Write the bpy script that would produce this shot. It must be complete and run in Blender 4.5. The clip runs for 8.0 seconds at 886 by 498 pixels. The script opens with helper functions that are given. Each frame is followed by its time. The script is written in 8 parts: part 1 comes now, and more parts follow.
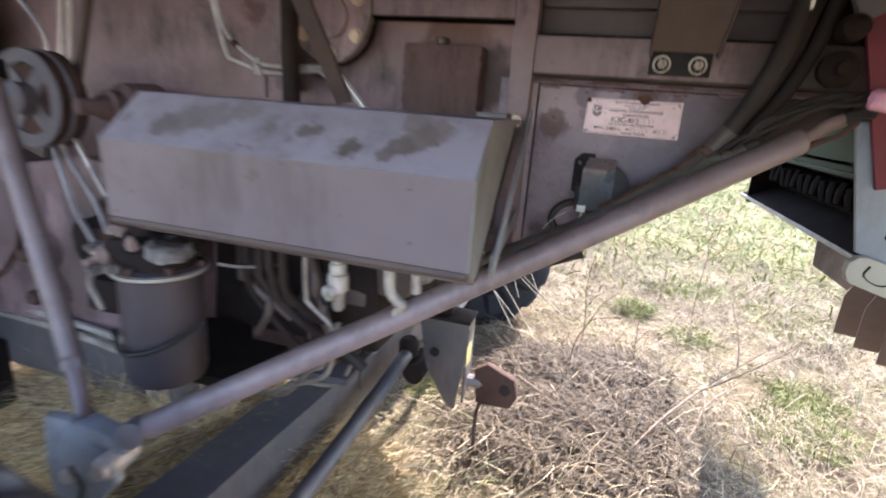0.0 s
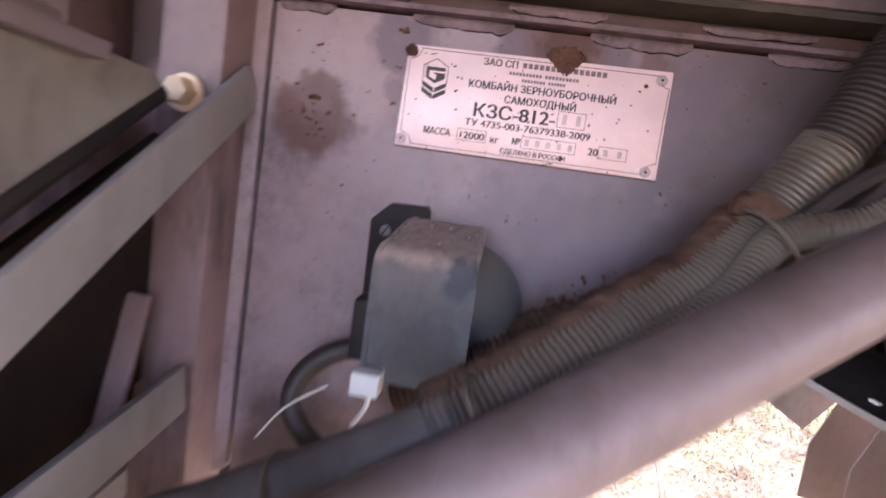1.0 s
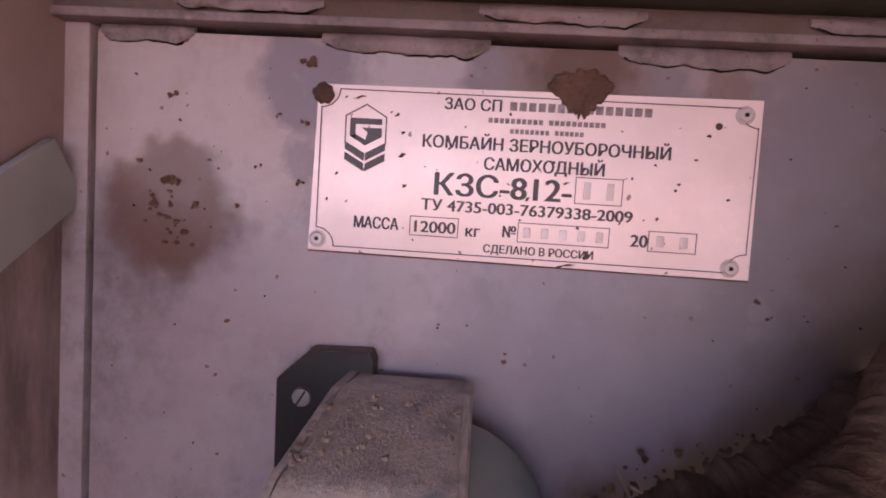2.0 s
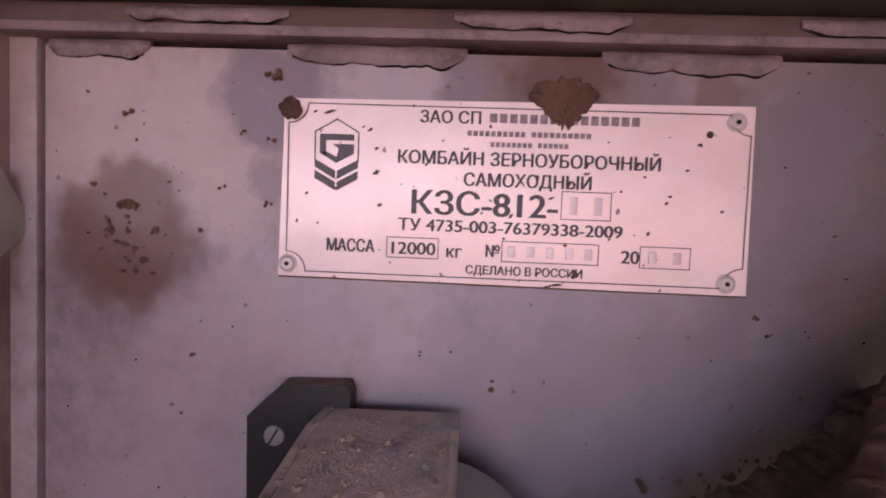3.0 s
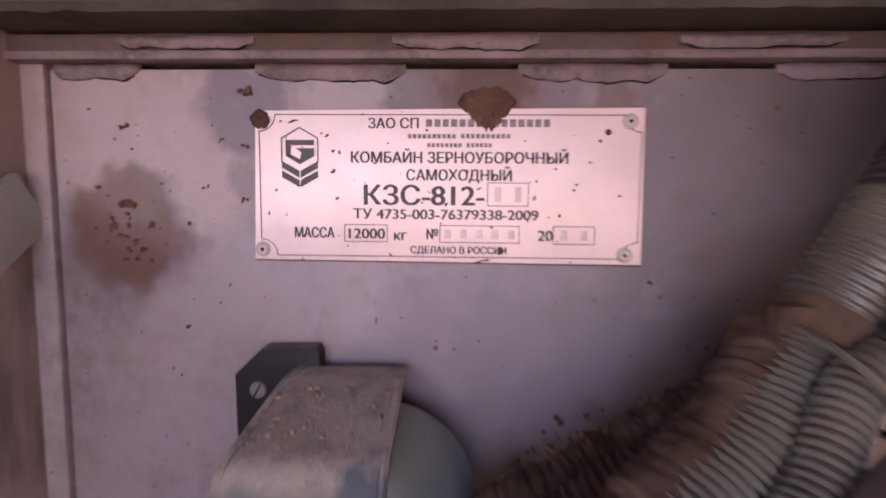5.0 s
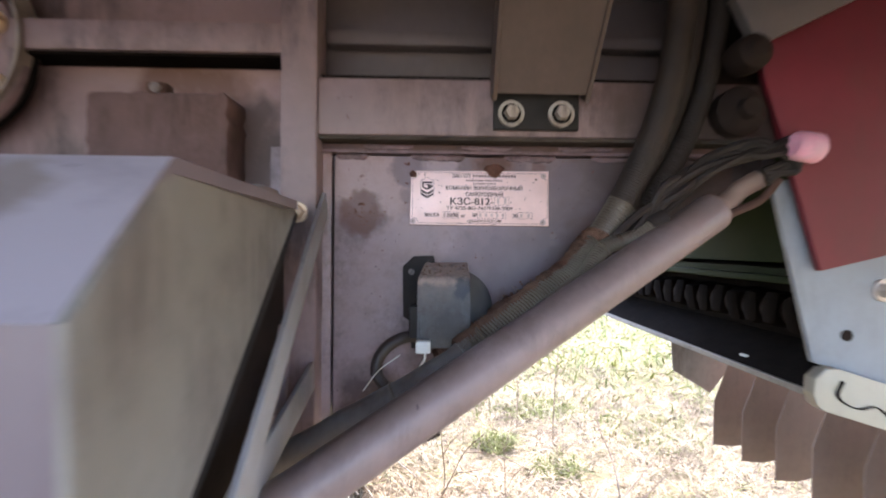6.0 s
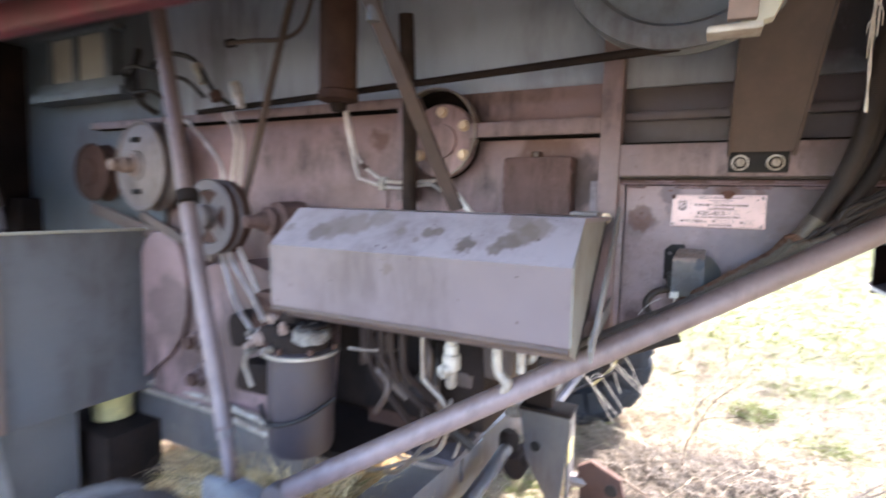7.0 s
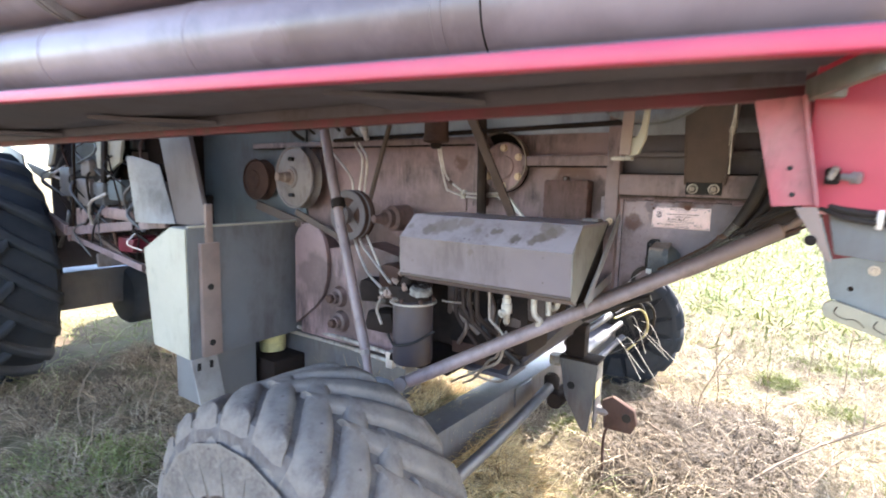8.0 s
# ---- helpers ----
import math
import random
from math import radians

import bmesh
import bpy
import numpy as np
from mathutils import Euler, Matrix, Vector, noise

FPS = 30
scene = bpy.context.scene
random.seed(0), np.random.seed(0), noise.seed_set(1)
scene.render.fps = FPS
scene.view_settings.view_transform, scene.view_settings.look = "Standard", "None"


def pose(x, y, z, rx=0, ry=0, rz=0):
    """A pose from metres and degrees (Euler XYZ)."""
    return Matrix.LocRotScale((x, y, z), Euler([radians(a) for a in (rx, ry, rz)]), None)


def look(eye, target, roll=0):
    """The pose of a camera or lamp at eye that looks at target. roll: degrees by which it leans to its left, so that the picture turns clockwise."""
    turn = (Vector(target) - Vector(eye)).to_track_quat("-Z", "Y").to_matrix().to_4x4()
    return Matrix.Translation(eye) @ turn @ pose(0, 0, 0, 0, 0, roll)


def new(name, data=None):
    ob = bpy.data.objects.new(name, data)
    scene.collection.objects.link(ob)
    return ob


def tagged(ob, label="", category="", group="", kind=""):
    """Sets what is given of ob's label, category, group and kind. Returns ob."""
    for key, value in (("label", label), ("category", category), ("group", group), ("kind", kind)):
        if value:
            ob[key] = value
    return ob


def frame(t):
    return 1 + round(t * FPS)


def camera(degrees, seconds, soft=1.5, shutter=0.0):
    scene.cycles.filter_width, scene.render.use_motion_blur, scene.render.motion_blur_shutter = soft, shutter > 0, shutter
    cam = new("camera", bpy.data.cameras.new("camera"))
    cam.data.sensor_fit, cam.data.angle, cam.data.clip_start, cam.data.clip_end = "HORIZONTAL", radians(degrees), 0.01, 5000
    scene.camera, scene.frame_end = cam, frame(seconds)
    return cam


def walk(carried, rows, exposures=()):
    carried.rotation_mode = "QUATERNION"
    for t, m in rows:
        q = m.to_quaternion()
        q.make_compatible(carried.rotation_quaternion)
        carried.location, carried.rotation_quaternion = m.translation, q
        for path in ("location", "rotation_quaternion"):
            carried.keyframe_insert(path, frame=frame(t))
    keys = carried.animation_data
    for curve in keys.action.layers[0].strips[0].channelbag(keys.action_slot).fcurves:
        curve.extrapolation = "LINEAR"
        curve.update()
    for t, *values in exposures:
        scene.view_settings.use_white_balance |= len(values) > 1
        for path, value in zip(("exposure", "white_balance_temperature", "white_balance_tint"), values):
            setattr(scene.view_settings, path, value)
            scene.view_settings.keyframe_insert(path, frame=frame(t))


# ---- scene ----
cam = camera(82.1, 8.0, soft=1.8, shutter=0.4)
PATH = [
    (0, (-0.06, -1.231, 1.577), (-0.586, 0.619, 1.027), 4.3),
    (0.3, (-0.049, -0.945, 1.5), (-0.493, 0.943, 1.011), 5.9),
    (0.5, (-0.046, -0.739, 1.49), (-0.434, 1.19, 1.131), 6.7),
    (0.7, (-0.026, -0.537, 1.5), (-0.268, 1.418, 1.158), 7.9),
    (0.9, (-0.013, -0.442, 1.497), (-0.224, 1.532, 1.251), 8.3),
    (1, (-0.015, -0.401, 1.503), (-0.192, 1.58, 1.289), 8.2),
    (1.2, (-0.014, -0.346, 1.524), (-0.179, 1.639, 1.339), 7.4),
    (1.5, (-0.017, -0.28, 1.552), (-0.171, 1.71, 1.426), 5.3),
    (2.8, (-0.023, -0.222, 1.558), (-0.126, 1.771, 1.422), 2.7),
    (3, (-0.019, -0.221, 1.561), (-0.103, 1.775, 1.462), 2.2),
    (3.5, (-0.016, -0.221, 1.57), (-0.09, 1.775, 1.472), 1.5),
    (4, (-0.016, -0.223, 1.572), (-0.092, 1.774, 1.479), 1.0),
    (4.5, (-0.017, -0.22, 1.573), (-0.065, 1.777, 1.474), 0.8),
    (5, (0.009, -0.265, 1.567), (-0.069, 1.724, 1.38), 0.5),
    (5.2, (0.016, -0.319, 1.561), (-0.066, 1.67, 1.368), 0.5),
    (6.3, (-0.105, -0.94, 1.497), (-0.024, 1.058, 1.523), 0.5),
    (6.5, (-0.118, -1.079, 1.512), (-0.3, 0.913, 1.509), 1.2),
    (6.7, (-0.13, -1.2, 1.538), (-0.575, 0.752, 1.478), 2.0),
    (7, (-0.033, -1.385, 1.578), (-0.93, 0.393, 1.397), 1.5),
    (7.3, (0.073, -1.555, 1.605), (-0.996, 0.115, 1.325), 1.7),
    (7.5, (0.15, -1.672, 1.626), (-0.952, -0.026, 1.343), 1.7),
    (7.6, (0.193, -1.734, 1.635), (-0.907, -0.088, 1.348), 1.7),
    (7.8, (0.265, -1.906, 1.656), (-0.839, -0.26, 1.368), 1.6),
    (8, (0.322, -2.066, 1.688), (-0.781, -0.418, 1.425), 1.5),
]
walk(cam, [(t, look(eye, target, roll)) for t, eye, target, roll in PATH], [(0.0, 2.68, 6250, 19), (0.5, 2.55, 6300, 21), (1.0, 3.50, 6450, 38), (1.5, 3.36, 6700, 47), (3.0, 3.29, 6820, 48), (4.5, 3.26, 6820, 48), (5.0, 3.47, 6700, 44), (5.2, 3.64, 6550, 40), (6.3, 3.05, 6100, 18), (6.5, 3.06, 6050, 18), (7.0, 3.52, 6150, 19), (7.5, 3.54, 6200, 20), (8.0, 3.26, 6400, 14)])

# ---- world and sun ----
SUN_EL, SUN_AZ = radians(40), radians(12)
world = bpy.data.worlds.new("sky")
scene.world = world
world.use_nodes = True
wn = world.node_tree.nodes
sky = wn.new("ShaderNodeTexSky")
sky.sky_type, sky.sun_disc = "NISHITA", False
sky.sun_elevation, sky.sun_rotation = SUN_EL, SUN_AZ
world.node_tree.links.new(sky.outputs[0], wn["Background"].inputs[0])
wn["Background"].inputs[1].default_value = 0.15
sun_data = bpy.data.lights.new("sun", "SUN")
sun_data.energy, sun_data.angle, sun_data.color = 3.9, radians(0.5), (1.0, 0.95, 0.87)
sun = new("sun", sun_data)
sun_way = Vector((math.sin(SUN_AZ) * math.cos(SUN_EL), math.cos(SUN_AZ) * math.cos(SUN_EL), math.sin(SUN_EL)))
sun.matrix_world = look(sun_way * 30, (0, 0, 0))


# ---- materials ----
def material(name, base, rough=0.6, metal=0.0, vary=0.18, scale=5.0, dust=None, dust_amount=0.5, rust=0.0, bump=0.15, blotches=(), spec=0.5, streak=1.0, specks=0.0, top=None, top_from=0.25, top_to=0.85, grime=0.0, grime_scale=2.2, grime_run=0.22):
    """A worn surface: base colour varied at two scales, dust in patches, specks of rust, stains and patches of painted
    shade (centre, radius, colour, strength).
    """
    m = bpy.data.materials.new(name)
    m.use_nodes = True
    n, ln = m.node_tree.nodes, m.node_tree.links
    bsdf = n["Principled BSDF"]
    coord = n.new("ShaderNodeTexCoord")
    mapping = n.new("ShaderNodeMapping")
    mapping.inputs["Scale"].default_value = (1, 1, streak)
    ln.new(coord.outputs["Object"], mapping.inputs[0])

    def noise_node(sc, detail=4.0, rough_=0.6):
        t = n.new("ShaderNodeTexNoise")
        t.inputs["Scale"].default_value, t.inputs["Detail"].default_value, t.inputs["Roughness"].default_value = sc, detail, rough_
        ln.new(mapping.outputs[0], t.inputs["Vector"])
        return t.outputs["Fac"]

    def ramp(src, lo, hi):
        r = n.new("ShaderNodeMapRange")
        r.inputs["From Min"].default_value, r.inputs["From Max"].default_value = lo, hi
        ln.new(src, r.inputs["Value"])
        return r.outputs[0]

    def scaled(src, k):
        mm = n.new("ShaderNodeMath")
        mm.operation, mm.inputs[1].default_value = "MULTIPLY", k
        ln.new(src, mm.inputs[0])
        return mm.outputs[0]

    def mixed(fac, a, b):
        x = n.new("ShaderNodeMix")
        x.data_type = "RGBA"
        for sock, v in ((x.inputs[0], fac), (x.inputs[6], a), (x.inputs[7], b)):
            if isinstance(v, tuple):
                sock.default_value = (*v, 1)
            elif isinstance(v, float):
                sock.default_value = v
            else:
                ln.new(v, sock)
        return x.outputs[2]

    big, fine = noise_node(scale), noise_node(scale * 14, 6.0, 0.7)
    dark, light = tuple(c * (1 - vary) for c in base), tuple(min(1, c * (1 + vary)) for c in base)
    col = mixed(ramp(big, 0.3, 0.7), dark, light)
    col = mixed(scaled(ramp(fine, 0.35, 0.75), 0.35), col, tuple(c * (1 - 1.4 * vary) for c in base))
    if dust:
        col = mixed(scaled(ramp(noise_node(scale * 0.6, 5.0), 0.38, 0.68), dust_amount), col, dust)
    if rust:
        col = mixed(ramp(noise_node(scale * 9, 5.0, 0.75), 0.74 - 0.14 * rust, 0.78 - 0.12 * rust), col, (0.10, 0.042, 0.026))
    if grime:
        # greasy brown dirt that has run down the sheet: large cloudy patches broken up by fine streaks
        long_ = n.new("ShaderNodeMapping")
        long_.inputs["Scale"].default_value = (1, 1, grime_run)
        ln.new(coord.outputs["Object"], long_.inputs[0])
        runs = n.new("ShaderNodeTexNoise")
        runs.inputs["Scale"].default_value, runs.inputs["Detail"].default_value, runs.inputs["Roughness"].default_value = grime_scale * 7, 6.0, 0.7
        ln.new(long_.outputs[0], runs.inputs["Vector"])
        cloud = ramp(noise_node(grime_scale, 6.0, 0.65), 0.45, 0.60)
        tot = n.new("ShaderNodeMath")
        tot.operation = "MULTIPLY"
        ln.new(cloud, tot.inputs[0])
        ln.new(ramp(runs.outputs["Fac"], 0.36, 0.60), tot.inputs[1])
        col = mixed(scaled(tot.outputs[0], grime), col, (0.060, 0.038, 0.032))
    # top: a second colour on upward faces; dust and, on the hood, painted light
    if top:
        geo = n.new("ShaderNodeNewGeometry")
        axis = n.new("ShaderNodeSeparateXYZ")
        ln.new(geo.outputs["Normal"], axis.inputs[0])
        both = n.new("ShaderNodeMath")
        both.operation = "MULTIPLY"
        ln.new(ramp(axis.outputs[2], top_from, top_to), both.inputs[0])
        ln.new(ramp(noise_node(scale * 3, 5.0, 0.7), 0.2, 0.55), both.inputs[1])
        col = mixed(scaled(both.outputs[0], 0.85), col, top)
    for centre, radius, colour, strength in blotches:
        sep = n.new("ShaderNodeVectorMath")
        sep.operation = "DISTANCE"
        sep.inputs[1].default_value = centre
        warp = n.new("ShaderNodeTexNoise")
        warp.inputs["Scale"].default_value, warp.inputs["Detail"].default_value = 1.5 / radius, 7.0
        add = n.new("ShaderNodeVectorMath")
        add.operation = "MULTIPLY_ADD"
        ln.new(coord.outputs["Object"], warp.inputs["Vector"])
        ln.new(warp.outputs["Color"], add.inputs[0])
        add.inputs[1].default_value = (radius * 1.3,) * 3
        off = n.new("ShaderNodeVectorMath")
        off.operation = "SUBTRACT"
        ln.new(coord.outputs["Object"], off.inputs[0])
        off.inputs[1].default_value = (radius * 0.65,) * 3
        ln.new(off.outputs[0], add.inputs[2])
        ln.new(add.outputs[0], sep.inputs[0])
        worn = n.new("ShaderNodeMath")
        worn.operation = "MULTIPLY"
        ln.new(ramp(sep.outputs["Value"], radius, radius * 0.66), worn.inputs[0])
        ln.new(ramp(fine, -0.1, 0.45), worn.inputs[1])
        col = mixed(scaled(worn.outputs[0], strength), col, colour)
    if specks:
        vor = n.new("ShaderNodeTexVoronoi")
        vor.inputs["Scale"].default_value = specks
        jag = n.new("ShaderNodeTexNoise")
        jag.inputs["Scale"].default_value, jag.inputs["Detail"].default_value = specks * 2.6, 3.0
        ln.new(coord.outputs["Object"], jag.inputs["Vector"])
        ragged = n.new("ShaderNodeVectorMath")
        ragged.operation = "MULTIPLY_ADD"
        ragged.inputs[1].default_value = (0.45 / specks,) * 3
        ln.new(jag.outputs["Color"], ragged.inputs[0])
        ln.new(coord.outputs["Object"], ragged.inputs[2])
        ln.new(ragged.outputs[0], vor.inputs["Vector"])
        pick = n.new("ShaderNodeSeparateColor")
        ln.new(vor.outputs["Color"], pick.inputs[0])
        size = n.new("ShaderNodeMath")
        size.operation, size.inputs[1].default_value = "MULTIPLY", 0.16
        ln.new(ramp(pick.outputs[0], 0.6, 1.0), size.inputs[0])
        less = n.new("ShaderNodeMath")
        less.operation = "LESS_THAN"
        ln.new(vor.outputs["Distance"], less.inputs[0])
        ln.new(size.outputs[0], less.inputs[1])
        col = mixed(scaled(less.outputs[0], 0.75), col, (0.07, 0.045, 0.04))
    ln.new(col, bsdf.inputs["Base Color"])
    rr = n.new("ShaderNodeMapRange")
    rr.inputs["To Min"].default_value, rr.inputs["To Max"].default_value = max(0.05, rough - 0.12), min(1, rough + 0.15)
    ln.new(big, rr.inputs["Value"])
    ln.new(rr.outputs[0], bsdf.inputs["Roughness"])
    bsdf.inputs["Metallic"].default_value = metal
    bsdf.inputs["Specular IOR Level"].default_value = spec
    if bump:
        bp = n.new("ShaderNodeBump")
        bp.inputs["Strength"].default_value, bp.inputs["Distance"].default_value = bump, 0.004
        ln.new(fine, bp.inputs["Height"])
        ln.new(bp.outputs[0], bsdf.inputs["Normal"])
    return m


RUSTC = (0.12, 0.05, 0.03)
M_PANEL = material("panel paint", (0.306, 0.238, 0.262), 0.5, vary=0.20, scale=9, dust=(0.30, 0.20, 0.19), dust_amount=0.7, rust=0.35, bump=0.10, specks=150.0, grime=0.5, grime_scale=13.0, grime_run=0.8, blotches=(
    # Broad dark patches low and right carry painted shade along with the dirt.
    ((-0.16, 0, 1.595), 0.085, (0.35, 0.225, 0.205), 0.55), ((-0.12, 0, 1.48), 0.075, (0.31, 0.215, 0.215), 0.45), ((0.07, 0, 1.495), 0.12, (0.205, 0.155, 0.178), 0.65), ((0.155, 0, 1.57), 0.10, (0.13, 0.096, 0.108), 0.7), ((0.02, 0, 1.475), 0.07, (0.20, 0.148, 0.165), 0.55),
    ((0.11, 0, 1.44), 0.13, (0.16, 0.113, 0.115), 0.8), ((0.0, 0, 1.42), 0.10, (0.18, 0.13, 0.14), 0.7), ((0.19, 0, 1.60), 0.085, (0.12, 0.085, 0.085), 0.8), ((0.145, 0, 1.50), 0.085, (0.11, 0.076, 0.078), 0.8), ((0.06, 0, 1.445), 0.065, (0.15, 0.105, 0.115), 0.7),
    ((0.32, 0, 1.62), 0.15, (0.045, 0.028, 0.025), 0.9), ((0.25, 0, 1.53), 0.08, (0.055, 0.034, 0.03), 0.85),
    ((-0.170, 0, 1.546), 0.042, (0.14, 0.092, 0.098), 0.85), ((-0.168, 0, 1.550), 0.035, (0.125, 0.055, 0.038), 0.9),
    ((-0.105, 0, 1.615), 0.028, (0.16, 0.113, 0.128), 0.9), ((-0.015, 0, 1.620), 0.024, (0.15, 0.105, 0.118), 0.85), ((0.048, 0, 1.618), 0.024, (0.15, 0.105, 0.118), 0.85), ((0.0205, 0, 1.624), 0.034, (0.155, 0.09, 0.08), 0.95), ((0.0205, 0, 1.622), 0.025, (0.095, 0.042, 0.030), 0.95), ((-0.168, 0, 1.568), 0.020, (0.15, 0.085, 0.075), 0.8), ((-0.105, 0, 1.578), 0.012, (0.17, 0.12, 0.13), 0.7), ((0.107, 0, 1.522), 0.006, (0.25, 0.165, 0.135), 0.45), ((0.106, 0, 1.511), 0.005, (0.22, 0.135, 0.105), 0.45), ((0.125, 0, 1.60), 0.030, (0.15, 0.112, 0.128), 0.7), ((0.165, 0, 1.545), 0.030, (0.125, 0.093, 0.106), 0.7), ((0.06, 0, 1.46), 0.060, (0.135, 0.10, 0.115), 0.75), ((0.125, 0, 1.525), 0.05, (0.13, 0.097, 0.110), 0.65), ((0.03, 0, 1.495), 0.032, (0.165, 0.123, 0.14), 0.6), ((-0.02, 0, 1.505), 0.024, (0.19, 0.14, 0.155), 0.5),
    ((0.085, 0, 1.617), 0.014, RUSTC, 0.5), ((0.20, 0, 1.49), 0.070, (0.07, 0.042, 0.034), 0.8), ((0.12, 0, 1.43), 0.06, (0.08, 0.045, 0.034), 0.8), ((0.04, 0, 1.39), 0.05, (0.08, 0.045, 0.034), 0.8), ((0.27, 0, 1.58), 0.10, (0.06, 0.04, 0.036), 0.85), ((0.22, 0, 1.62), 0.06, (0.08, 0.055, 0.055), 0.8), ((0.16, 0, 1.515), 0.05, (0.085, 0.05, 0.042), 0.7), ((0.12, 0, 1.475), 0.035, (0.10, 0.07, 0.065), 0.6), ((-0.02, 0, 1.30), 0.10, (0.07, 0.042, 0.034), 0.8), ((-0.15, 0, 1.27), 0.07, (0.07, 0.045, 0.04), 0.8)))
M_WALL = material("side wall paint", (0.352, 0.222, 0.222), 0.55, vary=0.28, scale=3, dust=(0.235, 0.147, 0.130), dust_amount=0.7, rust=0.35, bump=0.12, grime=0.9, blotches=(
    # First patch: the rear corner's shade painted as a dark spot.
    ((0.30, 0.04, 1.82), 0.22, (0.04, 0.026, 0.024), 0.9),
    ((-0.42, 0, 1.66), 0.13, RUSTC, 0.8), ((-1.32, -0.13, 1.13), 0.24, (0.065, 0.040, 0.036), 0.85), ((-1.13, -0.06, 1.30), 0.22, (0.055, 0.036, 0.032), 0.8), ((-1.60, -0.13, 0.96), 0.20, (0.085, 0.052, 0.044), 0.8), ((-1.80, -0.13, 1.15), 0.16, (0.10, 0.064, 0.055), 0.7), ((-0.34, 0.0, 1.63), 0.10, (0.07, 0.042, 0.036), 0.8), ((-0.98, 0, 1.78), 0.05, RUSTC, 0.8), ((-1.5, 0, 1.35), 0.25, (0.14, 0.075, 0.055), 0.7), ((-0.27, -0.04, 1.6), 0.06, RUSTC, 0.6), ((-2.2, 0, 1.6), 0.35, (0.12, 0.07, 0.055), 0.7), ((-1.1, 0, 1.5), 0.2, (0.15, 0.085, 0.065), 0.6)))
# The dark patch at the rear end is painted shade of the overhang.
M_UPPER = material("upper wall paint", (0.37, 0.40, 0.48), 0.42, vary=0.15, scale=2.5, dust=(0.29, 0.235, 0.24), dust_amount=0.4, rust=0.25, bump=0.08, streak=0.3, grime=0.6, grime_scale=1.6, blotches=(((0.3, 0.03, 2.05), 0.3, (0.03, 0.022, 0.022), 0.9),))
# Dark patches at the rail's rear end: grease plus painted corner shade.
M_FRAME = material("frame paint", (0.275, 0.186, 0.190), 0.5, vary=0.28, scale=5, dust=(0.17, 0.105, 0.085), dust_amount=0.7, top=(0.16, 0.11, 0.085), rust=0.4, bump=0.12, grime=0.8, grime_scale=5.0, blotches=(((0.36, -0.03, 1.70), 0.16, (0.04, 0.026, 0.023), 0.9), ((0.27, -0.036, 1.695), 0.10, (0.05, 0.032, 0.028), 0.8), ((0.19, -0.036, 1.70), 0.05, (0.08, 0.05, 0.044), 0.6)))
# top makes the hood's slope paler: light from above put into its colour
M_HOOD = material("hood paint", (0.166, 0.128, 0.140), 0.42, vary=0.12, scale=3, dust=(0.19, 0.138, 0.12), dust_amount=0.6, rust=0.05, bump=0.04, specks=45.0, grime=0.5, grime_scale=2.6, top=(0.375, 0.315, 0.328), blotches=(
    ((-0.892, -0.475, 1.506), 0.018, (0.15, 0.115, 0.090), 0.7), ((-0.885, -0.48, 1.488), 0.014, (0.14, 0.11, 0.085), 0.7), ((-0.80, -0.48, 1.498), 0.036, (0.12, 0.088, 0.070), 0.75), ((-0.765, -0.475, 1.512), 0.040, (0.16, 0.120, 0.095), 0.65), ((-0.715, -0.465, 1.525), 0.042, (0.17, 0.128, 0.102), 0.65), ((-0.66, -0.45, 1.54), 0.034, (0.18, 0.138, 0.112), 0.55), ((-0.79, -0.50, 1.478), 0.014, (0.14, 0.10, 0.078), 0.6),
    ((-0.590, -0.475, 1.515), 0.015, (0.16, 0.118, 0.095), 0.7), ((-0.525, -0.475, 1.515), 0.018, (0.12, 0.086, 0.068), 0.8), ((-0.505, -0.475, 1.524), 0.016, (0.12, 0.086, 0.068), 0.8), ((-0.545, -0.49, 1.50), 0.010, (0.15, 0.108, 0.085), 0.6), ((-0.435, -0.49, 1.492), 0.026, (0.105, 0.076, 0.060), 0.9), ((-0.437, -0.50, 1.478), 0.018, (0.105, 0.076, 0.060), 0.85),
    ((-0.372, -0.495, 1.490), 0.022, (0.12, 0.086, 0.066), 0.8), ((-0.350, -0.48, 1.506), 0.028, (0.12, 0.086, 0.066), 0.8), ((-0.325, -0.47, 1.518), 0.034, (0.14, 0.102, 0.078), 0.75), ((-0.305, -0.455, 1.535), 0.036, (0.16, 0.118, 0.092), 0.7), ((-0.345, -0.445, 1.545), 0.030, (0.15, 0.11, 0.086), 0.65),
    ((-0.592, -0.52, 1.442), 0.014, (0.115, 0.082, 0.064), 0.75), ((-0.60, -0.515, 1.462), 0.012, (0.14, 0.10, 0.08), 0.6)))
M_CAP = material("dusty olive paint", (0.205, 0.190, 0.172), 0.6, vary=0.2, scale=4, dust=(0.215, 0.182, 0.152), dust_amount=0.6, rust=0.2, bump=0.08, grime=0.5, grime_scale=6.0)
M_TUBE = material("strut paint", (0.242, 0.176, 0.176), 0.45, vary=0.18, scale=7, dust=(0.20, 0.14, 0.125), dust_amount=0.65, specks=40.0, rust=0.4, bump=0.08, top=(0.13, 0.085, 0.066), grime=0.5, grime_scale=6.0)
M_FILTER = material("dark grey canister paint", (0.043, 0.033, 0.039), 0.45, vary=0.25, scale=6, dust=(0.080, 0.056, 0.054), dust_amount=0.5, rust=0.25, bump=0.12, grime=0.9, grime_scale=9.0)
M_BLUE = material("tank paint", (0.138, 0.134, 0.139), 0.5, vary=0.12, scale=3, dust=(0.17, 0.145, 0.13), dust_amount=0.5, rust=0.25, bump=0.05, grime=0.5, grime_scale=2.5)
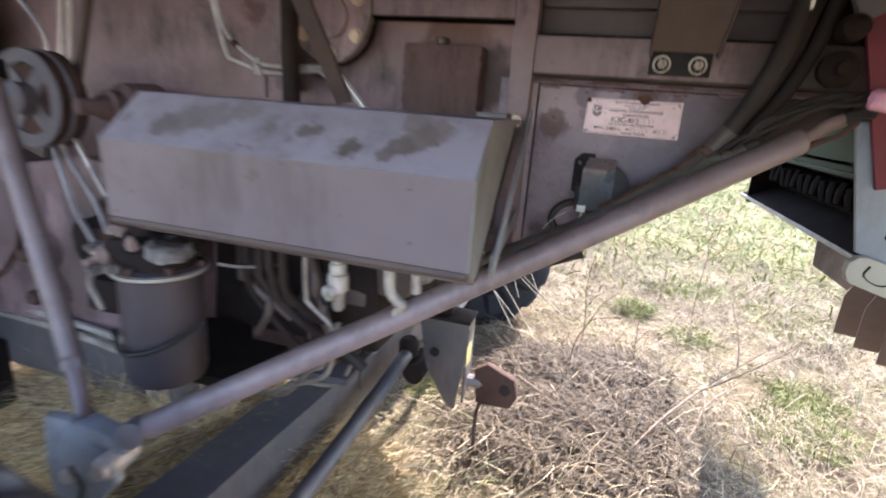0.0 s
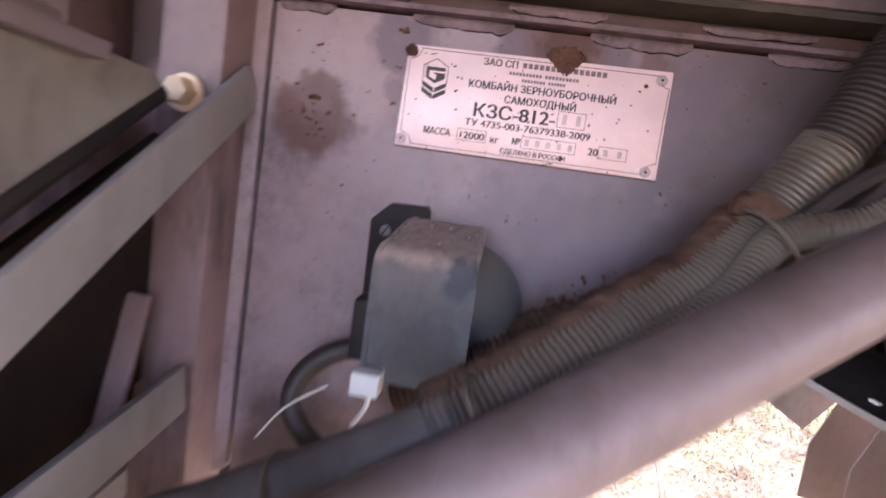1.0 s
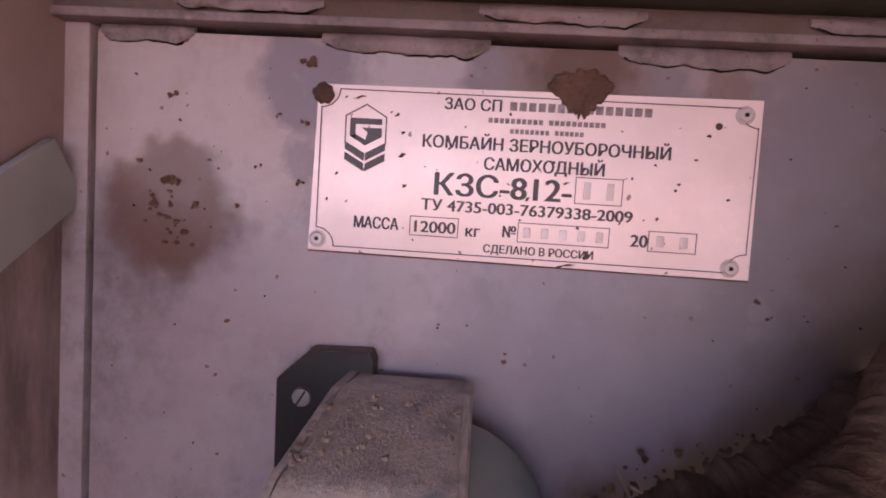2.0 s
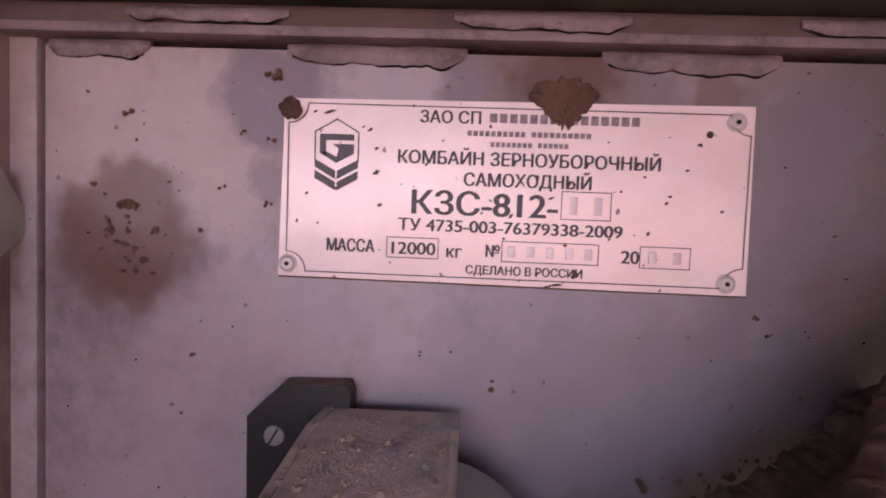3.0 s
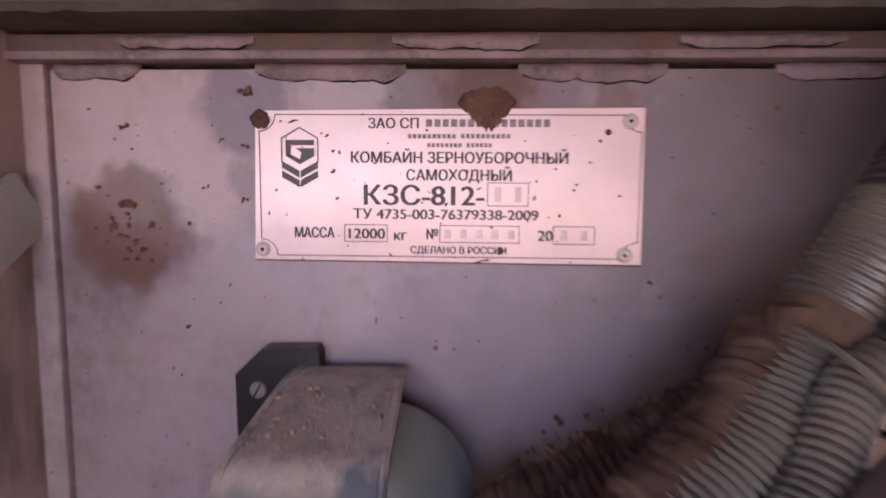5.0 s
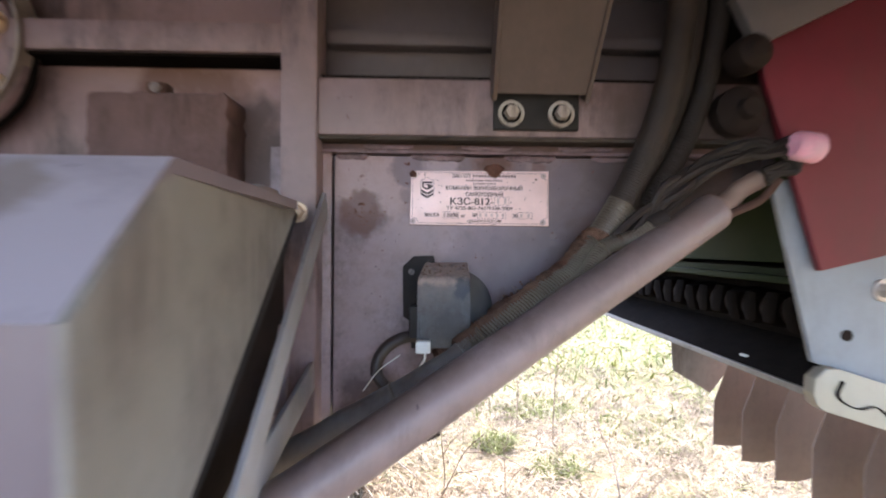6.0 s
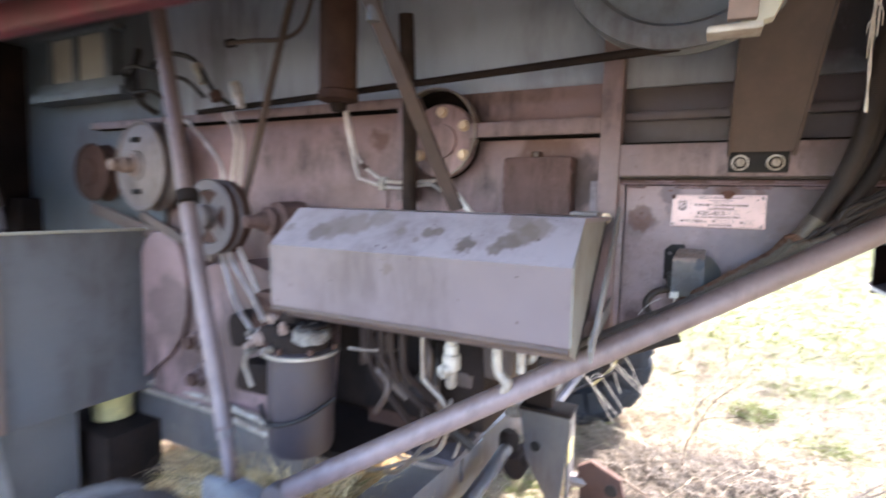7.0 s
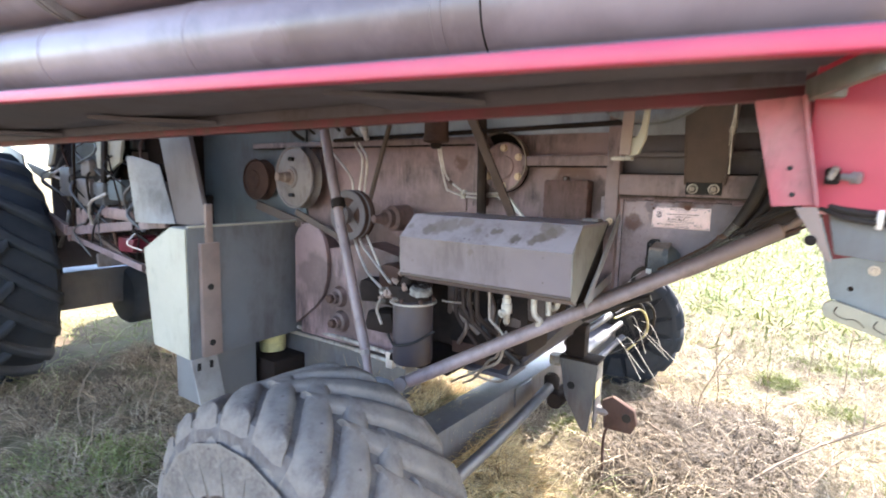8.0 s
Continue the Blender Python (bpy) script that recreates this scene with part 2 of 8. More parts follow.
M_WHITE = material("pale sheet paint", (0.42, 0.38, 0.305), 0.5, vary=0.08, scale=4, dust=(0.34, 0.29, 0.215), dust_amount=0.4, rust=0.1, bump=0.05, grime=0.3, grime_scale=3.0)
M_AXLE = material("axle paint", (0.078, 0.077, 0.086), 0.42, vary=0.25, scale=5, dust=(0.17, 0.136, 0.112), dust_amount=0.6, rust=0.25, bump=0.15, spec=0.5, grime=0.5, grime_scale=5.0)
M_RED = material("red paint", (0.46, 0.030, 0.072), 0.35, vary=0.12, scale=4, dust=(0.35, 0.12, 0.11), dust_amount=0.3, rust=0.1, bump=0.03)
# Darker copy of the red paint; the enclosed corner's shade is in its colour.
M_DARKRED = material("dull dark red paint", (0.165, 0.011, 0.024), 0.45, vary=0.2, scale=4, dust=(0.075, 0.022, 0.024), dust_amount=0.5, rust=0.2, bump=0.06, grime=0.35)
M_POST = material("dust-faded red paint", (0.40, 0.085, 0.105), 0.5, vary=0.2, scale=6, dust=(0.36, 0.20, 0.19), dust_amount=0.8, rust=0.2, bump=0.08, grime=0.5, grime_scale=8.0)
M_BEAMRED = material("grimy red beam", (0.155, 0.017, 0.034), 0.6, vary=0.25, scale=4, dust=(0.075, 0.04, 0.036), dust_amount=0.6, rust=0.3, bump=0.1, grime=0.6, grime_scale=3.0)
M_UNDER = material("dirty underside", (0.072, 0.060, 0.068), 0.8, vary=0.3, scale=3, dust=(0.092, 0.078, 0.078), dust_amount=0.6, rust=0.4, bump=0.3, spec=0.25)
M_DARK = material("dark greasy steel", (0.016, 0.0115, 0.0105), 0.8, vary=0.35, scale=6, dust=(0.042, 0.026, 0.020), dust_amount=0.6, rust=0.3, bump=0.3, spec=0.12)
M_RUST = material("rusty steel", (0.078, 0.041, 0.032), 0.85, vary=0.4, scale=9, dust=(0.105, 0.06, 0.043), dust_amount=0.5, rust=0.6, bump=0.4, spec=0.2, grime=0.5, grime_scale=9.0)
M_BROWN = material("brown painted arm", (0.088, 0.056, 0.045), 0.6, vary=0.3, scale=7, dust=(0.125, 0.082, 0.057), dust_amount=0.6, rust=0.4, bump=0.15, grime=0.6, grime_scale=3.0)
M_RUBBER = material("tyre rubber", (0.180, 0.150, 0.130), 0.85, vary=0.35, scale=9, dust=(0.26, 0.205, 0.168), dust_amount=0.7, bump=0.5, spec=0.2, grime=0.5, grime_scale=7.0, grime_run=1.0, specks=30.0)
M_TYREDUST = material("dirt in the tread", (0.13, 0.112, 0.104), 0.9, vary=0.35, scale=12, dust=(0.19, 0.150, 0.125), dust_amount=0.9, bump=0.5, spec=0.15, grime=0.6, grime_scale=9.0)
M_DARKTYRE = material("dark tyre rubber", (0.020, 0.022, 0.028), 0.8, vary=0.3, scale=6, dust=(0.042, 0.041, 0.044), dust_amount=0.6, bump=0.3, spec=0.3)
M_HOSE = material("dirty black hose", (0.017, 0.013, 0.012), 0.6, vary=0.3, scale=12, dust=(0.046, 0.030, 0.024), dust_amount=0.6, bump=0.15, spec=0.3)
M_BLACK = material("black plastic", (0.012, 0.010, 0.010), 0.6, vary=0.3, scale=20, dust=(0.035, 0.027, 0.023), dust_amount=0.5, bump=0.08, spec=0.25)
M_CONDUIT = material("conduit plastic", (0.142, 0.126, 0.100), 0.30, vary=0.3, scale=15, dust=(0.25, 0.20, 0.146), dust_amount=0.6, bump=0.1, top=(0.088, 0.050, 0.034), top_from=-0.30, top_to=0.35, grime=0.6, grime_scale=6.0)
M_ZINC = material("zinc pipe", (0.68, 0.60, 0.55), 0.36, metal=0.5, vary=0.2, scale=20, dust=(0.44, 0.34, 0.28), dust_amount=0.5, bump=0.05, grime=0.3, grime_scale=14.0)
M_FITTING = material("pale fitting", (0.48, 0.43, 0.375), 0.5, metal=0.3, vary=0.15, scale=20, dust=(0.27, 0.19, 0.135), dust_amount=0.7, bump=0.08, grime=0.6, grime_scale=16.0)
M_DULLZINC = material("dull zinc pipe", (0.34, 0.285, 0.24), 0.45, metal=0.4, vary=0.2, scale=20, dust=(0.22, 0.155, 0.115), dust_amount=0.7, bump=0.05, grime=0.5, grime_scale=14.0)
M_BRASS = material("yellow zinc bolt", (0.74, 0.54, 0.36), 0.4, metal=0.35, vary=0.2, scale=40, dust=(0.28, 0.19, 0.13), dust_amount=0.5, bump=0.08)
# Aluminium; a pink cast of reflected light is put into its colour.
M_PLATE = material("plate aluminium", (0.78, 0.56, 0.54), 0.42, metal=0.2, vary=0.1, scale=25, dust=(0.68, 0.475, 0.44), dust_amount=0.7, rust=0.0, specks=150.0, bump=0.02)
M_CRUST = material("rust crust", (0.13, 0.050, 0.032), 0.9, vary=0.45, scale=60, dust=(0.20, 0.092, 0.06), dust_amount=0.6, bump=0.8)
M_INK = material("dark print", (0.045, 0.025, 0.03), 0.5, vary=0.3, scale=120, bump=0.0)
M_FADEDINK = material("worn faded print", (0.20, 0.13, 0.135), 0.5, vary=0.5, scale=300, bump=0.0)
M_STAMP = material("stamped metal", (0.50, 0.39, 0.38), 0.4, metal=0.4, vary=0.15, scale=60, dust=(0.30, 0.2, 0.18), dust_amount=0.4, bump=0.0)
M_COVER = material("horn cover sheet", (0.104, 0.114, 0.130), 0.5, vary=0.35, scale=30, dust=(0.150, 0.134, 0.130), dust_amount=0.6, top=(0.43, 0.315, 0.255), top_from=-0.05, top_to=0.5, bump=0.6, grime=0.45, grime_scale=20.0, grime_run=0.6, blotches=(((-0.028, -0.083, 1.452), 0.017, (0.055, 0.066, 0.085), 0.85), ((-0.045, -0.087, 1.405), 0.022, (0.06, 0.058, 0.062), 0.7)))
M_BRACKET = material("dusty black bracket", (0.013, 0.009, 0.009), 0.6, vary=0.35, scale=25, dust=(0.040, 0.027, 0.022), dust_amount=0.45, top=(0.19, 0.115, 0.08), bump=0.2, spec=0.3)
M_DISC = material("horn shell", (0.078, 0.092, 0.108), 0.35, vary=0.25, scale=18, dust=(0.16, 0.140, 0.112), dust_amount=0.6, bump=0.05)
M_CREAM = material("cream plastic", (0.75, 0.72, 0.66), 0.5, vary=0.08, scale=30, bump=0.02)
M_PINK = material("pink tape", (0.80, 0.36, 0.47), 0.45, vary=0.15, scale=60, dust=(0.55, 0.42, 0.44), dust_amount=0.5, bump=0.2)
M_GREEN = material("green sheet", (0.013, 0.024, 0.008), 0.75, vary=0.25, scale=4, dust=(0.030, 0.036, 0.014), dust_amount=0.5, bump=0.1, spec=0.08)
M_FIN = material("brown fin sheet", (0.14, 0.085, 0.065), 0.6, vary=0.2, scale=7, dust=(0.20, 0.145, 0.105), dust_amount=0.5, rust=0.4, bump=0.1, grime=0.4, grime_scale=4.0)
M_STRAP = material("faded rusty strap", (0.23, 0.155, 0.13), 0.7, vary=0.2, scale=9, dust=(0.28, 0.20, 0.16), dust_amount=0.5, rust=0.5, bump=0.2)
M_DUCT = material("dusty duct sheet", (0.125, 0.10, 0.105), 0.55, vary=0.2, scale=4, dust=(0.15, 0.115, 0.10), dust_amount=0.6, rust=0.3, bump=0.08, grime=0.5)
M_DUCTSIDE = material("pale duct sheet", (0.30, 0.285, 0.29), 0.5, vary=0.2, scale=4, dust=(0.20, 0.165, 0.14), dust_amount=0.6, rust=0.2, bump=0.08, grime=0.5)
M_YELLOW = material("yellow filter paint", (0.60, 0.50, 0.20), 0.5, vary=0.1, scale=10, dust=(0.45, 0.38, 0.22), dust_amount=0.6, bump=0.05, grime=0.4, grime_scale=6.0)
M_AUGER = material("auger tube paint", (0.28, 0.212, 0.222), 0.30, vary=0.2, scale=1.6, dust=(0.16, 0.105, 0.10), dust_amount=0.65, rust=0.2, bump=0.04, grime=0.5, grime_scale=0.9, grime_run=1.0)
M_CASTING = material("cast pulley", (0.20, 0.165, 0.16), 0.5, metal=0.1, vary=0.18, scale=10, dust=(0.20, 0.145, 0.115), dust_amount=0.6, rust=0.3, bump=0.1, grime=0.5, grime_scale=6.0)
M_TWIG = material("dry wood", (0.28, 0.20, 0.14), 0.85, vary=0.3, scale=30, bump=0.3)
M_TWINE = material("pale twine", (0.65, 0.58, 0.48), 0.9, vary=0.2, scale=60, bump=0.2)


def blades_material(name, colours):
    m = bpy.data.materials.new(name)
    m.use_nodes = True
    n, ln = m.node_tree.nodes, m.node_tree.links
    geo, ramp = n.new("ShaderNodeNewGeometry"), n.new("ShaderNodeValToRGB")
    ln.new(geo.outputs["Random Per Island"], ramp.inputs[0])
    els = ramp.color_ramp.elements
    els[0].position, els[0].color = 0, (*colours[0], 1)
    els[1].position, els[1].color = 1, (*colours[-1], 1)
    for k, c in enumerate(colours[1:-1], 1):
        els.new(k / (len(colours) - 1)).color = (*c, 1)
    bsdf = n["Principled BSDF"]
    ln.new(ramp.outputs[0], bsdf.inputs["Base Color"])
    bsdf.inputs["Roughness"].default_value = 0.75
    bsdf.inputs["Specular IOR Level"].default_value = 0.25
    return m


M_STRAW = blades_material("dry grass", [(0.205, 0.145, 0.085), (0.44, 0.355, 0.23), (0.09, 0.06, 0.037), (0.57, 0.48, 0.325), (0.31, 0.24, 0.145), (0.062, 0.044, 0.029)])
M_GOLD = blades_material("golden straw", [(0.60, 0.41, 0.19), (0.84, 0.65, 0.34), (0.32, 0.20, 0.10), (0.90, 0.74, 0.45), (0.66, 0.48, 0.24), (0.16, 0.095, 0.05)])
M_DEAD = blades_material("dead weeds", [(0.042, 0.028, 0.018), (0.10, 0.07, 0.043), (0.022, 0.015, 0.010), (0.21, 0.155, 0.098), (0.032, 0.021, 0.014)])
M_WEED = blades_material("reddish brown weeds", [(0.25, 0.165, 0.10), (0.42, 0.31, 0.195), (0.10, 0.062, 0.040), (0.54, 0.42, 0.28), (0.17, 0.108, 0.066), (0.05, 0.032, 0.022)])
M_FIELD = blades_material("sunlit field grass", [(0.28, 0.31, 0.095), (0.41, 0.40, 0.165), (0.17, 0.235, 0.055), (0.49, 0.46, 0.23), (0.24, 0.29, 0.085), (0.12, 0.12, 0.045)])
M_SLEEVE = material("dusty hose sleeve", (0.12, 0.10, 0.088), 0.5, vary=0.3, scale=15, dust=(0.22, 0.17, 0.13), dust_amount=0.7, bump=0.1, grime=0.6, grime_scale=7.0)
# Dirt under the cross rail, darkened by the shade painted into it.
M_RAILSHADE = material("rail dirt and painted shade", (0.052, 0.042, 0.036), 0.9, vary=0.45, scale=25, dust=(0.115, 0.085, 0.066), dust_amount=0.6, bump=0.6, spec=0.2)
M_LEDGE = material("dirty ledge", (0.105, 0.062, 0.058), 0.8, vary=0.4, scale=30, dust=(0.15, 0.07, 0.05), dust_amount=0.6, rust=0.8, bump=0.5)
M_REDDUST = material("rust-brown dust", (0.160, 0.080, 0.052), 0.9, vary=0.5, scale=70, dust=(0.245, 0.158, 0.112), dust_amount=0.7, bump=0.9, spec=0.15)
M_CLAMP = material("dark dusty conduit", (0.030, 0.022, 0.019), 0.55, vary=0.35, scale=15, dust=(0.066, 0.044, 0.033), dust_amount=0.6, bump=0.1, grime=0.5, grime_scale=7.0)
M_TIE = material("dusty cable tie", (0.15, 0.12, 0.088), 0.6, vary=0.15, scale=40, dust=(0.19, 0.14, 0.10), dust_amount=0.5, bump=0.1)
M_BEAD = material("weld bead", (0.185, 0.118, 0.132), 0.6, vary=0.35, scale=40, dust=(0.19, 0.115, 0.11), dust_amount=0.6, rust=0.9, bump=0.3, grime=0.8, grime_scale=26.0, grime_run=1.0)
M_OILPIPE = material("oily brown pipe", (0.030, 0.019, 0.016), 0.7, vary=0.3, scale=14, dust=(0.060, 0.040, 0.030), dust_amount=0.5, bump=0.1, spec=0.12)
M_GRASS = blades_material("green grass", [(0.19, 0.22, 0.06), (0.29, 0.31, 0.10), (0.13, 0.155, 0.045), (0.40, 0.39, 0.17)])
M_GROUND = material("dry meadow soil", (0.115, 0.082, 0.054), 0.95, vary=0.45, scale=1.6, dust=(0.27, 0.235, 0.125), dust_amount=0.8, bump=0.6, spec=0.1)
M_TEAL = material("dusty teal sheet", (0.088, 0.108, 0.122), 0.5, vary=0.2, scale=2.5, dust=(0.16, 0.15, 0.155), dust_amount=0.5, rust=0.25, bump=0.08, grime=0.5, grime_scale=2.0)
M_WHEELGREY = material("blue-grey pulley paint", (0.165, 0.172, 0.190), 0.45, vary=0.2, scale=7, dust=(0.19, 0.165, 0.155), dust_amount=0.5, rust=0.2, bump=0.08, grime=0.5, grime_scale=5.0)
M_COVERUNDER = material("dirty cover underside", (0.105, 0.094, 0.122), 0.75, vary=0.3, scale=3, dust=(0.120, 0.090, 0.098), dust_amount=0.6, rust=0.4, bump=0.3, spec=0.3, grime=0.5, grime_scale=3.0)
M_PALECAST = material("pale worn casting paint", (0.33, 0.335, 0.35), 0.5, vary=0.2, scale=9, dust=(0.26, 0.22, 0.185), dust_amount=0.5, rust=0.4, bump=0.15, grime=0.5, grime_scale=12.0)
M_MUD = material("dried mud", (0.25, 0.175, 0.135), 0.95, vary=0.3, scale=80, dust=(0.34, 0.25, 0.20), dust_amount=0.5, bump=0.5, spec=0.1)
M_REARPLATE = material("pale blue-grey sheet paint", (0.27, 0.305, 0.355), 0.42, vary=0.12, scale=3, dust=(0.25, 0.225, 0.21), dust_amount=0.4, rust=0.2, bump=0.05, grime=0.35, grime_scale=3.0)
M_BLOCK = material("rust-stained cover paint", (0.135, 0.078, 0.070), 0.75, vary=0.3, scale=9, dust=(0.17, 0.10, 0.085), dust_amount=0.6, rust=0.6, bump=0.3, spec=0.25, grime=0.7, grime_scale=8.0)
M_PINKCAST = material("faded pinkish engine paint", (0.34, 0.20, 0.185), 0.6, vary=0.25, scale=6, dust=(0.26, 0.19, 0.17), dust_amount=0.6, rust=0.4, bump=0.2, grime=0.7, grime_scale=6.0)
M_CRUSTYZINC = material("crusty zinc", (0.27, 0.245, 0.22), 0.8, metal=0.1, vary=0.5, scale=35, dust=(0.16, 0.115, 0.09), dust_amount=0.8, rust=0.8, bump=0.9, grime=0.8, grime_scale=30.0, grime_run=1.0)
# Black for grease, and for painted shade under rails and in gaps.
M_GREASESHADE = material("black grease and painted shade", (0.008, 0.0065, 0.006), 0.95, vary=0.3, scale=30, dust=(0.016, 0.011, 0.009), dust_amount=0.6, bump=0.5, spec=0.02)


# ---- mesh helpers ----
def frame_of(d):
    d = Vector(d).normalized()
    u = d.cross(Vector((0, 0, 1)) if abs(d.z) < 0.95 else Vector((1, 0, 0))).normalized()
    return u, d.cross(u).normalized()


def add_box(bm, lo, hi, bev=0.003, m=None):
    c, s = (Vector(lo) + Vector(hi)) / 2, Vector(hi) - Vector(lo)
    mat = Matrix.Translation(c) @ Matrix.Diagonal((*s, 1))
    vs = bmesh.ops.create_cube(bm, size=1, matrix=(m or Matrix()) @ mat)["verts"]
    if bev:
        es = list({e for v in vs for e in v.link_edges})
        bmesh.ops.bevel(bm, geom=es, offset=min(bev, min(s) * 0.4), segments=2, affect="EDGES", profile=0.6)


def add_prism(bm, poly, axis, a, b, bev=0.0):
    """A polygon of two coordinates, drawn out along the third axis from a to b."""
    def at(p, v):
        return {"x": (v, p[0], p[1]), "y": (p[0], v, p[1]), "z": (p[0], p[1], v)}[axis]
    lo, hi = [bm.verts.new(at(p, a)) for p in poly], [bm.verts.new(at(p, b)) for p in poly]
    faces = [bm.faces.new(lo), bm.faces.new(hi[::-1])]
    for k in range(len(poly)):
        faces.append(bm.faces.new((lo[k - 1], hi[k - 1], hi[k], lo[k])))
    bmesh.ops.recalc_face_normals(bm, faces=faces)
    if bev:
        bmesh.ops.bevel(bm, geom=list({e for f in faces for e in f.edges}), offset=bev, segments=2, affect="EDGES", profile=0.6)


def smooth_path(pts, n=6):
    p = [Vector(q) for q in pts]
    if len(p) < 3:
        return p
    p = [p[0] * 2 - p[1], *p, p[-1] * 2 - p[-2]]
    out = []
    for a, b, c, d in zip(p, p[1:], p[2:], p[3:]):
        for k in range(n):
            t = k / n
            out.append(0.5 * (2 * b + (c - a) * t + (2 * a - 5 * b + 4 * c - d) * t * t + (3 * b - a - 3 * c + d) * t ** 3))
    return [*out, p[-2]]


def add_tube(bm, pts, r, seg=10, n=6, flat=1.0):
    """A pipe along a smoothed path; r: radius, or a function of the share of the way. flat: height of its section against its width."""
    path = smooth_path(pts, n)
    rings, u = [], None
    for k, p in enumerate(path):
        d = (path[min(k + 1, len(path) - 1)] - path[max(k - 1, 0)]).normalized()
        u = frame_of(d)[0] if u is None else (u - d * u.dot(d)).normalized()
        v = d.cross(u)
        rad = r(k / max(1, len(path) - 1)) if callable(r) else r
        rings.append([bm.verts.new(p + rad * (math.cos(a) * u + flat * math.sin(a) * v)) for a in (2 * math.pi * j / seg for j in range(seg))])
    for a, b in zip(rings, rings[1:]):
        for j in range(seg):
            bm.faces.new((a[j - 1], a[j], b[j], b[j - 1]))
    bm.faces.new(rings[0]), bm.faces.new(rings[-1][::-1])


def add_ribbed(bm, pts, r, depth, pitch, seg=16):
    """A corrugated hose: even rings along a smoothed path, two on each crest and two in each groove."""
    path = smooth_path(pts, 24)
    way = [0.0]
    for a, b in zip(path, path[1:]):
        way.append(way[-1] + (b - a).length)
    count = int(way[-1] / pitch) * 4
    rings, u, k = [], None, 0
    for i in range(count + 1):
        w = way[-1] * i / count
        while k < len(way) - 2 and way[k + 1] < w:
            k += 1
        p = path[k].lerp(path[k + 1], (w - way[k]) / max(1e-6, way[k + 1] - way[k]))
        d = (path[min(k + 2, len(path) - 1)] - path[max(k - 1, 0)]).normalized()
        u = frame_of(d)[0] if u is None else (u - d * u.dot(d)).normalized()
        v = d.cross(u)
        rad = r if i % 4 in (0, 1) else r - depth
        rings.append([bm.verts.new(p + rad * (math.cos(a) * u + math.sin(a) * v)) for a in (2 * math.pi * j / seg for j in range(seg))])
    for a, b in zip(rings, rings[1:]):
        for j in range(seg):
            bm.faces.new((a[j - 1], a[j], b[j], b[j - 1]))
    bm.faces.new(rings[0]), bm.faces.new(rings[-1][::-1])


def add_lathe(bm, profile, centre, axis, seg=32):
    """A solid of revolution: profile of (radius, way along the axis)."""
    u, v = frame_of(axis)
    d, c = Vector(axis).normalized(), Vector(centre)
    rings = []
    for r, h in profile:
        rings.append([bm.verts.new(c + d * h + max(r, 1e-4) * (math.cos(a) * u + math.sin(a) * v)) for a in (2 * math.pi * j / seg for j in range(seg))])
    for a, b in zip(rings, rings[1:]):
        for j in range(seg):
            bm.faces.new((a[j - 1], a[j], b[j], b[j - 1]))
    bm.faces.new(rings[0]), bm.faces.new(rings[-1][::-1])


def add_bar(bm, a, b, width, thick, side=(0, 0, 1), bev=0.002):
    """A flat bar from a to b, its width along side."""
    a, b = Vector(a), Vector(b)
    d = (b - a).normalized()
    s = (Vector(side) - d * Vector(side).dot(d)).normalized()
    m = Matrix((d, s, d.cross(s))).transposed().to_4x4()
    m.translation = (a + b) / 2
    add_box(bm, (-(b - a).length / 2, -width / 2, -thick / 2), ((b - a).length / 2, width / 2, thick / 2), bev, m)


def roughen(bm, amount, scale):
    for v in bm.verts:
        v.co += noise.noise_vector(v.co * scale) * amount


def part(name, bm, mat, parent=None, label="", sharp=38):
    me = bpy.data.meshes.new(name)
    bmesh.ops.recalc_face_normals(bm, faces=bm.faces)
    bm.to_mesh(me)
    bm.free()
    me.materials.append(mat)
    me.shade_smooth()
    me.set_sharp_from_angle(angle=radians(sharp))
    ob = new(name, me)
    ob.parent = parent
    if label:
        ob["label"] = label
    return ob


def boxed(name, lo, hi, mat, parent=None, label="", bev=0.003):
    bm = bmesh.new()
    add_box(bm, lo, hi, bev)
    return part(name, bm, mat, parent, label)


def tubed(name, pts, r, mat, parent=None, label="", seg=10, n=6):
    bm = bmesh.new()
    add_tube(bm, pts, r, seg, n)
    return part(name, bm, mat, parent, label)


def prismed(name, poly, axis, a, b, mat, parent=None, label="", bev=0.0):
    bm = bmesh.new()
    add_prism(bm, poly, axis, a, b, bev)
    return part(name, bm, mat, parent, label)


def lathed(name, profile, centre, axis, mat, parent=None, label="", seg=32):
    bm = bmesh.new()
    add_lathe(bm, profile, centre, axis, seg)
    return part(name, bm, mat, parent, label)


def barred(name, a, b, width, thick, mat, parent=None, label="", side=(0, 0, 1)):
    bm = bmesh.new()
    add_bar(bm, a, b, width, thick, side)
    return part(name, bm, mat, parent, label)


def shared(name, ob, place, parent, label="", turn=None):
    """Another object on the mesh of ob, at its own place."""
    o = new(name, ob.data)
    o.parent = parent
    o.matrix_basis = Matrix.Translation(place) @ (turn or Matrix())
    if label:
        o["label"] = label
    return o


def bolt_mesh(r, h, washer=0.0):
    """A hexagon head, facing -y, on a washer."""
    bm = bmesh.new()
    if washer:
        add_lathe(bm, [(washer, 0), (washer, 0.003), (washer * 0.98, 0.004), (r, 0.004)], (0, 0, 0), (0, -1, 0), 24)
    add_lathe(bm, [(r, 0.002), (r, h * 0.85), (r * 0.86, h), (r * 0.4, h)], (0, 0, 0), (0, -1, 0), 6)
    return bm


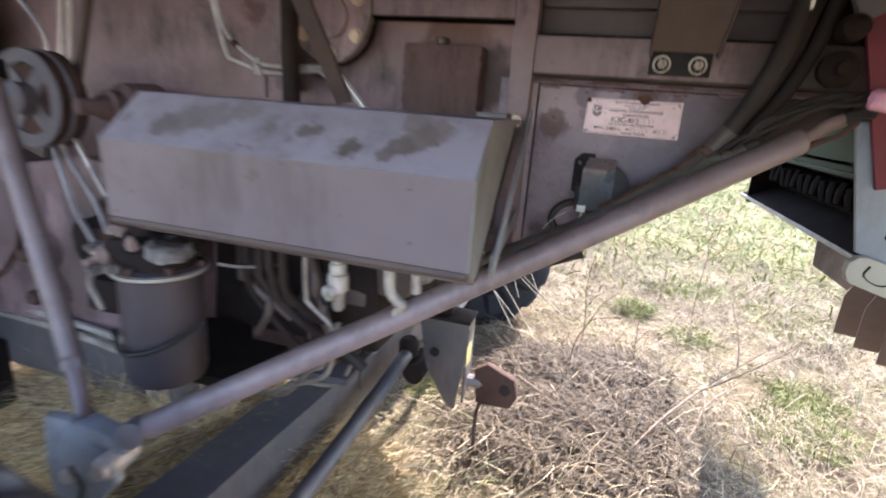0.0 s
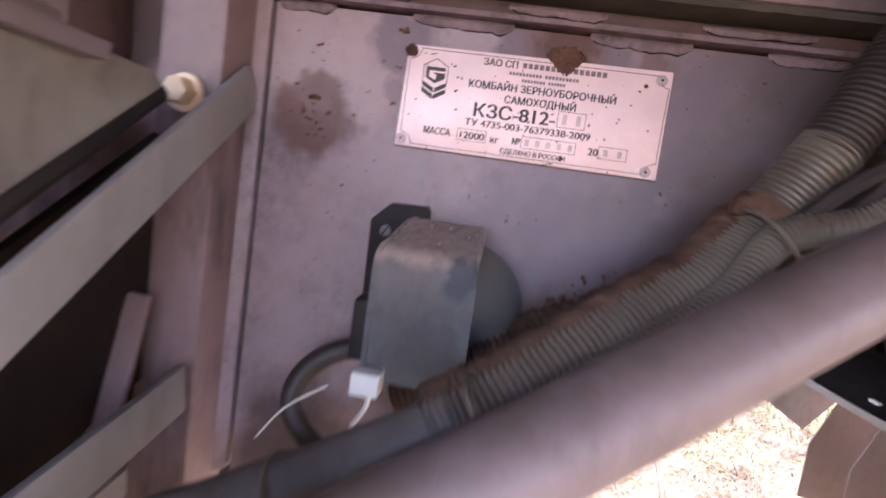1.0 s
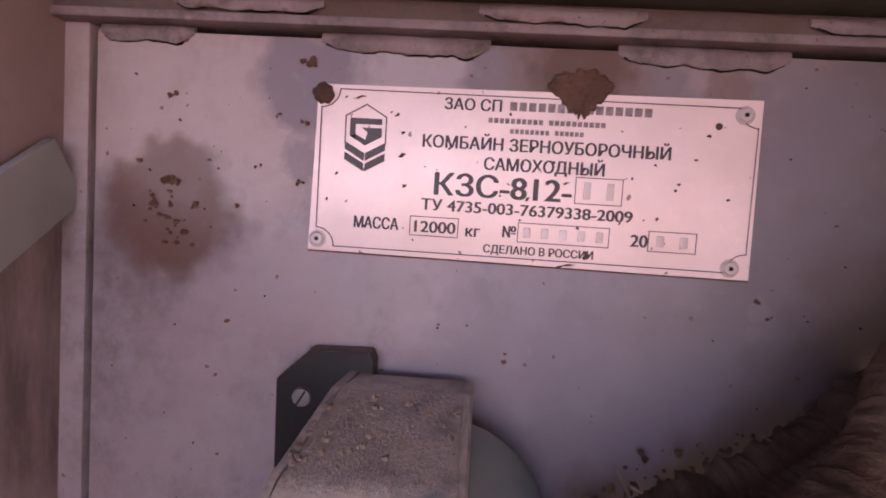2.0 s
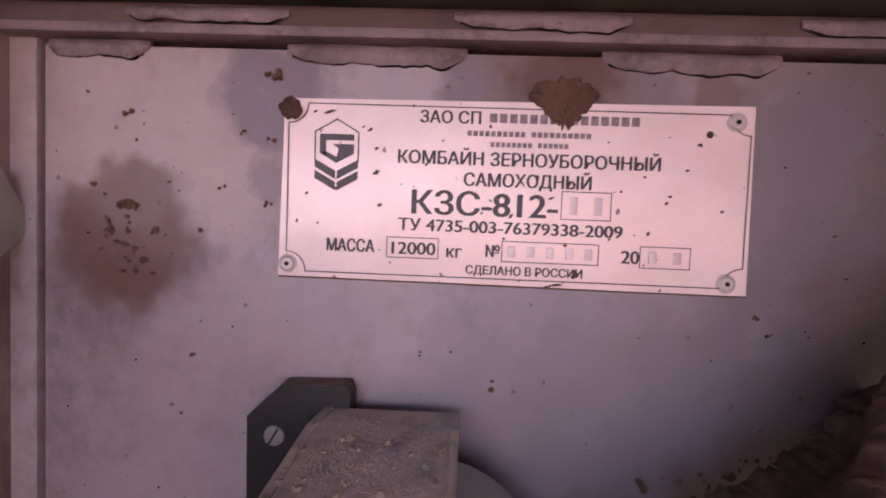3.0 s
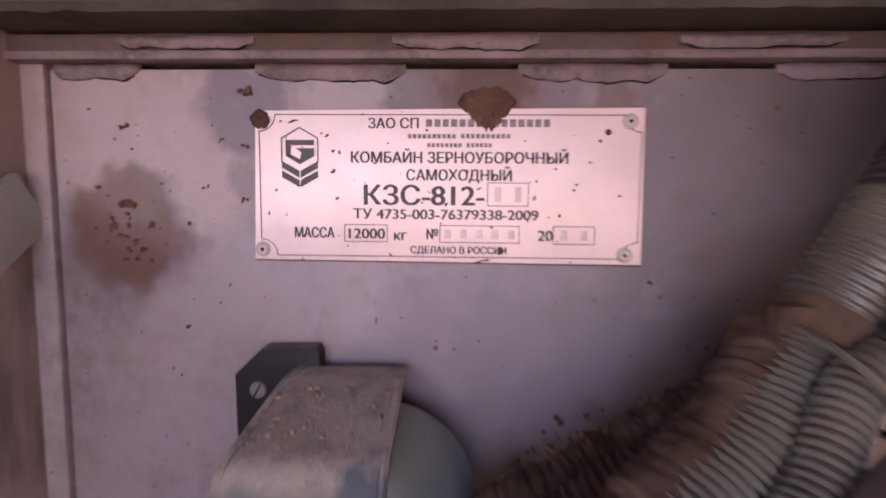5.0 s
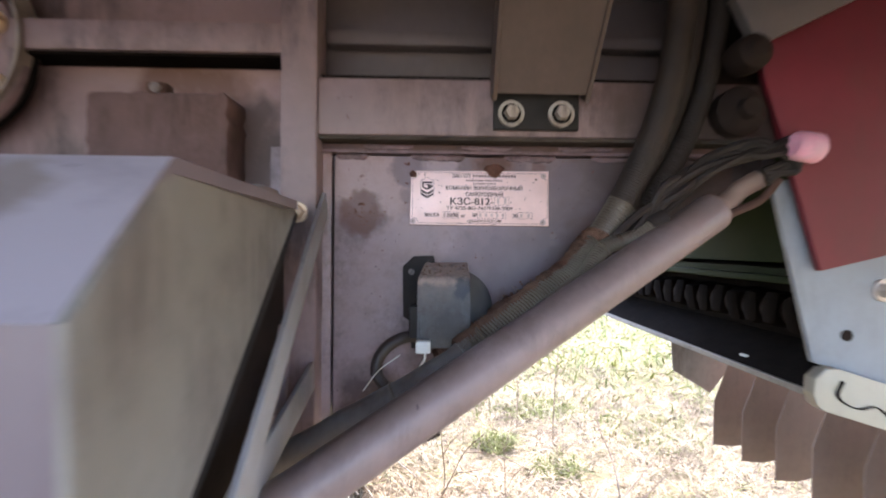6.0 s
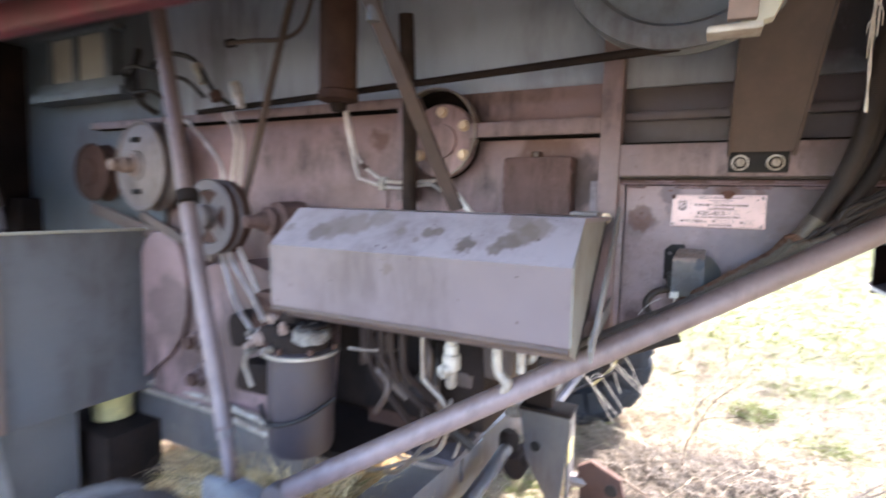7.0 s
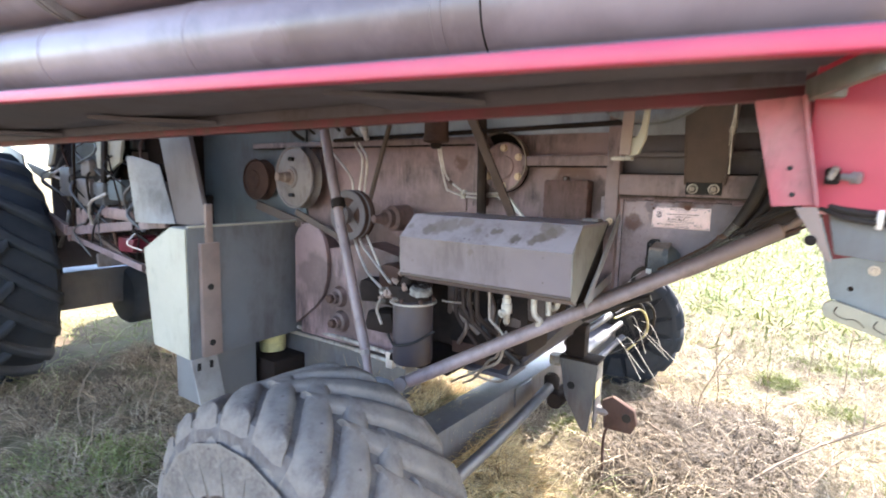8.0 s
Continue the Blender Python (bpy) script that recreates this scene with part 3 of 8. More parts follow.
# ---- the ground ----
def ground_height(x, y):
    near = max(0.0, 1 - math.hypot(x, y - 1) / 40)
    heap = sum(h * math.exp(-((x - cx) ** 2 + (y - cy) ** 2) / 0.10) for cx, cy, h in ((-1.25, -0.16, 0.36), (-1.65, -0.02, 0.34), (-2.05, 0.10, 0.26), (-1.0, 0.16, 0.30), (-1.50, 0.42, 0.30))) if -3 < x < 0 and abs(y) < 1.2 else 0.0
    return heap + near * (0.035 * noise.noise((x * 0.7, y * 0.7, 3)) + 0.03 * noise.noise((x * 2.6, y * 2.6, 9)) + 0.014 * noise.noise((x * 8, y * 8, 4))) + 0.02 * min(max(y, -2), 6) * near


def axis_steps(lo, hi, fine):
    mid = list(np.arange(lo, hi, fine))
    far = [fine * 1.25 ** k for k in range(1, 42)]
    return [lo - sum(far[:k]) for k in range(len(far), 0, -1)] + mid + [mid[-1] + sum(far[:k]) for k in range(1, len(far) + 1)]


def build_ground():
    xs, ys = axis_steps(-6, 4, 0.07), axis_steps(-2.5, 6, 0.07)
    verts = [(x, y, ground_height(x, y)) for y in ys for x in xs]
    w = len(xs)
    faces = [(j * w + i, j * w + i + 1, (j + 1) * w + i + 1, (j + 1) * w + i) for j in range(len(ys) - 1) for i in range(w - 1)]
    me = bpy.data.meshes.new("ground")
    me.from_pydata(verts, [], faces)
    me.materials.append(M_GROUND)
    me.shade_smooth()
    tagged(new("ground", me), "dry meadow soil under matted straw-coloured grass", "ground", kind="structure")


build_ground()


def build_blades(name, count, spread, length, width, lean, mat, label, seed, patches=None):
    """Thin curved blades as one mesh. spread: (x0, x1, y0, y1); lean: share of lying down; patches: (x, y, radius) rows."""
    rng = np.random.default_rng(seed)
    if patches:
        pk = np.array(patches)[rng.integers(0, len(patches), count)]
        ang, rad = rng.uniform(0, 2 * np.pi, count), np.sqrt(rng.uniform(0, 1, count)) * pk[:, 2]
        x, y = pk[:, 0] + rad * np.cos(ang), pk[:, 1] + rad * np.sin(ang)
    else:
        x, y = rng.uniform(spread[0], spread[1], count), rng.uniform(spread[2], spread[3], count)
    if not patches:
        bare = (x > -0.42) & (x < 0.34) & (y > 0.72) & (y < 1.65) & (rng.uniform(0, 1, len(x)) < 0.88)
        bare |= (x < -1.7) & (y < 1.0) & (x > -4.6) & (rng.uniform(0, 1, len(x)) < 0.6)
        x, y = x[~bare], y[~bare]
        count = len(x)
    z = np.array([ground_height(a, b) for a, b in zip(x, y)]) + rng.uniform(0, 0.03, count)
    ln_, th = rng.uniform(0.35, 1, count) * length, rng.uniform(0, 2 * np.pi, count)
    up = np.clip(rng.normal(1 - lean, 0.25, count), 0.03, 1.0)
    out = np.sqrt(np.maximum(0.0, 1 - up ** 2))
    dx, dy = np.cos(th), np.sin(th)
    tw = rng.uniform(0, np.pi, count)
    sx, sy, sz = -dy * np.cos(tw), dx * np.cos(tw), 0.6 * np.sin(tw)
    base = np.stack([x, y, z], 1)
    mid = base + np.stack([dx * out * ln_ * 0.5, dy * out * ln_ * 0.5, up * ln_ * 0.6], 1)
    tip = base + np.stack([dx * out * ln_ + rng.normal(0, 0.15, count) * ln_, dy * out * ln_ + rng.normal(0, 0.15, count) * ln_, up * ln_ * 0.75], 1)
    side = np.stack([sx, sy, sz], 1) * (width * rng.uniform(0.5, 1.2, count))[:, None]
    v = np.stack([base - side, base + side, mid - side * 0.8, mid + side * 0.8, tip], 1).reshape(-1, 3)
    k = np.arange(count)[:, None] * 5
    faces = [tuple(f) for f in np.concatenate([k + [0, 1, 3], k + [0, 3, 2], k + [2, 3, 4]])]
    me = bpy.data.meshes.new(name)
    me.from_pydata(v.tolist(), [], [tuple(map(int, f)) for f in faces])
    me.materials.append(mat)
    return tagged(new(name, me), label, "grass", kind="stuff")


build_blades("dry_grass", 62000, (-3.5, 3.6, -1.3, 5.0), 0.24, 0.0019, 0.8, M_STRAW, "matted dry straw-coloured grass lying on the meadow", 1)
build_blades("dry_grass", 45000, (-12, 12, -3, 16), 0.36, 0.0035, 0.75, M_FIELD, "sparse dry grass further out on the meadow", 2)
build_blades("dry_grass", 90000, (-14, 22, 5, 40), 0.40, 0.010, 0.55, M_FIELD, "far dry grass of the meadow", 5)
build_blades("green_grass", 60000, (-14, 20, 3.4, 34), 0.28, 0.012, 0.45, M_GRASS, "far young grass of the meadow", 6)
build_blades("green_grass", 15000, None, 0.14, 0.0034, 0.35, M_GRASS, "young green grass shoots among the straw", 3,
             [(0.9, 3.6, 0.3), (0.4, 2.9, 0.15), (1.6, 3.1, 0.4), (2.2, 4.8, 0.9), (0.0, 5.5, 1.2), (-0.75, 1.2, 0.14), (1.15, 1.55, 0.25), (1.3, 1.9, 0.2), (-5.6, 0.8, 0.9), (0.75, 2.5, 0.16), (-3.0, -1.0, 0.35), (-2.75, -0.75, 0.2), (1.7, 4.2, 1.0), (3.0, 3.2, 0.9), (2.6, 6.0, 1.4), (1.1, 5.2, 1.0), (0.6, 3.9, 0.5), (-2.55, -1.25, 0.3)])

def build_tufts(name, count, spread, blades, length, width, mat, label, seed, keep=None):
    """Tufts of long bent blades that arch over and lie down, joined as one mesh."""
    rng = np.random.default_rng(seed)
    verts, faces, k = [], [], 0
    for _ in range(count):
        cx, cy = rng.uniform(spread[0], spread[1]), rng.uniform(spread[2], spread[3])
        size, lay = rng.uniform(0.5, 1.2), rng.uniform(0, 2 * math.pi)
        if name == "dry_tufts" and -0.42 < cx < 0.34 and 0.72 < cy < 1.65 and rng.uniform() < 0.92:
            continue
        cz = ground_height(cx, cy)
        for _ in range(int(blades * size)):
            th = lay + rng.normal(0, 1.1)
            ln_, rise = length * size * rng.uniform(0.4, 1.1), rng.uniform(0.15, 0.75)
            x, y = cx + rng.normal(0, 0.05), cy + rng.normal(0, 0.05)
            curl = rng.normal(0, 0.9)
            w = width * rng.uniform(0.5, 1.3)
            for j in range(6):
                q = j / 5
                a = th + curl * q
                px, py = x + ln_ * 0.85 * q * math.cos(a), y + ln_ * 0.85 * q * math.sin(a)
                pz = cz + ln_ * rise * (1.9 * q - 1.75 * q * q) + 0.012
                ww = w * (1 - 0.8 * q)
                verts += [(px - ww * math.sin(a), py + ww * math.cos(a), pz), (px + ww * math.sin(a), py - ww * math.cos(a), pz + 0.4 * ww)]
                if j:
                    faces.append((k + 2 * j - 2, k + 2 * j - 1, k + 2 * j + 1, k + 2 * j))
            k += 12
    me = bpy.data.meshes.new(name)
    me.from_pydata(verts, [], faces)
    me.materials.append(mat)
    return tagged(new(name, me), label, "grass", kind="stuff")


build_tufts("dry_tufts", 700, (-1.3, 2.6, -0.4, 4.2), 26, 0.36, 0.0022, M_STRAW, "tufts of long bent dry grass", 11)
build_tufts("dead_weeds", 820, (-0.44, 0.42, 0.70, 1.8), 34, 0.36, 0.0036, M_DEAD, "tangled brown dead weeds", 12)
build_tufts("dead_weeds", 75, (-0.45, 0.7, 0.5, 2.0), 8, 0.66, 0.0026, M_STRAW, "long pale bent weed stalks", 16)
build_tufts("dead_weeds", 620, (-4.6, -1.5, -1.7, 1.0), 28, 0.30, 0.0034, M_WEED, "brown dead weeds beside the front wheel", 13)
build_tufts("dead_weeds", 160, (-0.6, 3.0, 2.0, 5.0), 16, 0.28, 0.003, M_DEAD, "scattered brown dead weeds on the meadow", 14)
build_tufts("dry_tufts", 700, (-6, 9, 3.5, 14), 16, 0.32, 0.0035, M_FIELD, "bent dry grass further out", 15)

# ---- the combine harvester: walls and frame ----
combine = tagged(new("combine_harvester"), "weathered grey and red combine harvester parked on dry grass", "combine harvester")


def build_body(c):
    rng = random.Random(41)
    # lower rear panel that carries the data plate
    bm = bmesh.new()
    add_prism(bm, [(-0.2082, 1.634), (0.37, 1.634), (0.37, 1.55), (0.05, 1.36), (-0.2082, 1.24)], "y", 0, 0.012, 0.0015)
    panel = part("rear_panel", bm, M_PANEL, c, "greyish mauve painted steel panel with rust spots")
    bm = bmesh.new()
    add_prism(bm, [(-0.30, 1.645), (-0.2125, 1.645), (-0.2125, 1.24), (-0.30, 1.20)], "y", 0.001, 0.02, 0.002)
    part("edge_strip", bm, M_PANEL, panel)
    boxed("ledge", (-0.23, -0.008, 1.6368), (0.37, 0.02, 1.6412), M_BEAD, panel, bev=0.0012)
    boxed("ledge_dirt", (-0.23, -0.0065, 1.6410), (0.37, 0.02, 1.6497), M_LEDGE, panel, bev=0.0005)
    for x0, x1, z, h in ((-0.206, -0.160, 1.6335, 0.0050), (-0.099, -0.021, 1.6330, 0.0056), (0.036, 0.110, 1.6330, 0.0056), (0.163, 0.22, 1.6335, 0.0052),
                         (-0.166, -0.096, 1.6455, 0.0040), (-0.027, 0.045, 1.6455, 0.0044), (0.112, 0.19, 1.6455, 0.0040), (0.23, 0.30, 1.6455, 0.0040)):
        # a smeared bead: a low lump whose upper side runs into the sheet and whose lower edge is ragged and undercut
        bm = bmesh.new()
        n = int((x1 - x0) / 0.0012)
        y0 = 0.0005 if z < 1.64 else -0.0075
        rows, crack = [], []
        for k in range(n + 1):
            q = k / n
            x = x0 + (x1 - x0) * q
            fade = min(1.0, 0.25 + 6 * q, 0.25 + 6 * (1 - q))
            low = z - h * fade * (0.95 + 0.30 * noise.noise((x * 70, 1, z * 50)) + 0.14 * noise.noise((x * 300, 2, z * 50)))
            top = z + h * (0.75 + 0.18 * noise.noise((x * 90, 5, z * 50)))
            out = 0.0034 * fade * (1 + 0.30 * noise.noise((x * 120, 8, z * 50)) + 0.15 * noise.noise((x * 420, 9, 2)))
            crack.append((x, y0 - 0.0009, low - 0.0001))
            rows.append([bm.verts.new(v) for v in ((x, y0 + 0.002, low + 0.0004), (x, y0 - out * 0.55, low), (x, y0 - out, z - h * 0.35 * fade), (x, y0 - out * 0.85, z + h * 0.10), (x, y0 - out * 0.40, z + h * 0.50), (x, y0 + 0.002, top))])
        for a, b in zip(rows, rows[1:]):
            for j in range(5):
                bm.faces.new((a[j], a[j + 1], b[j + 1], b[j]))
        bm.faces.new(rows[0][::-1]), bm.faces.new(rows[-1])
        bead = part("weld_bead", bm, M_BEAD, panel, "", 60)
        bm = bmesh.new()
        add_tube(bm, crack[2:-2], lambda q: 0.0008 * max(0.15, noise.noise((q * 9, 6, z * 40)) + 0.45), 6, 1)
        part("undercut", bm, M_GREASESHADE, bead)
    for k in range(26):
        bm = bmesh.new()
        bmesh.ops.create_icosphere(bm, subdivisions=1, radius=rng.choice((0.0006, 0.0009, 0.0013)))
        for v in bm.verts:
            v.co = Vector((v.co.x * rng.uniform(0.7, 1.8), v.co.y * 0.7, v.co.z * rng.uniform(0.5, 1.3)))
        crumb = part("dirt_crumb", bm, M_CRUST, panel)
        crumb.location = (-0.169 + rng.gauss(0, 0.009), -0.0003, 1.550 + rng.gauss(0, 0.009))
    for x, z, q, count in ((-0.104, 1.622, 0.0016, 7), (-0.168, 1.605, 0.0011, 3), (-0.169, 1.564, 0.0018, 6), (-0.177, 1.553, 0.0012, 6), (-0.162, 1.540, 0.0012, 5), (-0.118, 1.598, 0.0008, 4), (-0.106, 1.567, 0.0010, 3), (-0.125, 1.573, 0.0009, 2), (-0.104, 1.595, 0.0009, 3), (0.106, 1.526, 0.0009, 4), (0.111, 1.518, 0.0009, 3)):
        bm = bmesh.new()
        for j in range(count):
            vs = bmesh.ops.create_icosphere(bm, subdivisions=1, radius=q * rng.uniform(0.5, 1.2), matrix=Matrix.Translation((x + rng.gauss(0, 1.3) * q, -0.0004, z + rng.gauss(0, 0.7) * q)))["verts"]
            for v in vs:
                v.co += noise.noise_vector(v.co * 900) * q * 0.8
        tagged(part("dirt_clump", bm, M_CRUST, panel), "small ragged clump of rust and dirt", kind="stuff")
    for k in range(72):
        # crumbs of dirt and rust stuck to the sheet
        x, z = rng.uniform(-0.20, 0.20), rng.uniform(1.40, 1.632)
        if -0.105 < x < 0.105 and 1.53 < z < 1.618:
            continue
        q = rng.choice((0.0004, 0.0005, 0.0006, 0.0009, 0.0015))
        bm = bmesh.new()
        bmesh.ops.create_icosphere(bm, subdivisions=1, radius=q)
        for v in bm.verts:
            v.co = Vector((v.co.x * rng.uniform(0.6, 1.6), v.co.y * 0.6, v.co.z * rng.uniform(0.5, 1.2)))
        crumb = part("dirt_crumb", bm, M_CRUST if q > 0.0007 else M_GREASESHADE, panel)
        crumb.location = (x, -0.0003, z)
    bm = bmesh.new()
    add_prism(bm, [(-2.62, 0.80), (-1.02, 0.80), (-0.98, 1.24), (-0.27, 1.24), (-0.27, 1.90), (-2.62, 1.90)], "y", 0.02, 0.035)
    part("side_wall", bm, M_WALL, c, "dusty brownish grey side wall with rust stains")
    # Made-up block whose dark colour stands for the unlit interior.
    bm = bmesh.new()
    add_prism(bm, [(-2.55, 0.88), (-0.95, 0.88), (-0.60, 1.05), (-0.35, 1.26), (-0.35, 1.9), (-2.55, 1.9)], "y", 0.30, 1.38)
    part("inner_dark_block", bm, M_DARK, c, "dark block filling the unlit interior")
    boxed("upper_wall", (-3.1, 0.03, 1.885), (0.45, 0.045, 2.6), M_UPPER, c, "bluish grey upper side wall")
    boxed("inner_panel", (-0.24, 0.048, 1.73), (0.45, 0.06, 1.90), M_DUCT, c)
    boxed("inner_rib", (-0.225, 0.018, 1.80), (0.30, 0.047, 1.822), M_DUCT, c, bev=0.006)
    boxed("corner_post", (0.30, -0.012, 1.735), (0.40, 0.028, 2.44), M_DARK, c, "dark greasy corner post", bev=0.006)
    boxed("frame_post", (-0.275, -0.040, 1.20), (-0.225, 0.02, 2.35), M_FRAME, c, bev=0.004)
    # Dark strip: dirt and the rail's underside shade in one colour.
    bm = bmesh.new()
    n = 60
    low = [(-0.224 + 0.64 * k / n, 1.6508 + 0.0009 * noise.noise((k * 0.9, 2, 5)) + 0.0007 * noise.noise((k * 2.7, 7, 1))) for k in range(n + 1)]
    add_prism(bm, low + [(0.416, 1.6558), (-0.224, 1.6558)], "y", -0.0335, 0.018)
    part("rail_shade", bm, M_RAILSHADE, c, "dark olive strip of dirt and painted shade under the rail")
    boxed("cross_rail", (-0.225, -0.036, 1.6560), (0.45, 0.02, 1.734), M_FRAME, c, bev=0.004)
    boxed("upper_rail", (-0.64, -0.036, 1.765), (-0.275, 0.02, 1.806), M_FRAME, c, bev=0.004)
    # Black strips painted in for the shade under the rails.
    for name, x0, x1, z in (("rail_shade", -0.64, -0.276, 1.7605), ("rail_shade", -2.45, -0.88, 1.8575), ("rail_shade", -0.222, 0.29, 1.7345)):
        boxed(name, (x0, -0.030, z), (x1, 0.019, z + 0.0042), M_GREASESHADE, c, bev=0)
    boxed("long_rail", (-2.5, -0.034, 1.862), (-0.85, 0.02, 1.893), M_FRAME, c, bev=0.004)
    boxed("flange_post", (-0.875, -0.045, 1.58), (-0.825, 0.02, 1.862), M_FRAME, c, bev=0.004)
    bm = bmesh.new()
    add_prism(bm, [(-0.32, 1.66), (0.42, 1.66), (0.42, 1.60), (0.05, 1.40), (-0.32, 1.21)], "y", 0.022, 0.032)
    part("panel_backing", bm, M_GREASESHADE, c)
    boxed("rear_closure", (0.40, -0.02, 1.60), (0.42, 1.42, 2.45), M_UNDER, c)
    # inner masses that close the machine behind its wall
    boxed("far_wall", (-4.6, 1.42, 0.95), (-0.45, 1.46, 2.6), M_UNDER, c)
    boxed("far_rear_wall", (-0.45, 1.42, 1.62), (1.3, 1.46, 2.6), M_UNDER, c)
    boxed("belly", (-2.6, 0.04, 0.84), (-0.62, 1.42, 0.88), M_UNDER, c)
    bm = bmesh.new()
    add_prism(bm, [(-0.62, 0.86), (-0.62, 0.90), (-0.30, 1.28), (0.40, 1.64), (0.40, 1.60), (-0.28, 1.25)], "y", 0.02, 1.42)
    part("rear_belly", bm, M_UNDER, c)
    # Unseen ceiling, added to keep sky light off the side works.
    boxed("unseen_ceiling", (-4.8, -0.95, 2.45), (1.4, 1.46, 2.50), M_UNDER, c)
    boxed("front_bulkhead", (-4.62, -0.4, 0.9), (-4.58, 1.42, 2.45), M_UNDER, c)


def build_frame_details(c):
    # flange with six bolts
    flange = lathed("flange", [(0.108, 0), (0.108, 0.012), (0.105, 0.016), (0.05, 0.016), (0.048, 0.024), (0.002, 0.024)], (-0.7285, -0.018, 1.7585), (0, -1, 0), M_WALL, c, "round bolted bearing flange", 40)
    lathed("gap_ring", [(0.112, -0.010), (0.112, -0.001), (0.10, -0.001)], (-0.7285, -0.018, 1.7585), (0, -1, 0), M_GREASESHADE, flange, "", 40)
    # pale sheet collar that bows over the flange
    bm = bmesh.new()
    arc_ = [radians(118 - 6 * k) for k in range(31)]
    add_prism(bm, [(-0.750 + 0.1330 * math.cos(a), 1.779 + 0.1330 * math.sin(a)) for a in arc_] + [(-0.750 + 0.1285 * math.cos(a), 1.779 + 0.1285 * math.sin(a)) for a in arc_[::-1]], "y", -0.044, -0.004)
    part("collar", bm, M_DULLZINC, flange, "pale worn sheet collar", 25)
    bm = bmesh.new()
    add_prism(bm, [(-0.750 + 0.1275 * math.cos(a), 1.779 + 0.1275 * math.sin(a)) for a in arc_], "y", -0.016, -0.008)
    part("collar_backing", bm, M_GREASESHADE, flange, "black disc filling the gap behind the collar")
    first = None
    for k in range(6):
        a = radians(30 + 60 * k)
        place = (-0.7285 + 0.083 * math.cos(a), -0.034, 1.7585 + 0.083 * math.sin(a))
        if first is None:
            first = part("bolt", bolt_mesh(0.0150, 0.014, 0.0165), M_BRASS, flange, "yellow zinc bolt")
            first.location = place
        else:
            shared("bolt", first, place, flange, "yellow zinc bolt")
    # rusty cast block
    bm = bmesh.new()
    n = 14
    edge = [(-0.527 + 0.006 * noise.noise((k * 0.8, 1, 2)), 1.53 + 0.172 * k / n) for k in range(n + 1)] + [(-0.520 + 0.172 * k / n, 1.706 + 0.004 * noise.noise((k * 0.9, 4, 2))) for k in range(n + 1)] + [(-0.342 + 0.004 * noise.noise((k * 0.8, 6, 2)), 1.702 - 0.172 * k / n) for k in range(n + 1)]
    add_prism(bm, edge, "y", -0.048, 0.02, 0.004)
    block = part("rusty_block", bm, M_BLOCK, c, "rust-brown flat cover block")
    boxed("block_ear", (-0.452, -0.044, 1.705), (-0.425, -0.02, 1.722), M_RUST, block, bev=0.006)
    lathed("cover_screw", [(0.007, 0), (0.007, 0.004), (0.004, 0.006)], (-0.438, -0.044, 1.713), (0, -1, 0), M_CASTING, block, seg=8)
    # brown arm bolted to the rail with two washered nuts
    bm = bmesh.new()
    add_box(bm, (0.014, -0.046, 1.664), (0.130, -0.036, 1.72), 0.002)
    foot = part("bracket_foot", bm, M_BLACK, c, "black bracket foot")
    nut = part("nut", bolt_mesh(0.0105, 0.016, 0.018), M_FITTING, foot, "zinc nut on a wide washer")
    nut.location = (0.037, -0.046, 1.685)
    shared("nut", nut, (0.105, -0.046, 1.685), foot, "zinc nut on a wide washer")
    for x in (0.037, 0.105):
        lathed("nut_ring", [(0.0100, 0.0), (0.0132, 0.0), (0.0132, 0.0045), (0.0100, 0.0055)], (x, -0.046, 1.685), (0, -1, 0), M_GREASESHADE, foot, "black ring round the nut", 20)
    bm = bmesh.new()
    # channel arm: a face that widens upwards and leans out, with two folded sides
    lo_, hi_ = [Vector((0.013, -0.062, 1.708)), Vector((0.138, -0.060, 1.708))], [Vector((0.018, -0.245, 2.12)), Vector((0.186, -0.245, 2.12))]
    nrm = (hi_[0] - lo_[0]).cross(lo_[1] - lo_[0]).normalized()
    nrm = nrm if nrm.y < 0 else -nrm
    for a, b in ((0, 1),):
        q = [lo_[a], lo_[b], hi_[b], hi_[a]]
        f = [bm.verts.new(v) for v in q] + [bm.verts.new(v - nrm * 0.006) for v in q]
        bm.faces.new(f[:4]), bm.faces.new(f[:3:-1])
        for k in range(4):
            bm.faces.new((f[k], f[(k + 1) % 4], f[4 + (k + 1) % 4], f[4 + k]))
    add_bar(bm, lo_[0] + Vector((0, 0.024, 0)), hi_[0] + Vector((0, 0.024, 0)), 0.05, 0.006, (0, 1, 0))
    add_bar(bm, lo_[1] + Vector((0, 0.024, 0)), hi_[1] + Vector((0, 0.024, 0)), 0.05, 0.006, (0, 1, 0))
    part("brown_arm", bm, M_BROWN, c, "brown dusty channel arm")
    # big belt pulley and belt
    bp = (-0.095, -0.20, 2.155)
    pulley = lathed("belt_pulley", [(0.14, -0.03), (0.235, -0.035), (0.255, -0.03), (0.255, -0.02), (0.235, 0.0), (0.255, 0.02), (0.255, 0.03), (0.235, 0.035), (0.21, 0.03), (0.20, 0.012), (0.14, 0.012)], bp, (0, -1, 0), M_WHEELGREY, c, "large grey grooved belt pulley", 64)
    lathed("hub", [(0.05, -0.05), (0.05, 0.05), (0.02, 0.055)], bp, (0, -1, 0), M_DARK, pulley)
    tubed("belt", [(-0.095, -0.20, 1.912), (-0.8, -0.13, 1.905), (-1.75, -0.06, 1.893)], 0.010, M_DARK, c, "dark drive belt", 8)
    tubed("belt_return", [(-0.33, -0.20, 2.2), (-1.2, -0.11, 2.45)], 0.010, M_DARK, c)
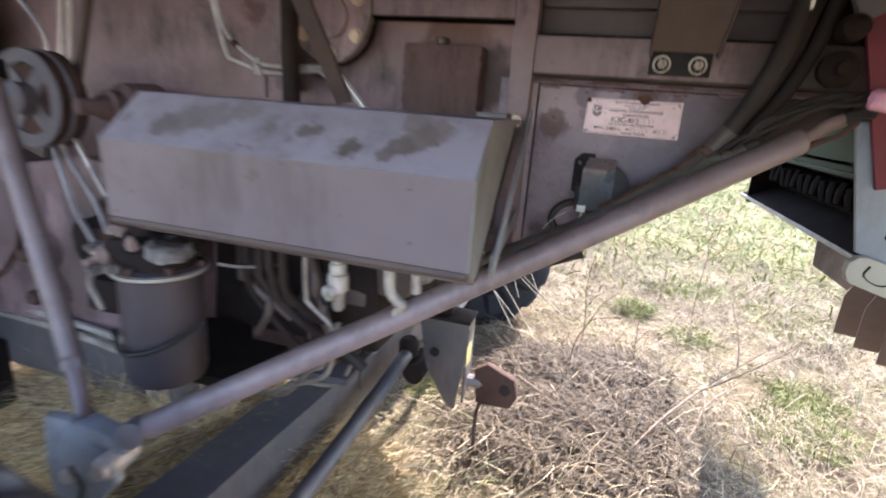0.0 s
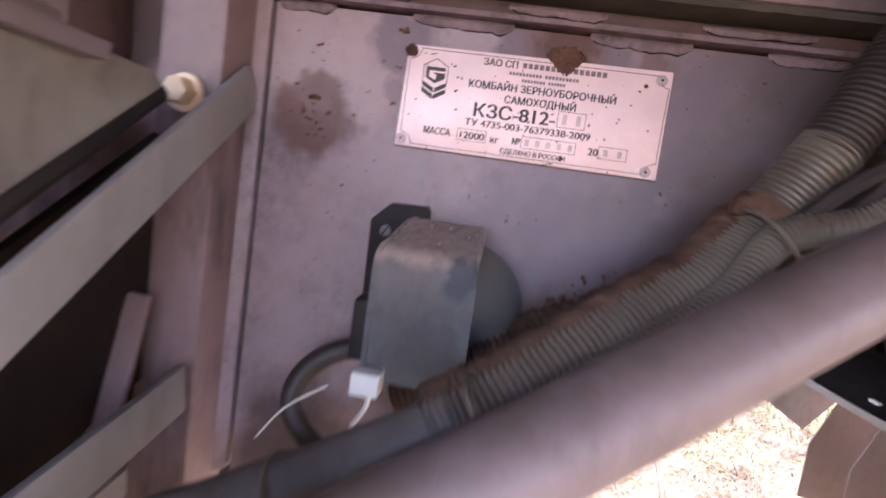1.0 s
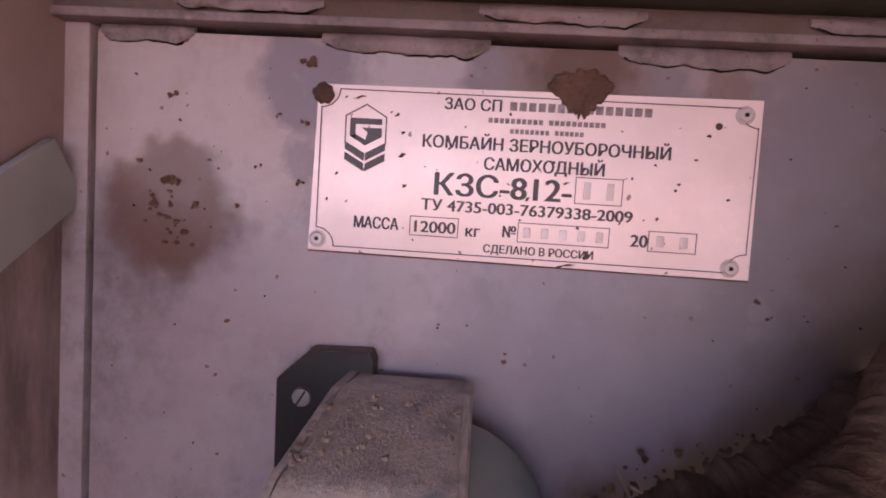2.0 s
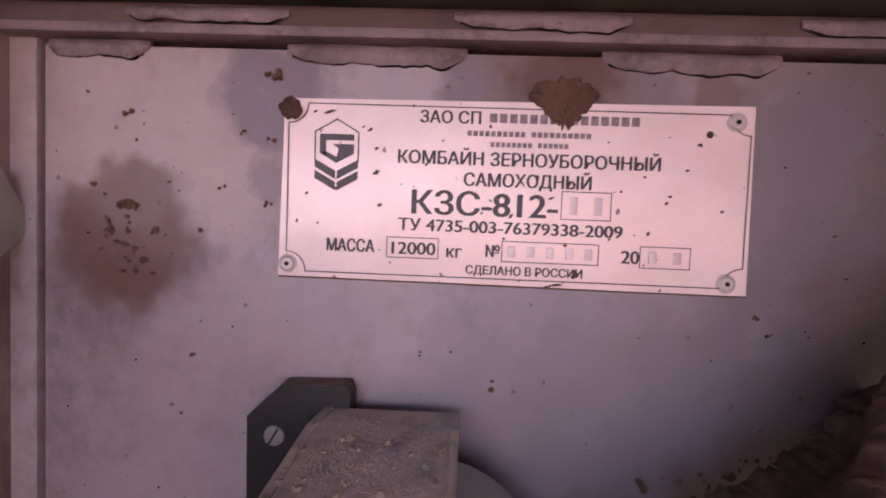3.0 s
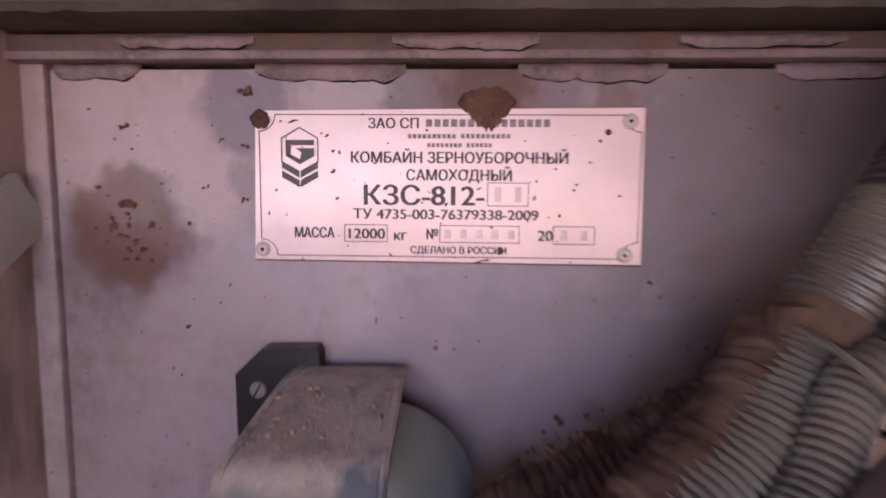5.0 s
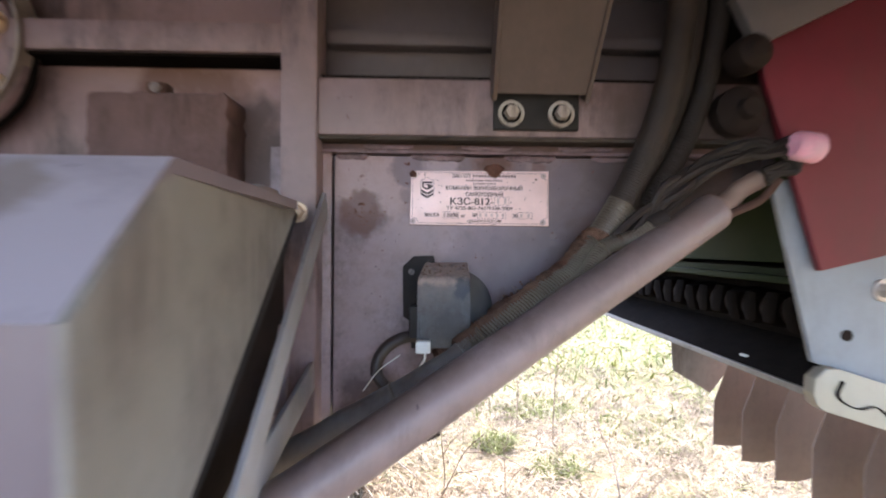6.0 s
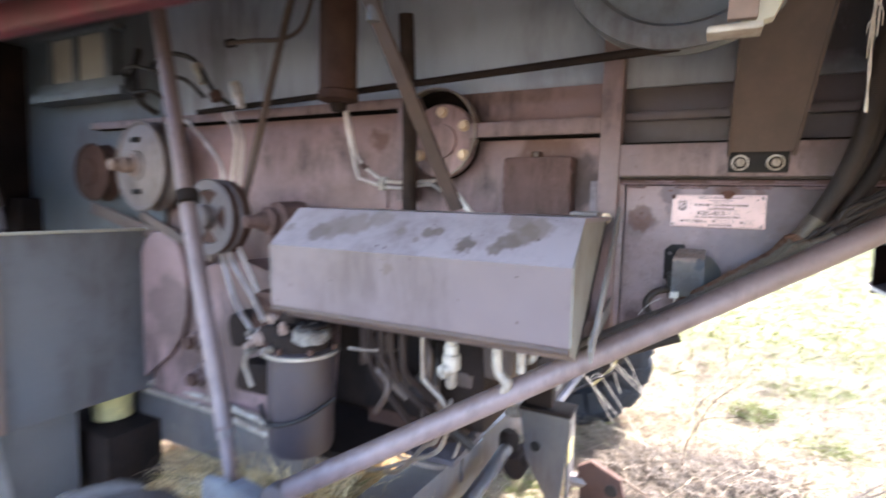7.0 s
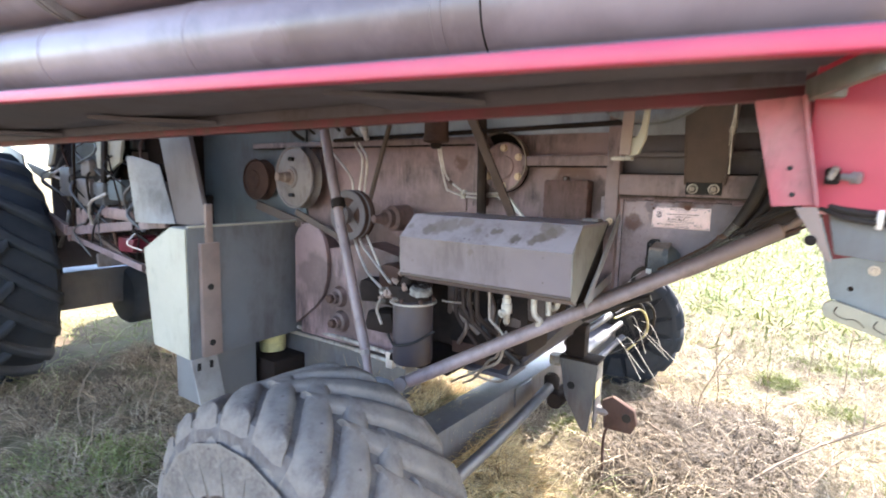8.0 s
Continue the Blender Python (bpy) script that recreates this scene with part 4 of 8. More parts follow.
    # hanging brown cylinder and the pipes below it
    cyl = lathed("hydraulic_cylinder", [(0.030, -0.012), (0.057, -0.004), (0.057, 0.018), (0.053, 0.022), (0.053, 0.42), (0.03, 0.45)], (-0.978, -0.20, 1.865), (0, 0, 1), M_RUST, c, "dark brown hanging cylinder", 24)
    lathed("gland", [(0.018, -0.03), (0.024, -0.02), (0.024, 0.0)], (-0.978, -0.20, 1.86), (0, 0, 1), M_DARK, cyl, seg=12)
    for p, r in (([(-1.052, -0.06, 1.86), (-1.041, -0.055, 1.787), (-1.027, -0.05, 1.728), (-0.998, -0.05, 1.690), (-0.985, -0.05, 1.680), (-0.932, -0.052, 1.648), (-0.915, -0.055, 1.640), (-0.847, -0.055, 1.636), (-0.737, -0.050, 1.642)], 0.0052),
                 ([(-1.066, -0.06, 1.86), (-1.057, -0.05, 1.787), (-1.019, -0.05, 1.662), (-1.000, -0.05, 1.646), (-0.943, -0.050, 1.629), (-0.918, -0.052, 1.623), (-0.854, -0.055, 1.619), (-0.760, -0.055, 1.630), (-0.728, -0.055, 1.621), (-0.642, -0.06, 1.568), (-0.610, -0.06, 1.545)], 0.0050),
                 ([(-0.720, -0.048, 1.652), (-0.700, -0.060, 1.640), (-0.655, -0.07, 1.600), (-0.59, -0.08, 1.535)], 0.0066)):
        tubed("zinc_pipe", p, r, M_ZINC, c, "thin zinc-plated pipe", 8)
    lathed("pipe_nut", [(0.006, -0.012), (0.0082, -0.010), (0.0082, 0.010), (0.006, 0.012)], (-0.992, -0.05, 1.685), (0.8, 0, -0.55), M_RUST, c, seg=6)
    clip_ = boxed("pipe_clip", (-0.928, -0.066, 1.612), (-0.906, -0.046, 1.652), M_FITTING, c, "zinc pipe clip", bev=0.004)
    lathed("clip_bolt", [(0.010, 0), (0.010, 0.008), (0.006, 0.010)], (-0.917, -0.066, 1.632), (0, -1, 0), M_FITTING, clip_, seg=6)
    boxed("clip_post", (-0.926, -0.046, 1.556), (-0.908, -0.03, 1.612), M_WALL, c, bev=0.003)
    # slanting straps in front of the flange
    bm = bmesh.new()
    add_bar(bm, (-0.719, -0.50, 2.10), (-0.568, -0.256, 1.562), 0.036, 0.010, (1, 0, 0))
    part("slanting_strap", bm, M_BROWN, c, "brown dusty slanting strap")
    tubed("dark_hose", [(-0.806, -0.12, 2.1), (-0.805, -0.09, 1.8), (-0.804, -0.09, 1.68), (-0.800, -0.09, 1.55)], 0.021, M_OILPIPE, c, "dark hose", 12)
    lathed("strap_joint", [(0.012, -0.03), (0.018, -0.028), (0.018, 0.03), (0.012, 0.032)], (-0.690, -0.44, 1.99), (0, 0, 1), M_BLUE, c, seg=12)
    # thin rods and pipes on the left of the wall
    tubed("control_rod", [(-1.185, -0.15, 2.24), (-1.33, -0.15, 1.82), (-1.43, -0.15, 1.52)], 0.012, M_BROWN, c, "dark slanting control rod", 8, 2)
    for p in ([(-1.56, -0.10, 1.875), (-1.548, -0.10, 1.852), (-1.506, -0.10, 1.784), (-1.532, -0.10, 1.60)], [(-1.53, -0.10, 1.875), (-1.515, -0.10, 1.852), (-1.475, -0.10, 1.784), (-1.495, -0.10, 1.60)],
              [(-1.78, -0.10, 1.86), (-1.737, -0.10, 1.836), (-1.59, -0.10, 1.70), (-1.572, -0.10, 1.60)],
              [(-1.46, -0.21, 1.42), (-1.449, -0.21, 1.374), (-1.30, -0.29, 1.26), (-1.11, -0.40, 1.219)], [(-1.43, -0.21, 1.43), (-1.404, -0.21, 1.366), (-1.22, -0.30, 1.29), (-1.064, -0.40, 1.250)],
              [(-1.41, -0.2, 1.45), (-1.39, -0.2, 1.424), (-1.305, -0.2, 1.283), (-1.24, -0.2, 1.18)]):
        tubed("zinc_pipe", p, 0.0062, M_ZINC, c, "thin zinc-plated pipe", 8)
    for k in range(2):
        tubed("low_pipe", [(-2.1, -0.09, 0.765 + 0.04 * k), (-1.6, -0.14, 0.79 + 0.04 * k), (-1.12, -0.22, 0.805 + 0.04 * k)], 0.011, M_FITTING, c, "pair of low pipes", 8, 3)
    boxed("pipe_clamp", (-1.21, -0.25, 0.79), (-1.17, -0.18, 0.87), M_ZINC, c)
    # plate with two big bolts, low on the wall
    bm = bmesh.new()
    add_prism(bm, [(-1.95, 0.80), (-1.15, 0.80), (-1.15, 1.30), (-1.45, 1.36), (-1.78, 1.30), (-1.95, 1.44)], "y", -0.13, 0.02, 0.006)
    part("gearbox_plate", bm, M_WALL, c, "dusty plate low on the wall")
    for place in ((-1.640, -0.13, 1.055), (-1.625, -0.13, 0.922)):
        boss = lathed("boss", [(0.06, 0), (0.05, 0.03), (0.035, 0.035), (0.03, 0.06)], place, (0, -1, 0), M_WALL, c, "round boss with a bolt head", 16)
        b = part("bolt", bolt_mesh(0.024, 0.03), M_RUST, boss)
        b.location = Vector(place) + Vector((0, -0.055, 0))
    prismed("rounded_plate", [(-1.96, 1.36), (-1.93, 1.41), (-1.88, 1.438), (-1.82, 1.443), (-1.77, 1.42), (-1.735, 1.38), (-1.71, 1.31), (-1.70, 1.22), (-1.71, 1.13), (-1.74, 1.05), (-1.80, 0.98), (-1.96, 0.86)], "y", -0.162, -0.135, M_WALL, c, "dusty rounded plate on the wall", 0.004)
    # lower frame beam under the wall
    boxed("frame_beam", (-3.4, -0.08, 0.56), (-1.22, 0.06, 0.76), M_AXLE, c, bev=0.008)
    # pulleys
    for name, centre, rad, mat, axis in (("large_pulley", (-2.0, -0.10, 1.690), 0.178, M_CASTING, (-0.09, -1, 0)), ("spoked_pulley", (-1.460, -0.235, 1.512), 0.124, M_DUCT, (-0.06, -1, 0)), ("far_pulley", (-2.40, -0.06, 1.67), 0.125, M_RUST, (0, -1, 0))):
        spoked = name == "spoked_pulley"
        deep = 0.6 if spoked else 1.0
        prof = [(rad * 0.96, -0.035), (rad, -0.03), (rad * 0.86, 0.0), (rad, 0.03), (rad * 0.97, 0.036), (rad * (0.72 if spoked else 0.93), 0.036), (rad * (0.70 if spoked else 0.90), 0.03)]
        prof += [(rad * 0.70, -0.02), (rad * 0.96, -0.035)] if spoked else [(0.06, 0.045), (0.055, 0.055), (0.002, 0.055)]
        prof = [(r_, h_ * deep) for r_, h_ in prof]
        p = lathed(name, prof, centre, axis, mat, c, {"large_pulley": "dusty round pulley disc with slots", "spoked_pulley": "spoked cast pulley", "far_pulley": "dark pulley"}[name], 48)
        u, v = frame_of(axis)
        d = Vector(axis).normalized()
        if spoked:
            lathed("hub", [(0.04, -0.03), (0.04, 0.05), (0.02, 0.06)], centre, axis, mat, p, seg=20)
            lathed("belt_wheel", [(rad * 0.9, -0.056), (rad * 0.98, -0.052), (rad * 0.99, -0.034), (rad * 0.90, -0.028), (rad * 0.90, -0.016), (rad * 0.955, -0.014), (rad * 0.955, 0.012), (rad * 0.86, 0.013)], centre, axis, M_RUST, p, "dark grooved belt wheel", 40)
            for k in range(4):
                a = math.pi / 4 + math.pi / 2 * k
                w = math.cos(a) * u + math.sin(a) * v
                barred("spoke", Vector(centre) + w * 0.03 + d * 0.01, Vector(centre) + w * 0.098 + d * 0.01, 0.046, 0.02, mat, p, side=d.cross(w))
        elif name == "large_pulley":
            for w in (0.10 * v, -0.10 * v):
                q = Vector(centre) + w + d * 0.044
                tubed("slot", [q - u * 0.02, q, q + u * 0.02], 0.011, M_BLACK, p)
            lathed("shaft_end", [(0.046, 0.04), (0.044, 0.06), (0.030, 0.065), (0.030, 0.10), (0.024, 0.105), (0.024, 0.135), (0.018, 0.14)], centre, axis, M_STRAP, p, "rusty shaft end", 16)
    barred("tension_arm", (-2.35, -0.12, 1.52), (-1.95, -0.10, 1.42), 0.05, 0.015, M_BROWN, c, side=(0, 0, 1))
    barred("tension_arm", (-1.95, -0.16, 1.50), (-1.55, -0.16, 1.36), 0.035, 0.012, M_BROWN, c, side=(0, 0, 1))
    # threaded stub beside the hood
    stub = lathed("stub", [(0.066, -0.10), (0.062, -0.01), (0.045, 0.0), (0.045, 0.026), (0.032, 0.032), (0.030, 0.05), (0.021, 0.062), (0.019, 0.10), (0.010, 0.106)], (-1.258, -0.17, 1.505), (-0.2, -1, 0), M_BLOCK, c, "rusty threaded stub with a nut", 16)
    # bowed pipe and sight window in the upper wall
    bm = bmesh.new()
    add_tube(bm, [(-1.56, -0.06, 2.122), (-1.54, -0.09, 2.114), (-1.42, -0.10, 2.106), (-1.30, -0.10, 2.096), (-1.222, -0.10, 2.112), (-1.18, -0.10, 2.16), (-1.17, -0.08, 2.26)], 0.0075, 8)
    part("bowed_pipe", bm, M_BROWN, c, "thin dark bowed pipe")
    lathed("pipe_nut", [(0.012, -0.02), (0.016, -0.016), (0.016, 0.016), (0.012, 0.02)], (-1.555, -0.075, 2.12), (1, 0, 0), M_DARK, c, seg=8)
    win = boxed("sight_window", (-2.78, -0.035, 2.075), (-2.36, -0.02, 2.275), M_WHITE, c, "pale sheet behind a dark sight frame", bev=0.004)
    for lo, hi in (((-2.86, -0.05, 2.275), (-2.28, 0.0, 2.30)), ((-2.86, -0.06, 2.02), (-2.20, 0.0, 2.075)), ((-2.84, -0.05, 2.07), (-2.78, 0.0, 2.28)), ((-2.36, -0.05, 2.07), (-2.31, 0.0, 2.28)), ((-2.60, -0.05, 2.075), (-2.565, -0.03, 2.275)), ((-2.86, -0.10, 1.985), (-2.16, 0.0, 2.02))):
        boxed("frame_bar", lo, hi, M_TEAL, win, bev=0.004)
    # hoses near the left pulleys
    for p, r in (([(-1.95, -0.11, 2.06), (-1.909, -0.12, 2.086), (-1.798, -0.13, 2.095), (-1.69, -0.13, 2.067), (-1.64, -0.13, 2.019), (-1.59, -0.12, 1.947), (-1.556, -0.08, 1.905)], 0.0085), ([(-2.16, -0.06, 2.05), (-2.127, -0.11, 2.064), (-2.035, -0.13, 2.073), (-1.93, -0.13, 2.052), (-1.86, -0.11, 2.03), (-1.75, -0.11, 2.0), (-1.68, -0.09, 1.94)], 0.0075), ([(-2.16, -0.06, 2.07), (-2.10, -0.11, 2.01), (-2.041, -0.12, 1.975), (-1.935, -0.12, 1.973), (-1.88, -0.08, 1.93)], 0.0075), ([(-2.10, -0.06, 2.16), (-2.07, -0.10, 2.05), (-2.03, -0.11, 1.95), (-1.99, -0.06, 1.90)], 0.011)):
        tubed("rubber_hose", p, r, M_HOSE, c, "black rubber hose", 8)
    lathed("hose_coupling", [(0.014, 0), (0.018, 0.004), (0.018, 0.035), (0.013, 0.04), (0.013, 0.075)], (-1.665, -0.13, 2.045), (0.45, 0, -1), M_FITTING, c, seg=8)
    lathed("hose_coupling", [(0.018, 0), (0.022, 0.004), (0.022, 0.03), (0.015, 0.034)], (-1.59, -0.12, 1.945), (0.5, 0.2, -1), M_RUST, c, seg=8)
    lathed("hose_coupling", [(0.016, 0), (0.02, 0.005), (0.02, 0.05), (0.014, 0.055), (0.014, 0.09)], (-1.50, -0.11, 1.97), (0.4, 0, -1), M_ZINC, c, seg=10)


def build_hood(c):
    """The sloped sheet-metal cover low on the wall, with its supporting strap frame."""
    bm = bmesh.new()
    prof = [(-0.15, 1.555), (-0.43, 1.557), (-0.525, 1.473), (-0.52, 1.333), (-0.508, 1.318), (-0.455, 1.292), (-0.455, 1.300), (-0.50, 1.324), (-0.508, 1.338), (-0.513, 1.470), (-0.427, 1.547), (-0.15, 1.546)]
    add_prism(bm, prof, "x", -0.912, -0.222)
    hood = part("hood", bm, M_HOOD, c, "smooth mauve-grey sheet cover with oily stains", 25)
    # end sheets: each closes the section, set back a little towards the wall and dished in the middle
    for x, s in ((-0.912, -1), (-0.222, 1)):
        bm = bmesh.new()
        outer = [(-0.07, 1.547), (-0.085, 1.555), (-0.43, 1.557), (-0.525, 1.473), (-0.52, 1.333), (-0.505, 1.318), (-0.468, 1.300), (-0.452, 1.305)]
        rings = []
        for q, out in ((1.0, 0.0), (0.985, 0.004), (0.93, 0.005), (0.86, 0.003)):
            rings.append([bm.verts.new((x + s * (out - 0.055 * (y + 0.525)), -0.37 + (y + 0.37) * q, 1.46 + (z - 1.46) * q)) for y, z in outer])
        for r0, r1 in zip(rings, rings[1:]):
            for k in range(len(outer)):
                bm.faces.new((r0[k - 1], r0[k], r1[k], r1[k - 1]))
        bm.faces.new(rings[-1])
        part("end_cap", bm, M_CAP, hood, "olive dusty end cap", 25)
    bm = bmesh.new()
    add_tube(bm, [(-0.912, -0.515, 1.325), (-0.56, -0.515, 1.325), (-0.222, -0.515, 1.325)], 0.008, 8, 2)
    part("folded_edge", bm, M_BROWN, hood, "rusty folded lower edge")
    # strap frame at the right end
    frame_ = new("hood_frame")
    frame_.parent = c
    barred("strap", (-0.221, -0.002, 1.566), (-0.205, -0.410, 1.290), 0.034, 0.006, M_DUCTSIDE, frame_, side=(0, -0.25, 0.37))
    barred("strap", (-0.226, -0.052, 1.332), (-0.222, -0.330, 1.292), 0.038, 0.006, M_DUCTSIDE, frame_, side=(0, -0.05, 0.3))
    barred("strap", (-0.262, -0.09, 1.29), (-0.262, -0.06, 1.40), 0.022, 0.006, M_FRAME, frame_, side=(1, 0, 0))
    bm = bmesh.new()
    add_tube(bm, [(-0.248, -0.075, 1.543), (-0.238, -0.22, 1.449), (-0.228, -0.452, 1.300)], 0.007, 8, 3)
    part("rubber_edge", bm, M_BLACK, frame_, "black rubber edging")
    # dark sheet that stands for the shade between the straps and the wall
    prismed("gap_shade", [(-0.02, 1.53), (-0.36, 1.31), (-0.30, 1.24), (-0.03, 1.33)], "x", -0.275, -0.268, M_DARK, frame_, "dark sheet standing for the shade behind the straps")
    b = part("bolt", bolt_mesh(0.0105, 0.016, 0.014), M_BRASS, frame_)
    b.location = (-0.250, -0.041, 1.549)
    boxed("hood_tab", (-0.30, -0.22, 1.556), (-0.24, -0.16, 1.566), M_CASTING, c, bev=0.002)


def build_under_hood(c):
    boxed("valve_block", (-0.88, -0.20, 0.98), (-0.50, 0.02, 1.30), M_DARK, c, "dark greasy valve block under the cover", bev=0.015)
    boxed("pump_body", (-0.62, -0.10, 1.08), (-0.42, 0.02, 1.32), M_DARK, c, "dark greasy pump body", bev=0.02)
    # Added black plate: the shade of the hollow behind the pipes.
    prismed("cavity_shade", [(-1.14, 0.86), (-0.68, 0.86), (-0.62, 0.96), (-0.40, 1.22), (-0.29, 1.29), (-0.29, 1.38), (-1.10, 1.38)], "y", -0.004, 0.018, M_DARK, c, "black plate added behind the pipes for the hollow's shade", 0.003)
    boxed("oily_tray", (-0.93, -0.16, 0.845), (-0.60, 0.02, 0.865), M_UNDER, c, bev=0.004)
    lathed("pump_flange", [(0.07, 0), (0.075, 0.01), (0.075, 0.03), (0.05, 0.035), (0.045, 0.07), (0.002, 0.07)], (-0.50, -0.10, 1.18), (0, -1, 0), M_RUST, c, "rusty pump flange", 20)
    boxed("valve_block_side", (-0.92, -0.12, 0.86), (-0.66, 0.02, 1.0), M_RUST, c, bev=0.015)
    for p in ([(-0.754, -0.30, 1.29), (-0.75, -0.30, 1.20), (-0.735, -0.30, 1.15), (-0.622, -0.28, 1.05), (-0.56, -0.2, 1.0)], [(-0.666, -0.34, 1.31), (-0.662, -0.34, 1.20), (-0.655, -0.33, 1.15), (-0.60, -0.28, 1.08)],
              [(-0.80, -0.28, 1.27), (-0.80, -0.28, 1.16), (-0.78, -0.27, 1.10), (-0.70, -0.25, 1.0), (-0.66, -0.2, 0.92)], [(-0.712, -0.32, 1.30), (-0.708, -0.32, 1.2), (-0.70, -0.30, 1.12)]):
        tubed("pressure_pipe", p, 0.0095, M_OILPIPE, c, "bent hydraulic pipe", 8)
    for p in ([(-0.598, -0.36, 1.31), (-0.595, -0.36, 1.18), (-0.585, -0.36, 1.155), (-0.54, -0.36, 1.12), (-0.533, -0.36, 1.09), (-0.556, -0.36, 1.02), (-0.60, -0.34, 0.985), (-0.70, -0.28, 0.87), (-0.80, -0.2, 0.80)],
              [(-0.516, -0.367, 1.13), (-0.52, -0.367, 1.09), (-0.535, -0.367, 1.02), (-0.565, -0.36, 0.985), (-0.62, -0.34, 0.95), (-0.74, -0.30, 0.875), (-0.86, -0.2, 0.79)], [(-0.80, -0.167, 0.845), (-0.73, -0.145, 0.82), (-0.661, -0.124, 0.815), (-0.62, -0.135, 0.85), (-0.591, -0.145, 0.916)]):
        tubed("zinc_pipe", p, 0.0056, M_DULLZINC, c, "thin dull zinc-plated pipe", 8)
    rng = random.Random(17)
    for x, y, z, w, h, m in ((-0.90, -0.20, 1.10, 0.10, 0.14, M_BROWN), (-0.80, -0.16, 1.00, 0.12, 0.10, M_RUST), (-0.70, -0.18, 1.16, 0.09, 0.12, M_DARK), (-0.62, -0.20, 1.04, 0.10, 0.10, M_BROWN), (-0.50, -0.22, 1.14, 0.08, 0.14, M_BROWN), (-0.74, -0.14, 0.90, 0.14, 0.08, M_DARK), (-0.46, -0.20, 1.24, 0.08, 0.06, M_RUST)):
        bm = bmesh.new()
        add_box(bm, (x, y, z), (x + w, y + 0.14, z + h), 0.016)
        bmesh.ops.subdivide_edges(bm, edges=bm.edges[:], cuts=1)
        roughen(bm, 0.010, 25)
        part("greasy_casting", bm, m, c, "greasy brown casting")
    for k in range(9):
        x, z = rng.uniform(-0.88, -0.48), rng.uniform(1.10, 1.26)
        bm = bmesh.new()
        add_tube(bm, [(x, -0.22, z), (x + rng.uniform(-0.05, 0.05), -0.27, z - 0.06), (x + rng.uniform(-0.02, 0.12), -0.24, z - rng.uniform(0.14, 0.24))], rng.uniform(0.008, 0.014), 8, 5)
        part("greasy_hose", bm, rng.choice((M_HOSE, M_OILPIPE, M_BROWN)), c, "greasy dark hose")
    for lo, hi, m in (((-1.40, -0.24, 1.09), (-1.16, -0.10, 1.20), M_DARK), ((-1.34, -0.26, 0.96), (-1.17, -0.12, 1.06), M_DARK), ((-1.22, -0.30, 1.16), (-1.10, -0.16, 1.30), M_RUST), ((-1.12, -0.28, 1.24), (-0.96, -0.10, 1.38), M_DARK)):
        bm = bmesh.new()
        add_box(bm, lo, hi, 0.03)
        bmesh.ops.subdivide_edges(bm, edges=bm.edges[:], cuts=2)
        roughen(bm, 0.014, 14)
        part("greasy_casting", bm, m, c, "greasy brown casting")
    valve = new("valve")
    valve.parent = c
    valve["label"] = "pale zinc shut-off valve"
    lathed("fitting", [(0.023, -0.012), (0.023, 0.0), (0.013, 0.003), (0.013, 0.030), (0.017, 0.033), (0.017, 0.052), (0.021, 0.055), (0.021, 0.088), (0.013, 0.092), (0.013, 0.125), (0.008, 0.132)], (-0.52, -0.367, 1.29), (0.03, 0, -1), M_FITTING, valve, seg=12)
    lathed("side_cap", [(0.016, 0), (0.016, 0.026), (0.009, 0.030)], (-0.517, -0.372, 1.205), (-0.5, -0.8, -0.2), M_FITTING, valve, seg=10)
    for p in ([(-0.412, -0.36, 1.32), (-0.410, -0.36, 1.225), (-0.395, -0.36, 1.20), (-0.383, -0.36, 1.19), (-0.404, -0.36, 1.155)], [(-0.369, -0.33, 1.31), (-0.365, -0.33, 1.21)], [(-0.34, -0.30, 1.27), (-0.352, -0.30, 1.235), (-0.38, -0.30, 1.23)]):
        bm = bmesh.new()
        add_tube(bm, p, 0.0115, 10)
        part("pipe_elbow", bm, M_FITTING, c, "pale zinc pipe elbow")
    # oil filter with a rimmed head
    filt = lathed("oil_filter", [(0.05, -0.268), (0.082, -0.262), (0.086, -0.248), (0.086, -0.01), (0.094, -0.008), (0.096, 0.002), (0.09, 0.008), (0.07, 0.012)], (-0.955, -0.374, 1.18), (0, 0, 1), M_FILTER, c, "dark grey canister filter with a zinc rim", 36)
    lathed("rim", [(0.090, -0.004), (0.100, -0.002), (0.100, 0.005), (0.090, 0.007)], (-0.955, -0.374, 1.18), (0, 0, 1), M_FITTING, filt, seg=36)
    bm = bmesh.new()
    add_lathe(bm, [(0.075, 0.0), (0.075, 0.05), (0.06, 0.065), (0.002, 0.065)], (-0.955, -0.374, 1.18), (0, 0, 1), 24)
    add_box(bm, (-1.06, -0.36, 1.18), (-0.98, -0.25, 1.235), 0.01)
    part("filter_head", bm, M_DARK, filt, "dark greasy filter head")
    crusty = bmesh.new()
    add_lathe(crusty, [(0.046, 0), (0.047, 0.008), (0.045, 0.012), (0.046, 0.020), (0.043, 0.026), (0.034, 0.029), (0.018, 0.028), (0.002, 0.029)], (-0.893, -0.405, 1.228), (0.08, -0.12, 1), 32)
    bmesh.ops.subdivide_edges(crusty, edges=crusty.edges[:], cuts=1)
    roughen(crusty, 0.005, 45)
    roughen(crusty, 0.003, 160)
    part("filter_cap", crusty, M_CRUSTYZINC, filt, "zinc cap crusted with grease")
    crust_ = bmesh.new()
    rng2 = random.Random(8)
    for k in range(16):
        a, q = rng2.uniform(0, 6.28), rng2.uniform(0.2, 1.0) * 0.046
        vs = bmesh.ops.create_icosphere(crust_, subdivisions=2, radius=rng2.uniform(0.006, 0.013), matrix=Matrix.Translation((-0.893 + q * math.cos(a), -0.405 + q * math.sin(a), 1.258)))["verts"]
